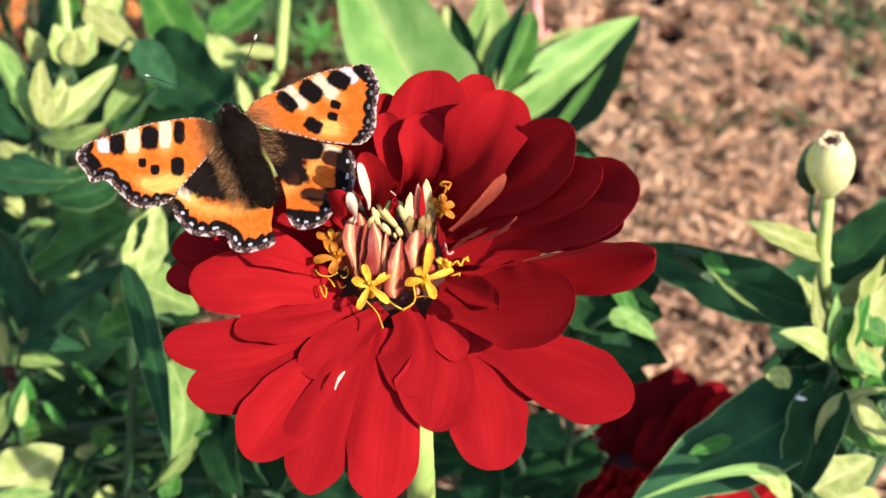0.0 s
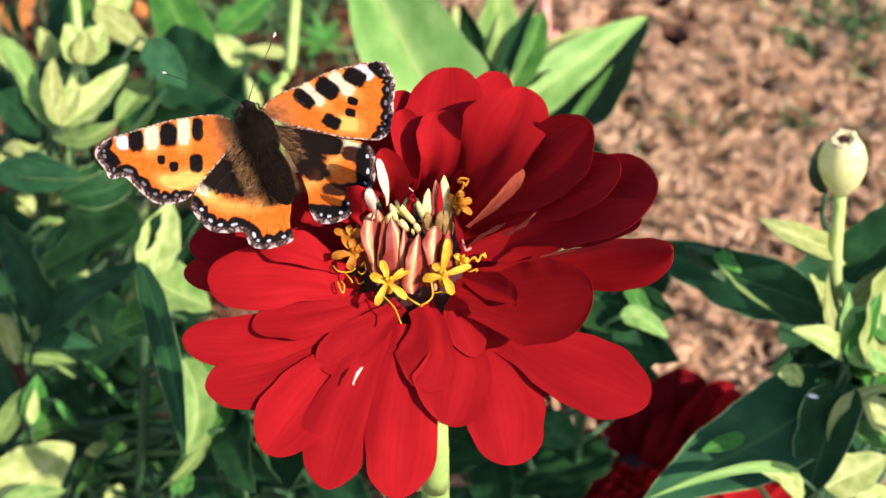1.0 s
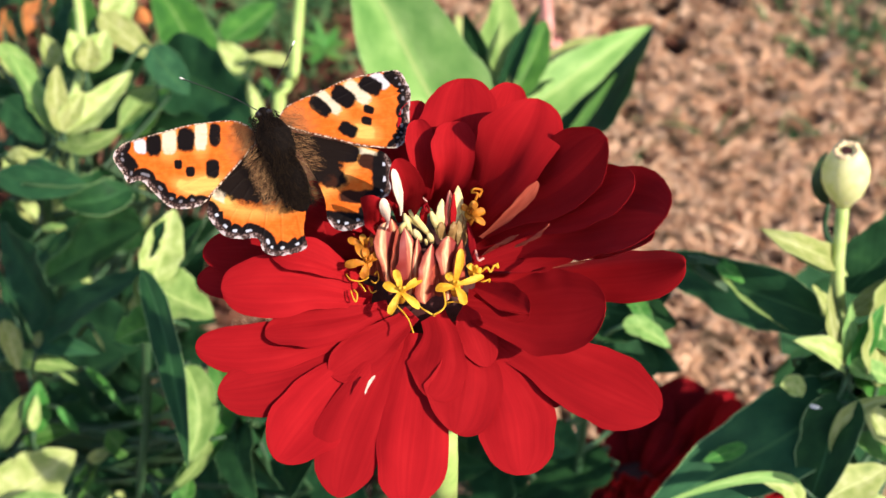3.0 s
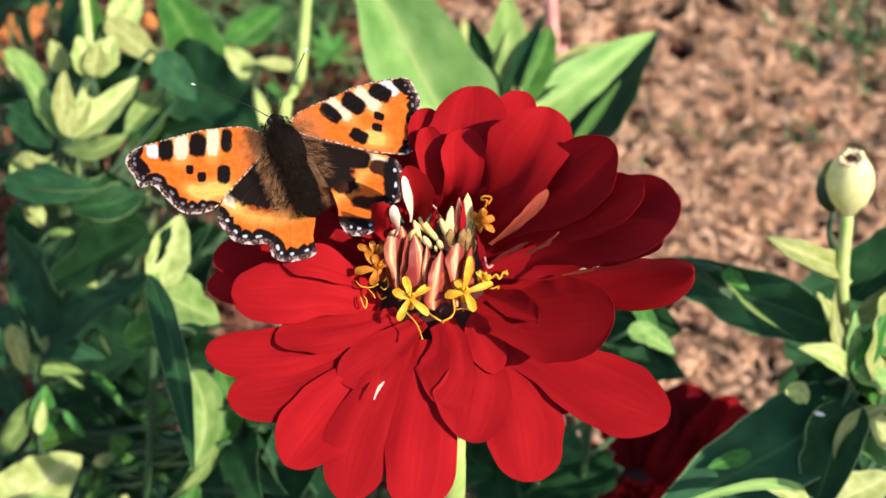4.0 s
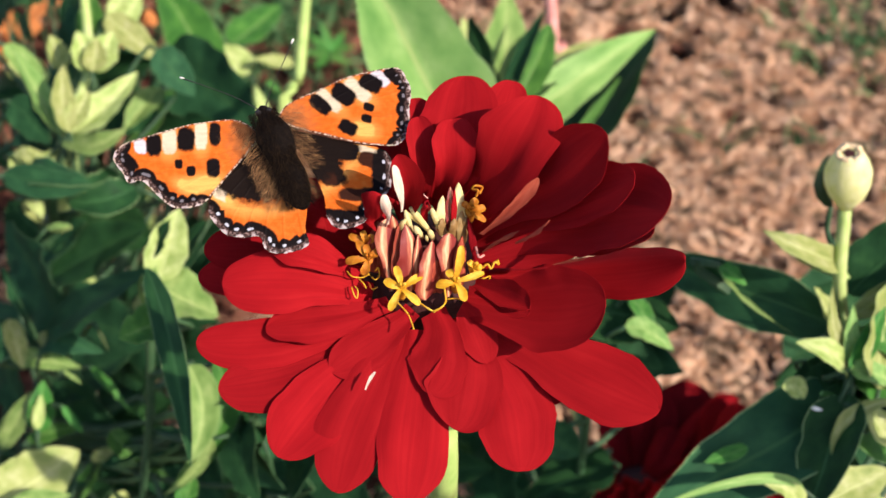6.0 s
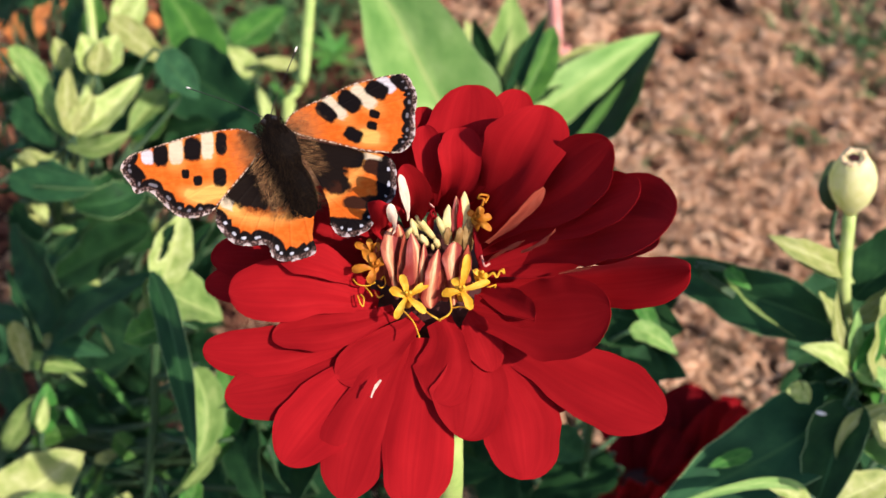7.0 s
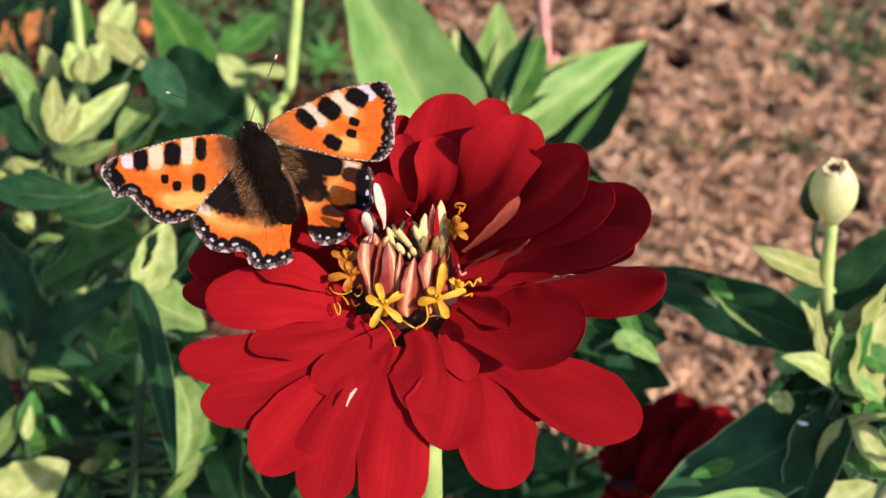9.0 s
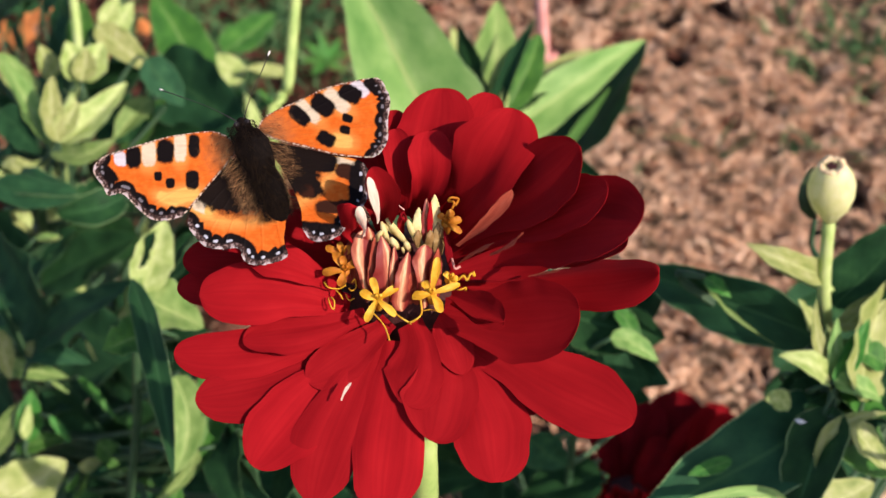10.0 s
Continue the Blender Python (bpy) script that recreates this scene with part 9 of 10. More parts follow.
# Added leaves that cut off sunlight to the second bloom
leaf(plant_right, (0.1682, 0.3409, 0.2362), (0.1528, 0.3429, 0.2215), (0.1375, 0.3450, 0.2069), 0.0380, SHADED_DARK_GREEN, face=(0.5, -0.4, 0.8))
leaf(plant_right, (0.1702, 0.3290, 0.2220), (0.1538, 0.3300, 0.2093), (0.1373, 0.3310, 0.1966), 0.0336, SHADED_DARK_GREEN, face=(0.5, -0.4, 0.8))
leaf(plant_right, (0.1785, 0.3463, 0.2504), (0.1648, 0.3477, 0.2397), (0.1511, 0.3491, 0.2291), 0.0332, SHADED_DARK_GREEN, face=(0.5, -0.4, 0.8))
leaf(plant_right, (0.1764, 0.3210, 0.2125), (0.1625, 0.3212, 0.2003), (0.1485, 0.3214, 0.1881), 0.0315, SHADED_DARK_GREEN, face=(0.5, -0.4, 0.8))
# Mostly unseen leaves, added to throw shade on the second bloom
leaf(plant_right, (0.1990, 0.3056, 0.2222), (0.1817, 0.3187, 0.2207), (0.1644, 0.3318, 0.2193), 0.0385, SHADED_DARK_GREEN, face=(0.6, -0.2, 0.75))
leaf(plant_right, (0.2036, 0.3157, 0.2450), (0.1866, 0.3258, 0.2387), (0.1697, 0.3359, 0.2323), 0.0360, SHADED_DARK_GREEN, face=(0.6, -0.2, 0.75))
leaf(plant_right, (0.2040, 0.2966, 0.2145), (0.1877, 0.3086, 0.2108), (0.1714, 0.3206, 0.2071), 0.0344, SHADED_DARK_GREEN, face=(0.6, -0.2, 0.75))
# More dark filler, tinted as foliage deep in shade
leaf(plant_right, (0.1381, 0.2542, 0.3065), (0.1460, 0.2435, 0.3131), (0.1571, 0.2339, 0.3181), 0.0146, SHADED_DARK_GREEN, roll=-11.0, face=(-0.9, -0.3, 0.45))
leaf(plant_right, (0.1381, 0.2641, 0.2794), (0.1174, 0.2581, 0.2738), (0.0998, 0.2531, 0.2666), 0.0195, SHADED_DARK_GREEN, roll=10.0, face=(-0.9, -0.3, 0.45))
leaf(plant_right, (0.1632, 0.2861, 0.2862), (0.1685, 0.2843, 0.3042), (0.1802, 0.2846, 0.3190), 0.0186, SHADED_DARK_GREEN, roll=11.0, face=(-0.9, -0.3, 0.45))
leaf(plant_right, (0.1367, 0.2768, 0.2987), (0.1290, 0.2662, 0.2956), (0.1249, 0.2567, 0.2907), 0.0106, SHADED_DARK_GREEN, roll=12.0, face=(-0.9, -0.3, 0.45))
leaf(plant_right, (0.1564, 0.2970, 0.2537), (0.1333, 0.2998, 0.2597), (0.1168, 0.3049, 0.2625), 0.0232, SHADED_DARK_GREEN, roll=20.0, face=(-0.9, -0.3, 0.45))
leaf(plant_right, (0.1219, 0.2841, 0.2082), (0.1309, 0.2802, 0.2218), (0.1413, 0.2767, 0.2347), 0.0152, SHADED_DARK_GREEN, roll=15.0, face=(-0.9, -0.3, 0.45))
leaf(plant_right, (0.1179, 0.2622, 0.2479), (0.1181, 0.2623, 0.2637), (0.1234, 0.2642, 0.2771), 0.0137, SHADED_DARK_GREEN, roll=-24.0, face=(-0.9, -0.3, 0.45))
leaf(plant_right, (0.1208, 0.2989, 0.2053), (0.1315, 0.2954, 0.2203), (0.1433, 0.2924, 0.2348), 0.0180, SHADED_DARK_GREEN, roll=7.0, face=(-0.9, -0.3, 0.45))
leaf(plant_right, (0.1184, 0.2824, 0.2072), (0.1246, 0.2816, 0.2258), (0.1362, 0.2826, 0.2417), 0.0174, SHADED_DARK_GREEN, roll=16.0, face=(-0.9, -0.3, 0.45))
leaf(plant_right, (0.1386, 0.2874, 0.1745), (0.1304, 0.2781, 0.1740), (0.1276, 0.2705, 0.1710), 0.0105, SHADED_DARK_GREEN, roll=-3.0, kind=LANCE, face=(-0.9, -0.3, 0.45))
leaf(plant_right, (0.1421, 0.2548, 0.2060), (0.1307, 0.2598, 0.2210), (0.1252, 0.2667, 0.2332), 0.0211, SHADED_DARK_GREEN, roll=-23.0, face=(-0.9, -0.3, 0.45))
leaf(plant_right, (0.0946, 0.2502, 0.2474), (0.1030, 0.2465, 0.2607), (0.1126, 0.2432, 0.2734), 0.0128, SHADED_DARK_GREEN, roll=16.0, face=(-0.9, -0.3, 0.45))
leaf(plant_left, (-0.1984, 0.4575, 0.2466), (-0.1879, 0.4411, 0.2490), (-0.1700, 0.4272, 0.2477), 0.0143, SHADED_DARK_GREEN, roll=9.0, face=(-0.9, -0.3, 0.45))
leaf(plant_left, (-0.2050, 0.5218, 0.2447), (-0.2023, 0.5218, 0.2605), (-0.1954, 0.5231, 0.2743), 0.0166, SHADED_DARK_GREEN, roll=18.0, face=(-0.9, -0.3, 0.45))
leaf(plant_left, (-0.2067, 0.5130, 0.2472), (-0.2031, 0.4961, 0.2453), (-0.1926, 0.4815, 0.2399), 0.0118, SHADED_DARK_GREEN, roll=16.0, kind=LANCE, face=(-0.9, -0.3, 0.45))
leaf(plant_left, (-0.1897, 0.5050, 0.2540), (-0.1785, 0.5008, 0.2666), (-0.1667, 0.4968, 0.2789), 0.0141, SHADED_DARK_GREEN, roll=-2.0, face=(-0.9, -0.3, 0.45))
leaf(plant_left, (-0.2286, 0.5100, 0.2172), (-0.2237, 0.4960, 0.2203), (-0.2105, 0.4848, 0.2192), 0.0104, SHADED_DARK_GREEN, roll=-24.0, kind=LANCE, face=(-0.9, -0.3, 0.45))
leaf(plant_left, (-0.2028, 0.5386, 0.2461), (-0.2140, 0.5271, 0.2430), (-0.2188, 0.5176, 0.2367), 0.0159, SHADED_DARK_GREEN, roll=-17.0, face=(-0.9, -0.3, 0.45))
leaf(plant_left, (-0.1900, 0.4694, 0.2816), (-0.1733, 0.4582, 0.2940), (-0.1483, 0.4498, 0.3021), 0.0161, SHADED_DARK_GREEN, roll=6.0, face=(-0.9, -0.3, 0.45))
leaf(plant_left, (-0.1707, 0.4881, 0.2574), (-0.1594, 0.4739, 0.2607), (-0.1439, 0.4612, 0.2619), 0.0116, SHADED_DARK_GREEN, roll=11.0, kind=LANCE, face=(-0.9, -0.3, 0.45))
leaf(plant_left, (-0.1950, 0.4771, 0.2381), (-0.1931, 0.4629, 0.2359), (-0.1879, 0.4497, 0.2321), 0.0137, SHADED_DARK_GREEN, roll=-12.0, face=(-0.9, -0.3, 0.45))
leaf(plant_left, (-0.2103, 0.4894, 0.2580), (-0.2006, 0.4821, 0.2691), (-0.1860, 0.4765, 0.2778), 0.0120, SHADED_DARK_GREEN, roll=5.0, kind=LANCE, face=(-0.9, -0.3, 0.45))
leaf(plant_left, (-0.1748, 0.4629, 0.2855), (-0.1773, 0.4476, 0.2829), (-0.1724, 0.4349, 0.2766), 0.0152, SHADED_DARK_GREEN, roll=4.0, face=(-0.9, -0.3, 0.45))
leaf(plant_left, (-0.1912, 0.5119, 0.2569), (-0.2064, 0.5092, 0.2624), (-0.2152, 0.5085, 0.2646), 0.0152, SHADED_DARK_GREEN, roll=12.0, face=(-0.9, -0.3, 0.45))
leaf(plant_left, (-0.1415, 0.3977, 0.2408), (-0.1418, 0.3987, 0.2544), (-0.1409, 0.4001, 0.2673), 0.0163, SHADED_DARK_GREEN, roll=16.0, face=(-0.9, -0.3, 0.45))
leaf(plant_left, (-0.1236, 0.4176, 0.2310), (-0.1175, 0.4050, 0.2350), (-0.1054, 0.3944, 0.2359), 0.0085, SHADED_DARK_GREEN, roll=-3.0, kind=LANCE, face=(-0.9, -0.3, 0.45))
leaf(plant_left, (-0.1309, 0.4053, 0.2722), (-0.1246, 0.4007, 0.2821), (-0.1176, 0.3964, 0.2917), 0.0085, SHADED_DARK_GREEN, roll=-17.0, kind=LANCE, face=(-0.9, -0.3, 0.45))
leaf(plant_left, (-0.1596, 0.3959, 0.2720), (-0.1687, 0.3922, 0.2770), (-0.1748, 0.3896, 0.2805), 0.0110, SHADED_DARK_GREEN, roll=-8.0, kind=LANCE, face=(-0.9, -0.3, 0.45))
leaf(plant_left, (-0.1401, 0.3969, 0.2730), (-0.1282, 0.3909, 0.2878), (-0.1101, 0.3869, 0.2995), 0.0184, SHADED_DARK_GREEN, roll=24.0, face=(-0.9, -0.3, 0.45))
leaf(plant_left, (-0.1193, 0.4056, 0.2672), (-0.1185, 0.3929, 0.2660), (-0.1151, 0.3811, 0.2635), 0.0118, SHADED_DARK_GREEN, roll=-12.0, face=(-0.9, -0.3, 0.45))
leaf(plant_left, (-0.1530, 0.4181, 0.2325), (-0.1511, 0.4040, 0.2311), (-0.1450, 0.3912, 0.2277), 0.0110, SHADED_DARK_GREEN, roll=-3.0, kind=LANCE, face=(-0.9, -0.3, 0.45))
leaf(plant_left, (-0.1664, 0.4106, 0.2460), (-0.1601, 0.4065, 0.2564), (-0.1529, 0.4026, 0.2664), 0.0085, SHADED_DARK_GREEN, roll=-14.0, kind=LANCE, face=(-0.9, -0.3, 0.45))
leaf(plant_left, (-0.1055, 0.3761, 0.2721), (-0.1099, 0.3636, 0.2724), (-0.1061, 0.3538, 0.2685), 0.0121, SHADED_DARK_GREEN, roll=0.0, face=(-0.9, -0.3, 0.45))
leaf(plant_left, (-0.1672, 0.4138, 0.2480), (-0.1790, 0.4062, 0.2455), (-0.1900, 0.3989, 0.2426), 0.0161, SHADED_DARK_GREEN, roll=0.0, face=(-0.9, -0.3, 0.45))
leaf(plant_left, (-0.1107, 0.4040, 0.2488), (-0.1037, 0.3896, 0.2520), (-0.0894, 0.3776, 0.2515), 0.0109, SHADED_DARK_GREEN, roll=-14.0, kind=LANCE, face=(-0.9, -0.3, 0.45))
leaf(plant_left, (-0.1734, 0.3873, 0.2701), (-0.1663, 0.3798, 0.2814), (-0.1517, 0.3747, 0.2890), 0.0077, SHADED_DARK_GREEN, roll=4.0, kind=LANCE, face=(-0.9, -0.3, 0.45))
leaf(plant_left, (-0.1223, 0.4154, 0.2610), (-0.1127, 0.4006, 0.2621), (-0.1000, 0.3868, 0.2616), 0.0149, SHADED_DARK_GREEN, roll=-18.0, face=(-0.9, -0.3, 0.45))
leaf(plant_left, (-0.1630, 0.3701, 0.2565), (-0.1604, 0.3670, 0.2687), (-0.1536, 0.3653, 0.2787), 0.0090, SHADED_DARK_GREEN, roll=8.0, kind=LANCE, face=(-0.9, -0.3, 0.45))
leaf(plant_left, (-0.1955, 0.4273, 0.2356), (-0.2032, 0.4290, 0.2480), (-0.2075, 0.4319, 0.2587), 0.0174, SHADED_DARK_GREEN, roll=13.0, face=(-0.9, -0.3, 0.45))
leaf(plant_left, (-0.1534, 0.3968, 0.2442), (-0.1469, 0.3952, 0.2588), (-0.1379, 0.3943, 0.2721), 0.0136, SHADED_DARK_GREEN, roll=23.0, face=(-0.9, -0.3, 0.45))
leaf(plant_left, (-0.1350, 0.3706, 0.2670), (-0.1398, 0.3703, 0.2817), (-0.1363, 0.3728, 0.2923), 0.0132, SHADED_DARK_GREEN, roll=-22.0, face=(-0.9, -0.3, 0.45))
leaf(plant_left, (-0.1257, 0.4267, 0.2214), (-0.1223, 0.4221, 0.2346), (-0.1113, 0.4200, 0.2440), 0.0108, SHADED_DARK_GREEN, roll=-14.0, kind=LANCE, face=(-0.9, -0.3, 0.45))
leaf(plant_left, (-0.1473, 0.3744, 0.2756), (-0.1459, 0.3614, 0.2736), (-0.1429, 0.3489, 0.2707), 0.0114, SHADED_DARK_GREEN, roll=-10.0, face=(-0.9, -0.3, 0.45))
leaf(plant_left, (-0.1544, 0.3715, 0.2613), (-0.1651, 0.3672, 0.2665), (-0.1701, 0.3647, 0.2689), 0.0089, SHADED_DARK_GREEN, roll=17.0, kind=LANCE, face=(-0.9, -0.3, 0.45))
leaf(plant_left, (-0.1361, 0.4407, 0.2493), (-0.1447, 0.4412, 0.2606), (-0.1485, 0.4433, 0.2696), 0.0123, SHADED_DARK_GREEN, roll=-11.0, face=(-0.9, -0.3, 0.45))
leaf(plant_left, (-0.1209, 0.4026, 0.2513), (-0.1275, 0.4028, 0.2630), (-0.1297, 0.4045, 0.2725), 0.0120, SHADED_DARK_GREEN, roll=25.0, face=(-0.9, -0.3, 0.45))
leaf(plant_left, (-0.1215, 0.3874, 0.2645), (-0.1061, 0.3780, 0.2744), (-0.0886, 0.3694, 0.2832), 0.0141, SHADED_DARK_GREEN, roll=-8.0, face=(-0.9, -0.3, 0.45))
leaf(plant_left, (-0.1812, 0.4326, 0.2507), (-0.1749, 0.4259, 0.2618), (-0.1623, 0.4213, 0.2698), 0.0084, SHADED_DARK_GREEN, roll=4.0, kind=LANCE, face=(-0.9, -0.3, 0.45))
# ---- the butterfly ----
butterfly = root("butterfly", (-0.0323, 0.1636, 0.4154), "small tortoiseshell butterfly, orange and black, wings spread on the red bloom", "butterfly")
SOOT, CREAM_SCALE, WHITE_SCALE, YELLOW_SCALE = (0.006, 0.004, 0.0035), (0.66, 0.56, 0.37), (0.60, 0.58, 0.57), (0.78, 0.43, 0.10)
ORANGE_SCALE, RUST_SCALE, SMOKE = (0.68, 0.128, 0.010), (0.48, 0.075, 0.010), (0.010, 0.006, 0.004)
# Brown laid on one hindwing as the shadow of nearby petals
SHADOW_SCALE = (0.04, 0.013, 0.006)


def near_line(p, line):
    """The least distance of points p from a line of points, and how far along it, 0 to 1."""
    best, along = np.full(len(p), 1e9), np.zeros(len(p))
    n = len(line) - 1
    for k in range(n):
        a, d = line[k], line[k + 1] - line[k]
        f = np.clip(((p - a) @ d) / (d @ d + 1e-12), 0, 1)
        r = np.linalg.norm(p - a - f[:, None] * d, axis=1)
        hit = r < best
        best[hit], along[hit] = r[hit], (k + f[hit]) / n
    return best, along


def inside(p, ring):
    c = np.zeros(len(p), dtype=bool)
    j = len(ring) - 1
    for i in range(len(ring)):
        a, b = ring[i], ring[j]
        c ^= ((a[1] > p[:, 1]) != (b[1] > p[:, 1])) & (p[:, 0] < (b[0] - a[0]) * (p[:, 1] - a[1]) / (b[1] - a[1] + 1e-12) + a[0])
        j = i
    return c


def soft(x, edge, blur):
    return np.clip((edge - x) / blur + 0.5, 0, 1)[:, None]


def wing(name, hinge, ex, ey, ring, margin, spots, kind, label, pivot):
    """One wing, in millimetres from its hinge along ex and ey: a thin double skin within a smooth outline, with the pattern of its scales."""
    ctrl = np.array(ring + ring[:1])
    line = smooth_line(ctrl, 12 * len(ring))
    lo, hi = margin[0] * 12 * len(ring) // len(ring), margin[1] * 12 * len(ring) // len(ring)
    outer = line[lo:hi]
    rng = np.random.RandomState(len(ring) + int(abs(ring[4][0]) * 10))
    step = 0.13
    x0, y0 = line.min(0) - step
    x1, y1 = line.max(0) + step
    xs, ys = np.arange(x0, x1, step), np.arange(y0, y1, step)
    p = np.stack(np.meshgrid(xs, ys), -1).reshape(-1, 2)
    keep = inside(p, line)
    nx, ny = len(xs), len(ys)
    quads = np.array(grid_faces(nx, ny))
    quads = quads[keep[quads].sum(1) >= 3]
    used = np.unique(quads)
    index = np.full(len(p), -1)
    index[used] = np.arange(len(used))
    quads, q = index[quads], p[used]
    # points just outside are drawn back onto the outline
    out = ~keep[used]
    if out.any():
        d = np.linalg.norm(q[out][:, None] - line[None], axis=2)
        q[out] = line[d.argmin(1)]
    rim, along = near_line(q, outer)
    edge, _ = near_line(q, line)
    r = np.linalg.norm(q, axis=1)
    reach = r.max()
    jig = np.array([noise.noise((a * 1.3, b * 1.3, 2.0)) for a, b in q]) * 0.5 + rng.normal(0, 0.10, len(q))
    col = np.tile(np.array(ORANGE_SCALE), (len(q), 1))
    col = col + (np.array(YELLOW_SCALE) - col) * (0.28 * np.clip(jig + 0.15, 0, 1))[:, None]
    veins = np.abs(np.sin(np.arctan2(q[:, 1], q[:, 0] + 3.0) * 17))
    col = col + (np.array(RUST_SCALE) - col) * (0.22 * soft(veins, 0.06, 0.12))

    def lay(colour, mask):
        nonlocal col
        col = col + (np.array(colour) - col) * mask

    if kind == "hind":
        lay(YELLOW_SCALE, soft(np.abs(r - reach * 0.62), 0.9, 1.6) * 0.6)
    for c, a, b, colour in spots:
        if colour in (CREAM_SCALE, YELLOW_SCALE):
            k = (q - np.array(c)) @ np.linalg.inv(np.array([a, b]).T).T
            lay(YELLOW_SCALE, soft(np.linalg.norm(k, axis=1) + jig * 0.3, 1.4, 1.0) * 0.5)
    for c, a, b, colour in spots:
        m = np.linalg.inv(np.array([a, b]).T)
        k = (q - np.array(c)) @ m.T
        lay(colour, soft((np.abs(k[:, 0]) ** 3.4 + np.abs(k[:, 1]) ** 3.4) ** (1 / 3.4) + jig * 0.22, 0.93, 0.2))
    if kind == "hind":
        lay(SMOKE, soft(r + jig * 1.4, reach * 0.56, 1.2))
    else:
        lay(SMOKE, soft(r + jig * 2.0, reach * 0.07, 2.0) * 0.9)
        lay((0.32, 0.17, 0.07), soft(r + jig * 3.0, reach * 0.22, 3.0) * 0.45)
        lay(SMOKE, soft(edge + jig * 0.15, 0.30, 0.2) * 0.8)
    count = 9 if kind == "fore" else 8
    scallop = np.abs(np.sin(along * math.pi * count))
    depth = (1.75 if kind == "fore" else 1.95) + 0.55 * scallop
    lay(SOOT, soft(rim + jig * 0.15, depth, 0.25))
    blue = (0.62, 0.66, 0.72) if kind == "hind" else (0.55, 0.52, 0.55)
    moon = ((rim - 1.3) / 0.26) ** 2 + ((scallop - 1.0) / 0.16) ** 2
    lay(blue, soft(moon + jig * 1.6, 0.75, 0.6) * (0.85 if kind == "hind" else 0.3))
    fleck = np.array([noise.noise((a * 2.6, b * 2.6, 5.0)) + 0.5 * noise.noise((a * 6.0, b * 6.0, 1.0)) for a, b in q])
    lay((0.30, 0.20, 0.17), soft(np.abs(rim - 0.50), 0.32, 0.2) * soft(-fleck, -0.14, 0.2) * 0.75)
    lay((0.11, 0.055, 0.04), soft(np.abs(rim - 0.50), 0.5, 0.3) * soft(fleck, -0.15, 0.3) * 0.6)
    if kind == "fore":
        lay((0.72, 0.58, 0.42), soft(edge, 0.26, 0.12) * soft(-fleck, -0.02, 0.2) * 0.85)
    lay((0.62, 0.54, 0.50), soft(rim + 0.35 * np.sin(along * math.pi * count * 2) + jig * 0.9, 0.12, 0.15) * 0.8)
    # gently arched skin with raised veins, then its under side
    z = 0.35 * np.sin(np.clip(r / reach, 0, 1) * math.pi) + 0.06 * soft(veins, 0.14, 0.15)[:, 0] + 0.10 * np.sin(along * math.pi * count) * np.exp(-rim / 2.0)
    h, e1, e2 = np.array(hinge), np.array(ex), np.array(ey)
    n = np.cross(e1, e2)
    top = h + (q[:, :1] * e1 + q[:, 1:] * e2 + z[:, None] * n) * 0.001
    low = top - n * 0.00007
    k = len(q)
    faces = [tuple(f) for f in quads.tolist()] + [tuple(k + i for i in reversed(f)) for f in quads.tolist()]
    ob = part(name, (np.concatenate([top, low]), faces), WING, butterfly, label, pivot)
    attr = ob.data.color_attributes.new("pattern", "FLOAT_COLOR", "POINT")
    rgba = np.ones((2 * k, 4), dtype=np.float32)
    rgba[:k, :3] = np.clip(col, 0, 1)
    rgba[k:, :3] = np.clip(col * 0.5 + 0.04, 0, 1)
    attr.data.foreach_set("color", rgba.ravel())
    return ob


def furs(head, tail, left, right, up):
    """Fine hairs from the body out over the wing bases, one mesh."""
    rng = np.random.RandomState(8)
    h, t = np.array(head), np.array(tail)
    along, up = t - h, np.array(up)
    verts, faces = [], []
    for i in range(3200):
        f = rng.beta(1.6, 1.3)
        sidew = np.array(left if i % 2 else right)
        out = sidew * rng.uniform(0.6, 1.0) + along / np.linalg.norm(along) * rng.uniform(0.2, 1.2) + up * rng.uniform(-0.05, 0.12) + rng.normal(0, 0.10, 3)
        out /= np.linalg.norm(out)
        start = h + along * f + sidew * rng.uniform(0.0014, 0.0052) + up * rng.uniform(0.0, 0.0005)
        ln = rng.uniform(0.0005, 0.0019)
        s = np.cross(out, up)
        s *= 0.000011 / (np.linalg.norm(s) + 1e-12)
        mid, end = start + out * ln * 0.55 + up * 0.0002, start + out * ln
        n = len(verts)
        verts += [start - s, start + s, mid + s * 0.8, mid - s * 0.8, end]
        faces += [(n, n + 1, n + 2, n + 3), (n + 3, n + 2, n + 4)]
    return np.array(verts), faces


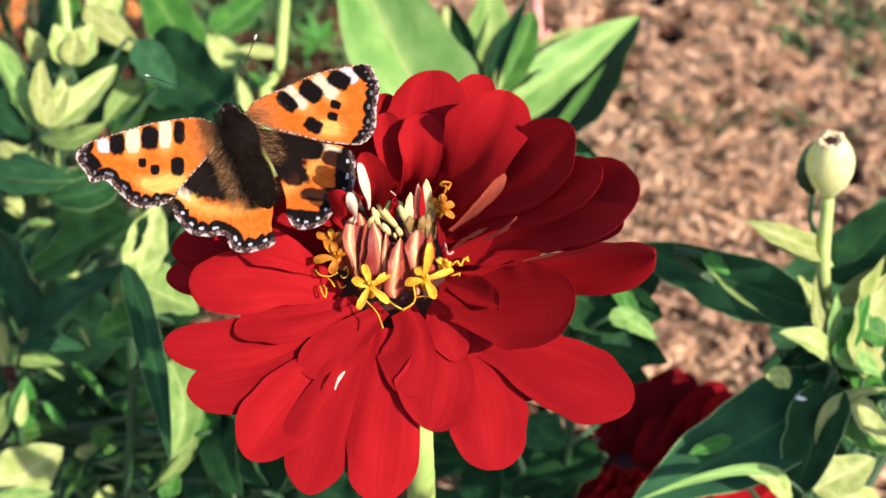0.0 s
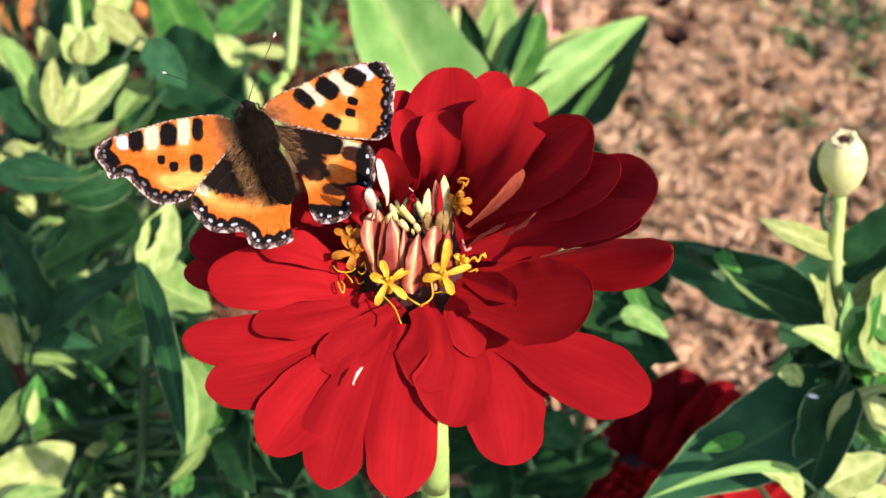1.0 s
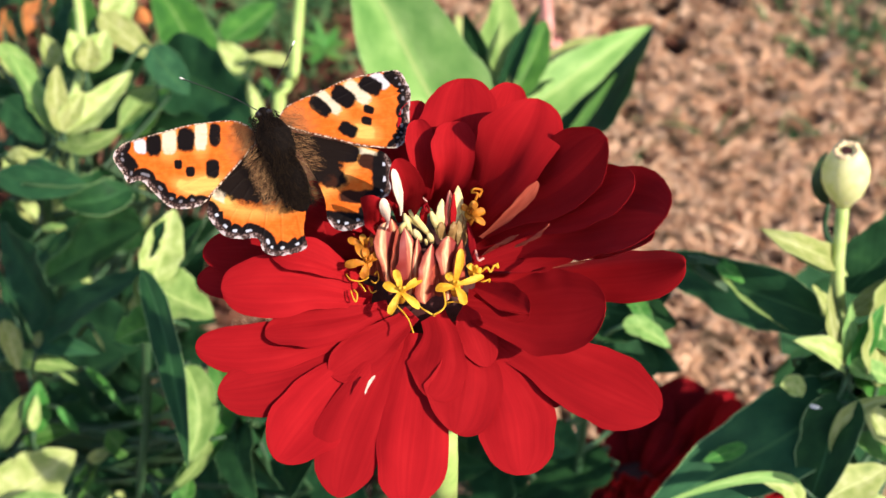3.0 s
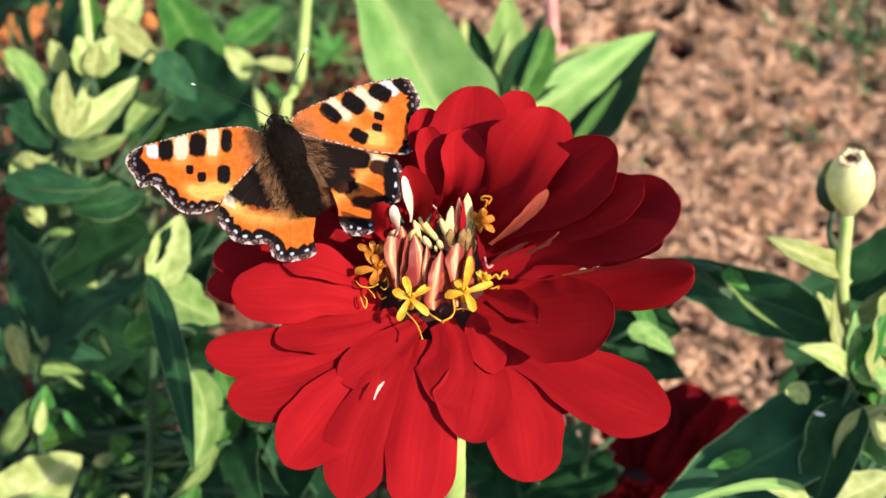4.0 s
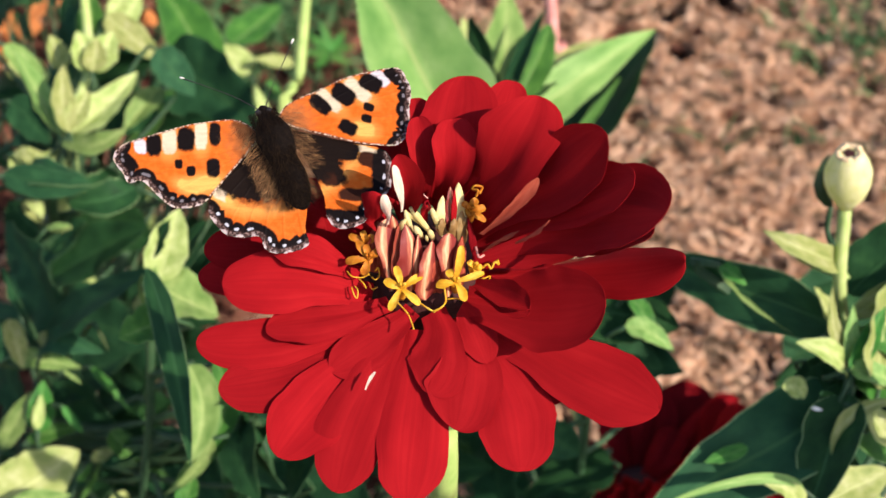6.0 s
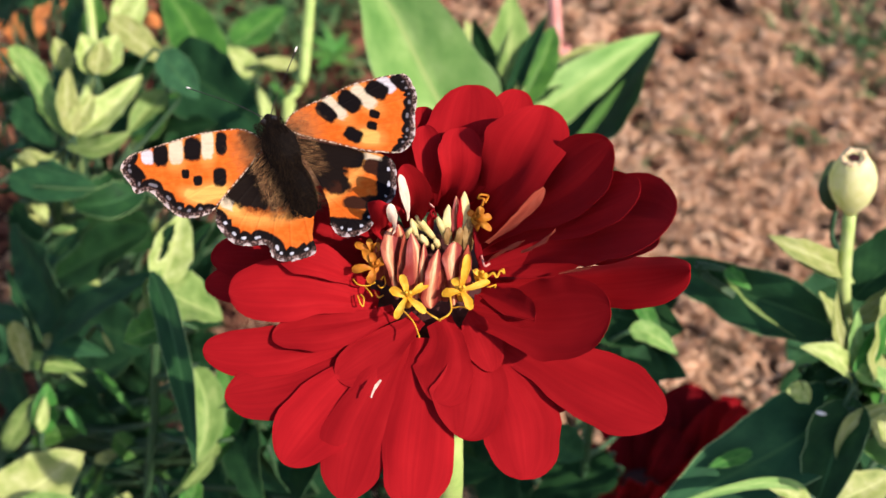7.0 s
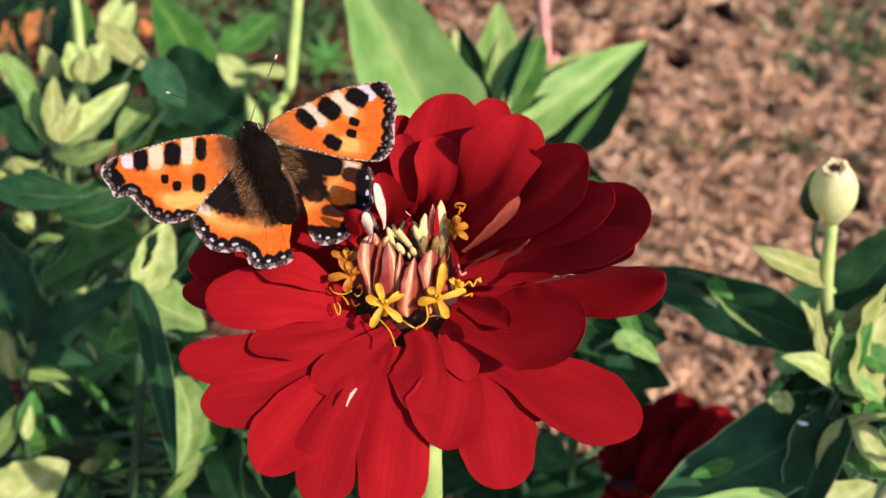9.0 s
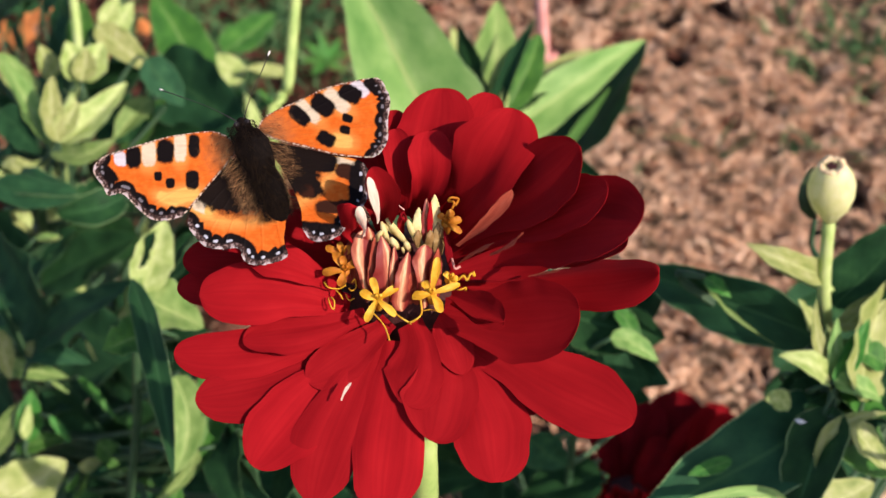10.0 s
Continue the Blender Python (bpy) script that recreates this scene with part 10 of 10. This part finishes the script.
def pile(head, tail, left, right, up):
    """Short dark fur lying along the body, one mesh."""
    rng = np.random.RandomState(9)
    h, t = np.array(head), np.array(tail)
    along, up = t - h, np.array(up)
    verts, faces = [], []
    for i in range(7000):
        f, side = rng.uniform(0, 1), rng.uniform(-1, 1)
        sidew = np.array(right) * max(side, 0) + np.array(left) * max(-side, 0)
        start = h + along * f + sidew * 0.0022 + up * (0.0030 - 0.0012 * abs(side) - 0.0008 * f) * rng.uniform(0.75, 1.02)
        out = along / np.linalg.norm(along) * rng.uniform(0.3, 1.2) + sidew * 0.5 + up * rng.uniform(0.1, 0.7) + rng.normal(0, 0.2, 3)
        out *= rng.uniform(0.0005, 0.0015) / np.linalg.norm(out)
        s = np.cross(out, up)
        s *= 0.000016 / (np.linalg.norm(s) + 1e-12)
        n = len(verts)
        verts += [start - s, start + s, start + out * 0.55 + s, start + out * 0.55 - s, start + out]
        faces += [(n, n + 1, n + 2, n + 3), (n + 3, n + 2, n + 4)]
    return np.array(verts), faces

forewing_a = wing("forewing", (-0.0344, 0.1616, 0.4178), (-0.9858, -0.1486, -0.0786), (0.1664, -0.7973, -0.5802),
    [(-0.01, -0.53), (0.91, -1.83), (3.92, -3.76), (9.56, -4.08), (14.64, -3.54), (19.81, -2.75), (22.37, -2.11), (23.80, -0.15), (22.48, 2.71), (21.75, 4.33), (19.48, 4.51), (17.52, 6.98), (15.47, 9.27), (13.07, 9.94), (10.58, 9.69), (8.63, 8.14), (5.52, 5.16), (2.70, 2.48)], (6, 14),
    [((9.45, -1.85), (-1.06, 0.17), (0.29, 2.53), CREAM_SCALE), ((14.57, -1.62), (-1.23, 0.20), (0.24, 2.25), CREAM_SCALE), ((9.74, 6.27), (-2.68, -0.13), (-0.39, 1.28), YELLOW_SCALE), ((12.42, 6.40), (-1.66, 1.02), (0.44, 0.77), YELLOW_SCALE), ((19.23, -1.41), (-1.05, 0.17), (-0.04, 1.34), WHITE_SCALE), ((7.23, -1.68), (-0.97, 0.16), (0.24, 2.07), SOOT), ((11.91, -1.48), (-1.49, 0.24), (0.32, 2.14), SOOT), ((17.10, -1.36), (-1.32, 0.21), (0.20, 1.97), SOOT), ((21.57, 0.68), (-1.40, 1.93), (0.87, 0.71), SOOT), ((13.50, 2.45), (-0.70, 0.11), (0.09, 0.84), SOOT), ((11.70, 3.88), (-0.79, 0.13), (0.10, 0.93), SOOT), ((8.14, 3.89), (-1.14, 0.18), (0.19, 1.67), SOOT)],
    "fore", "orange forewing with black and cream bars", (-0.0344, 0.1613, 0.4181))
hindwing_a = wing("hindwing", (-0.0344, 0.1620, 0.4172), (-0.9858, -0.1486, -0.0786), (0.1664, -0.7973, -0.5802),
    [(-0.01, 0.09), (2.78, 2.23), (5.61, 4.92), (8.73, 7.91), (9.84, 10.63), (9.04, 12.90), (7.35, 15.02), (4.88, 15.80), (2.43, 16.01), (1.72, 18.15), (-0.17, 19.20), (-2.64, 19.23), (-5.24, 18.36), (-5.07, 15.65), (-5.80, 11.57), (-4.72, 5.53), (-2.31, 1.90)], (4, 12),
    [((7.25, 8.15), (-1.40, 0.98), (0.82, 0.90), CREAM_SCALE), ((4.31, 6.73), (-3.06, 1.25), (0.97, 2.10), SOOT), ((6.20, 9.07), (-0.67, 0.39), (0.36, 0.79), YELLOW_SCALE)],
    "hind", "orange hindwing with a dark hairy base", (-0.0344, 0.1613, 0.4181))
forewing_b = wing("forewing", (-0.0310, 0.1634, 0.4192), (0.8855, 0.3631, 0.2898), (-0.4562, 0.7976, 0.3945),
    [(-0.04, 0.60), (0.17, 1.76), (2.73, 2.98), (7.73, 2.68), (12.81, 2.47), (16.93, 1.51), (20.19, 0.46), (21.53, -0.56), (21.58, -2.72), (21.11, -4.92), (19.16, -7.87), (17.42, -11.01), (15.74, -12.20), (14.13, -12.64), (11.49, -11.13), (8.57, -8.91), (5.15, -5.36), (2.09, -2.23)], (7, 13),
    [((8.48, 0.13), (0.81, -2.80), (1.02, 0.47), CREAM_SCALE), ((13.47, -0.63), (0.79, -2.80), (1.15, 0.51), CREAM_SCALE), ((10.92, -7.52), (1.40, -1.26), (-0.79, -1.03), YELLOW_SCALE), ((17.74, -0.39), (0.61, -1.89), (1.12, 0.42), WHITE_SCALE), ((6.95, 0.08), (0.67, -2.25), (1.10, 0.65), SOOT), ((11.06, -0.18), (0.94, -2.30), (1.37, 0.98), SOOT), ((15.95, -0.53), (1.14, -1.84), (1.22, 1.07), SOOT), ((19.88, -0.79), (0.57, -1.75), (1.06, 0.93), SOOT), ((13.55, -4.30), (0.66, -0.73), (-0.50, -0.64), SOOT), ((12.25, -5.98), (0.66, -0.72), (-0.50, -0.63), SOOT), ((8.89, -5.90), (0.88, -1.53), (-0.98, -0.81), SOOT)],
    "fore", "orange forewing with black and cream bars", (-0.0311, 0.1632, 0.4196))
# The brown spots here paint petal shadow into the wing pattern
hindwing_b = wing("hindwing", (-0.0310, 0.1637, 0.4186), (0.8855, 0.3631, 0.2898), (-0.4562, 0.7976, 0.3945),
    [(-0.13, -0.09), (2.73, -2.88), (8.57, -8.62), (11.41, -11.04), (12.46, -12.99), (11.66, -15.67), (9.41, -18.70), (6.93, -19.17), (5.15, -20.66), (2.49, -21.54), (-0.36, -20.59), (-1.38, -18.18), (0.02, -14.06), (0.43, -7.95), (-0.07, -2.21)], (4, 11),
    [((9.97, -11.12), (1.54, -1.78), (-0.53, -0.49), CREAM_SCALE), ((6.69, -9.03), (1.94, -1.79), (-1.22, -1.34), SOOT), ((10.06, -13.65), (0.96, -2.11), (-1.05, -0.96), SOOT), ((9.45, -12.63), (1.49, -1.85), (-1.09, -0.84), SHADOW_SCALE), ((9.78, -15.27), (1.19, -1.01), (-2.14, -3.64), SOOT), ((4.25, -16.56), (2.20, -1.57), (-0.80, -0.86), SHADOW_SCALE), ((3.01, -10.76), (0.34, -3.53), (-1.74, 0.09), SMOKE), ((6.72, -17.96), (1.45, -1.47), (-0.88, -0.82), SHADOW_SCALE), ((5.92, -19.25), (1.87, -0.18), (-0.03, -1.29), SOOT), ((1.48, -19.57), (2.76, -1.98), (-0.79, -1.28), SOOT), ((2.05, -11.11), (0.05, -2.47), (-1.34, 0.09), SHADOW_SCALE)],
    "hind", "orange hindwing with a dark hairy base", (-0.0311, 0.1632, 0.4196))
part("head", lathe((-0.0343, 0.1635, 0.4227), (0.4339, -0.2753, -0.8578), [(0.0000, 0.0003), (0.0004, 0.0009), (0.0012, 0.0013), (0.0020, 0.0012), (0.0023, 0.0008)], 16), FUR, butterfly, "dark furry head")
part("thorax", lathe((-0.0337, 0.1630, 0.4213), (0.4116, -0.6129, -0.6745), [(0.0000, 0.0008), (0.0013, 0.0022), (0.0033, 0.0030), (0.0058, 0.0029), (0.0075, 0.0023), (0.0084, 0.0010)], 16), FUR, butterfly, "dark furry thorax")
part("abdomen", lathe((-0.0308, 0.1588, 0.4165), (0.3775, -0.6414, -0.6679), [(0.0000, 0.0010), (0.0010, 0.0021), (0.0034, 0.0026), (0.0063, 0.0024), (0.0085, 0.0015), (0.0097, 0.0003)], 16), FUR, butterfly)
part("eye", lathe((-0.0346, 0.1624, 0.4221), (0, -0.77, 0.64), [(-0.0006, 0.0002), (-0.0003, 0.0005), (0.0, 0.0006), (0.0003, 0.0005), (0.0006, 0.0002)], 10), EYE_BLACK, butterfly)
part("eye", lathe((-0.0329, 0.1627, 0.4224), (0, -0.77, 0.64), [(-0.0006, 0.0002), (-0.0003, 0.0005), (0.0, 0.0006), (0.0003, 0.0005), (0.0006, 0.0002)], 10), EYE_BLACK, butterfly)
antenna_a = part("antenna", tube([(-0.0336, 0.1631, 0.4225), (-0.0323, 0.1640, 0.4259), (-0.0304, 0.1652, 0.4297), (-0.0287, 0.1662, 0.4333)], [0.00009, 0.00006, 0.00006, 0.00010], 16, 6), BLACK, butterfly, "fine dark antenna with a pale club")
part("club", lathe((-0.0290, 0.1660, 0.4327), (0.4252, 0.2454, 0.8712), [(0.0, 0.00008), (0.0003, 0.00015), (0.0006, 0.00018), (0.0009, 0.00008)], 8), TIP, antenna_a)
antenna_b = part("antenna", tube([(-0.0346, 0.1630, 0.4224), (-0.0389, 0.1658, 0.4230), (-0.0438, 0.1683, 0.4234), (-0.0478, 0.1704, 0.4235)], [0.00009, 0.00006, 0.00006, 0.00010], 16, 6), BLACK, butterfly, "fine dark antenna with a pale club")
part("club", lathe((-0.0473, 0.1702, 0.4235), (-0.8882, 0.4581, 0.0365), [(0.0, 0.00008), (0.0003, 0.00015), (0.0006, 0.00018), (0.0009, 0.00008)], 8), TIP, antenna_b)
part("leg", tube([(-0.0330, 0.1629, 0.4176), (-0.0307, 0.1623, 0.4107), (-0.0262, 0.1609, 0.4083)], [0.0002, 0.00017, 0.0001], 10, 6), BLACK, butterfly)
part("leg", tube([(-0.0321, 0.1620, 0.4166), (-0.0290, 0.1613, 0.4080), (-0.0282, 0.1576, 0.4027)], [0.0002, 0.00017, 0.0001], 10, 6), BLACK, butterfly)
part("leg", tube([(-0.0337, 0.1634, 0.4183), (-0.0355, 0.1637, 0.4109), (-0.0350, 0.1603, 0.4029)], [0.0002, 0.00017, 0.0001], 10, 6), BLACK, butterfly)
part("leg", tube([(-0.0318, 0.1626, 0.4173), (-0.0270, 0.1637, 0.4131), (-0.0209, 0.1625, 0.4071)], [0.0002, 0.00017, 0.0001], 10, 6), BLACK, butterfly)
part("fur", furs((-0.0337, 0.1628, 0.4214), (-0.0275, 0.1527, 0.4110), (-0.9858, -0.1486, -0.0786), (0.8855, 0.3631, 0.2898), (-0.0000, -0.7660, 0.6428)), HAIR, butterfly, "golden-brown hairs over thorax and wing bases")
part("fur", pile((-0.0339, 0.1631, 0.4216), (-0.0275, 0.1528, 0.4109), (-0.9858, -0.1486, -0.0786), (0.8855, 0.3631, 0.2898), (-0.0000, -0.7660, 0.6428)), DARK_HAIR, butterfly, "dense blackish body fur")


# ---- motion: the bloom sways with its butterfly, the wings tilt a little ----
SWAY = [
    (0, (-0.00000, 0.00000, -0.00000), (-0.000, 0.000, 0.000)),
    (0.5, (-0.00077, -0.00019, -0.00013), (-0.019, 0.205, -0.054)),
    (1, (-0.00020, -0.00025, 0.00007), (-0.011, -0.047, 0.017)),
    (1.5, (-0.00043, 0.00008, -0.00024), (-0.025, 0.077, -0.154)),
    (2, (-0.00025, -0.00034, -0.00010), (-0.036, -0.006, -0.085)),
    (2.5, (-0.00026, 0.00022, -0.00018), (0.015, 0.056, -0.156)),
    (4, (-0.00015, 0.00014, 0.00021), (0.002, 0.208, -0.400)),
    (4.5, (-0.00031, -0.00008, -0.00008), (-0.033, 0.146, -0.286)),
    (5, (-0.00019, -0.00027, -0.00024), (-0.006, 0.122, -0.241)),
    (5.5, (-0.00047, -0.00056, 0.00054), (-0.031, 0.126, -0.009)),
    (7, (-0.00009, -0.00003, -0.00025), (0.032, 0.057, -0.203)),
    (7.5, (-0.00039, -0.00006, -0.00021), (-0.105, 0.215, -0.344)),
    (8, (0.00010, 0.00032, -0.00048), (0.074, 0.052, -0.169)),
    (8.5, (-0.00041, -0.00034, -0.00027), (-0.109, 0.240, -0.321)),
    (9, (-0.00015, -0.00006, 0.00011), (-0.013, 0.185, -0.272)),
    (9.5, (-0.00023, 0.00026, 0.00008), (0.031, 0.046, -0.099)),
    (10, (0.00015, -0.00029, 0.00042), (-0.143, 0.090, -0.090)),
]
OWN = [
    (0, (0.00000, 0.00000, 0.00000), (-0.00, -0.00, -0.00)),
    (0.5, (-0.00016, 0.00064, -0.00028), (0.93, 1.17, 1.44)),
    (1, (-0.00025, 0.00049, -0.00039), (0.50, 0.69, 1.22)),
    (1.5, (-0.00034, 0.00065, -0.00031), (0.84, 1.01, 1.60)),
    (2, (-0.00035, 0.00043, -0.00029), (0.88, 0.65, 1.43)),
    (2.5, (-0.00022, 0.00069, -0.00035), (0.93, 0.96, 1.41)),
    (4, (-0.00012, 0.00109, -0.00036), (0.87, 1.93, 2.21)),
    (4.5, (-0.00019, 0.00072, -0.00015), (1.78, 0.93, 1.24)),
    (5, (-0.00018, 0.00071, -0.00028), (1.46, 0.41, 1.24)),
    (5.5, (-0.00019, 0.00070, -0.00042), (1.19, 1.10, 1.72)),
    (7, (-0.00010, -0.00020, 0.00017), (0.71, -1.31, 0.88)),
    (7.5, (-0.00004, -0.00038, 0.00028), (1.23, -0.91, 0.86)),
    (8, (0.00017, -0.00053, 0.00042), (1.20, -0.98, 0.92)),
    (8.5, (0.00021, 0.00004, 0.00036), (2.01, -0.14, 1.21)),
    (9, (0.00022, 0.00028, 0.00022), (2.09, -0.53, 1.14)),
    (9.5, (0.00035, -0.00026, 0.00043), (1.51, -0.86, 0.89)),
    (10, (0.00022, -0.00015, 0.00023), (2.03, -0.43, 1.08)),
]
TILT_A = [(0, -0.00), (0.5, 1.91), (1, 0.87), (1.5, 1.72), (2, 1.39), (2.5, 1.96), (4, 4.68), (4.5, 3.05), (5, 2.02), (5.5, 1.86), (7, 0.89), (7.5, 1.24), (8, 1.04), (8.5, 2.49), (9, 3.16), (9.5, 1.64), (10, 1.73)]
TILT_B = [(0, 0.00), (0.5, -3.62), (1, -3.49), (1.5, -4.91), (2, -3.72), (2.5, -4.04), (4, -7.03), (4.5, -3.51), (5, -2.65), (5.5, -4.63), (7, -2.09), (7.5, -1.76), (8, -2.02), (8.5, -2.75), (9, -1.62), (9.5, -1.28), (10, -2.03)]
BODY_AXIS = Vector((0.3524, -0.3965, -0.8477))


def motions():
    foot, rest = Vector(zinnia.location), Vector(butterfly.location)
    bloom, insect = [], []
    for (t, shift, turn), (_, own_shift, own_turn) in zip(SWAY, OWN):
        m = Matrix.Translation(foot + Vector(shift)) @ pose(0, 0, 0, *turn)
        bloom.append((t, m))
        insect.append((t, m @ Matrix.Translation(rest - foot + Vector(own_shift)) @ pose(0, 0, 0, *own_turn)))
    walk(zinnia, bloom)
    walk(butterfly, insect)
    for pair, rows in (((forewing_a, hindwing_a), TILT_A), ((forewing_b, hindwing_b), TILT_B)):
        for ob in pair:
            at = Vector(ob.location)
            walk(ob, [(t, Matrix.Translation(at) @ Matrix.Rotation(radians(a), 4, BODY_AXIS)) for t, a in rows])


motions()
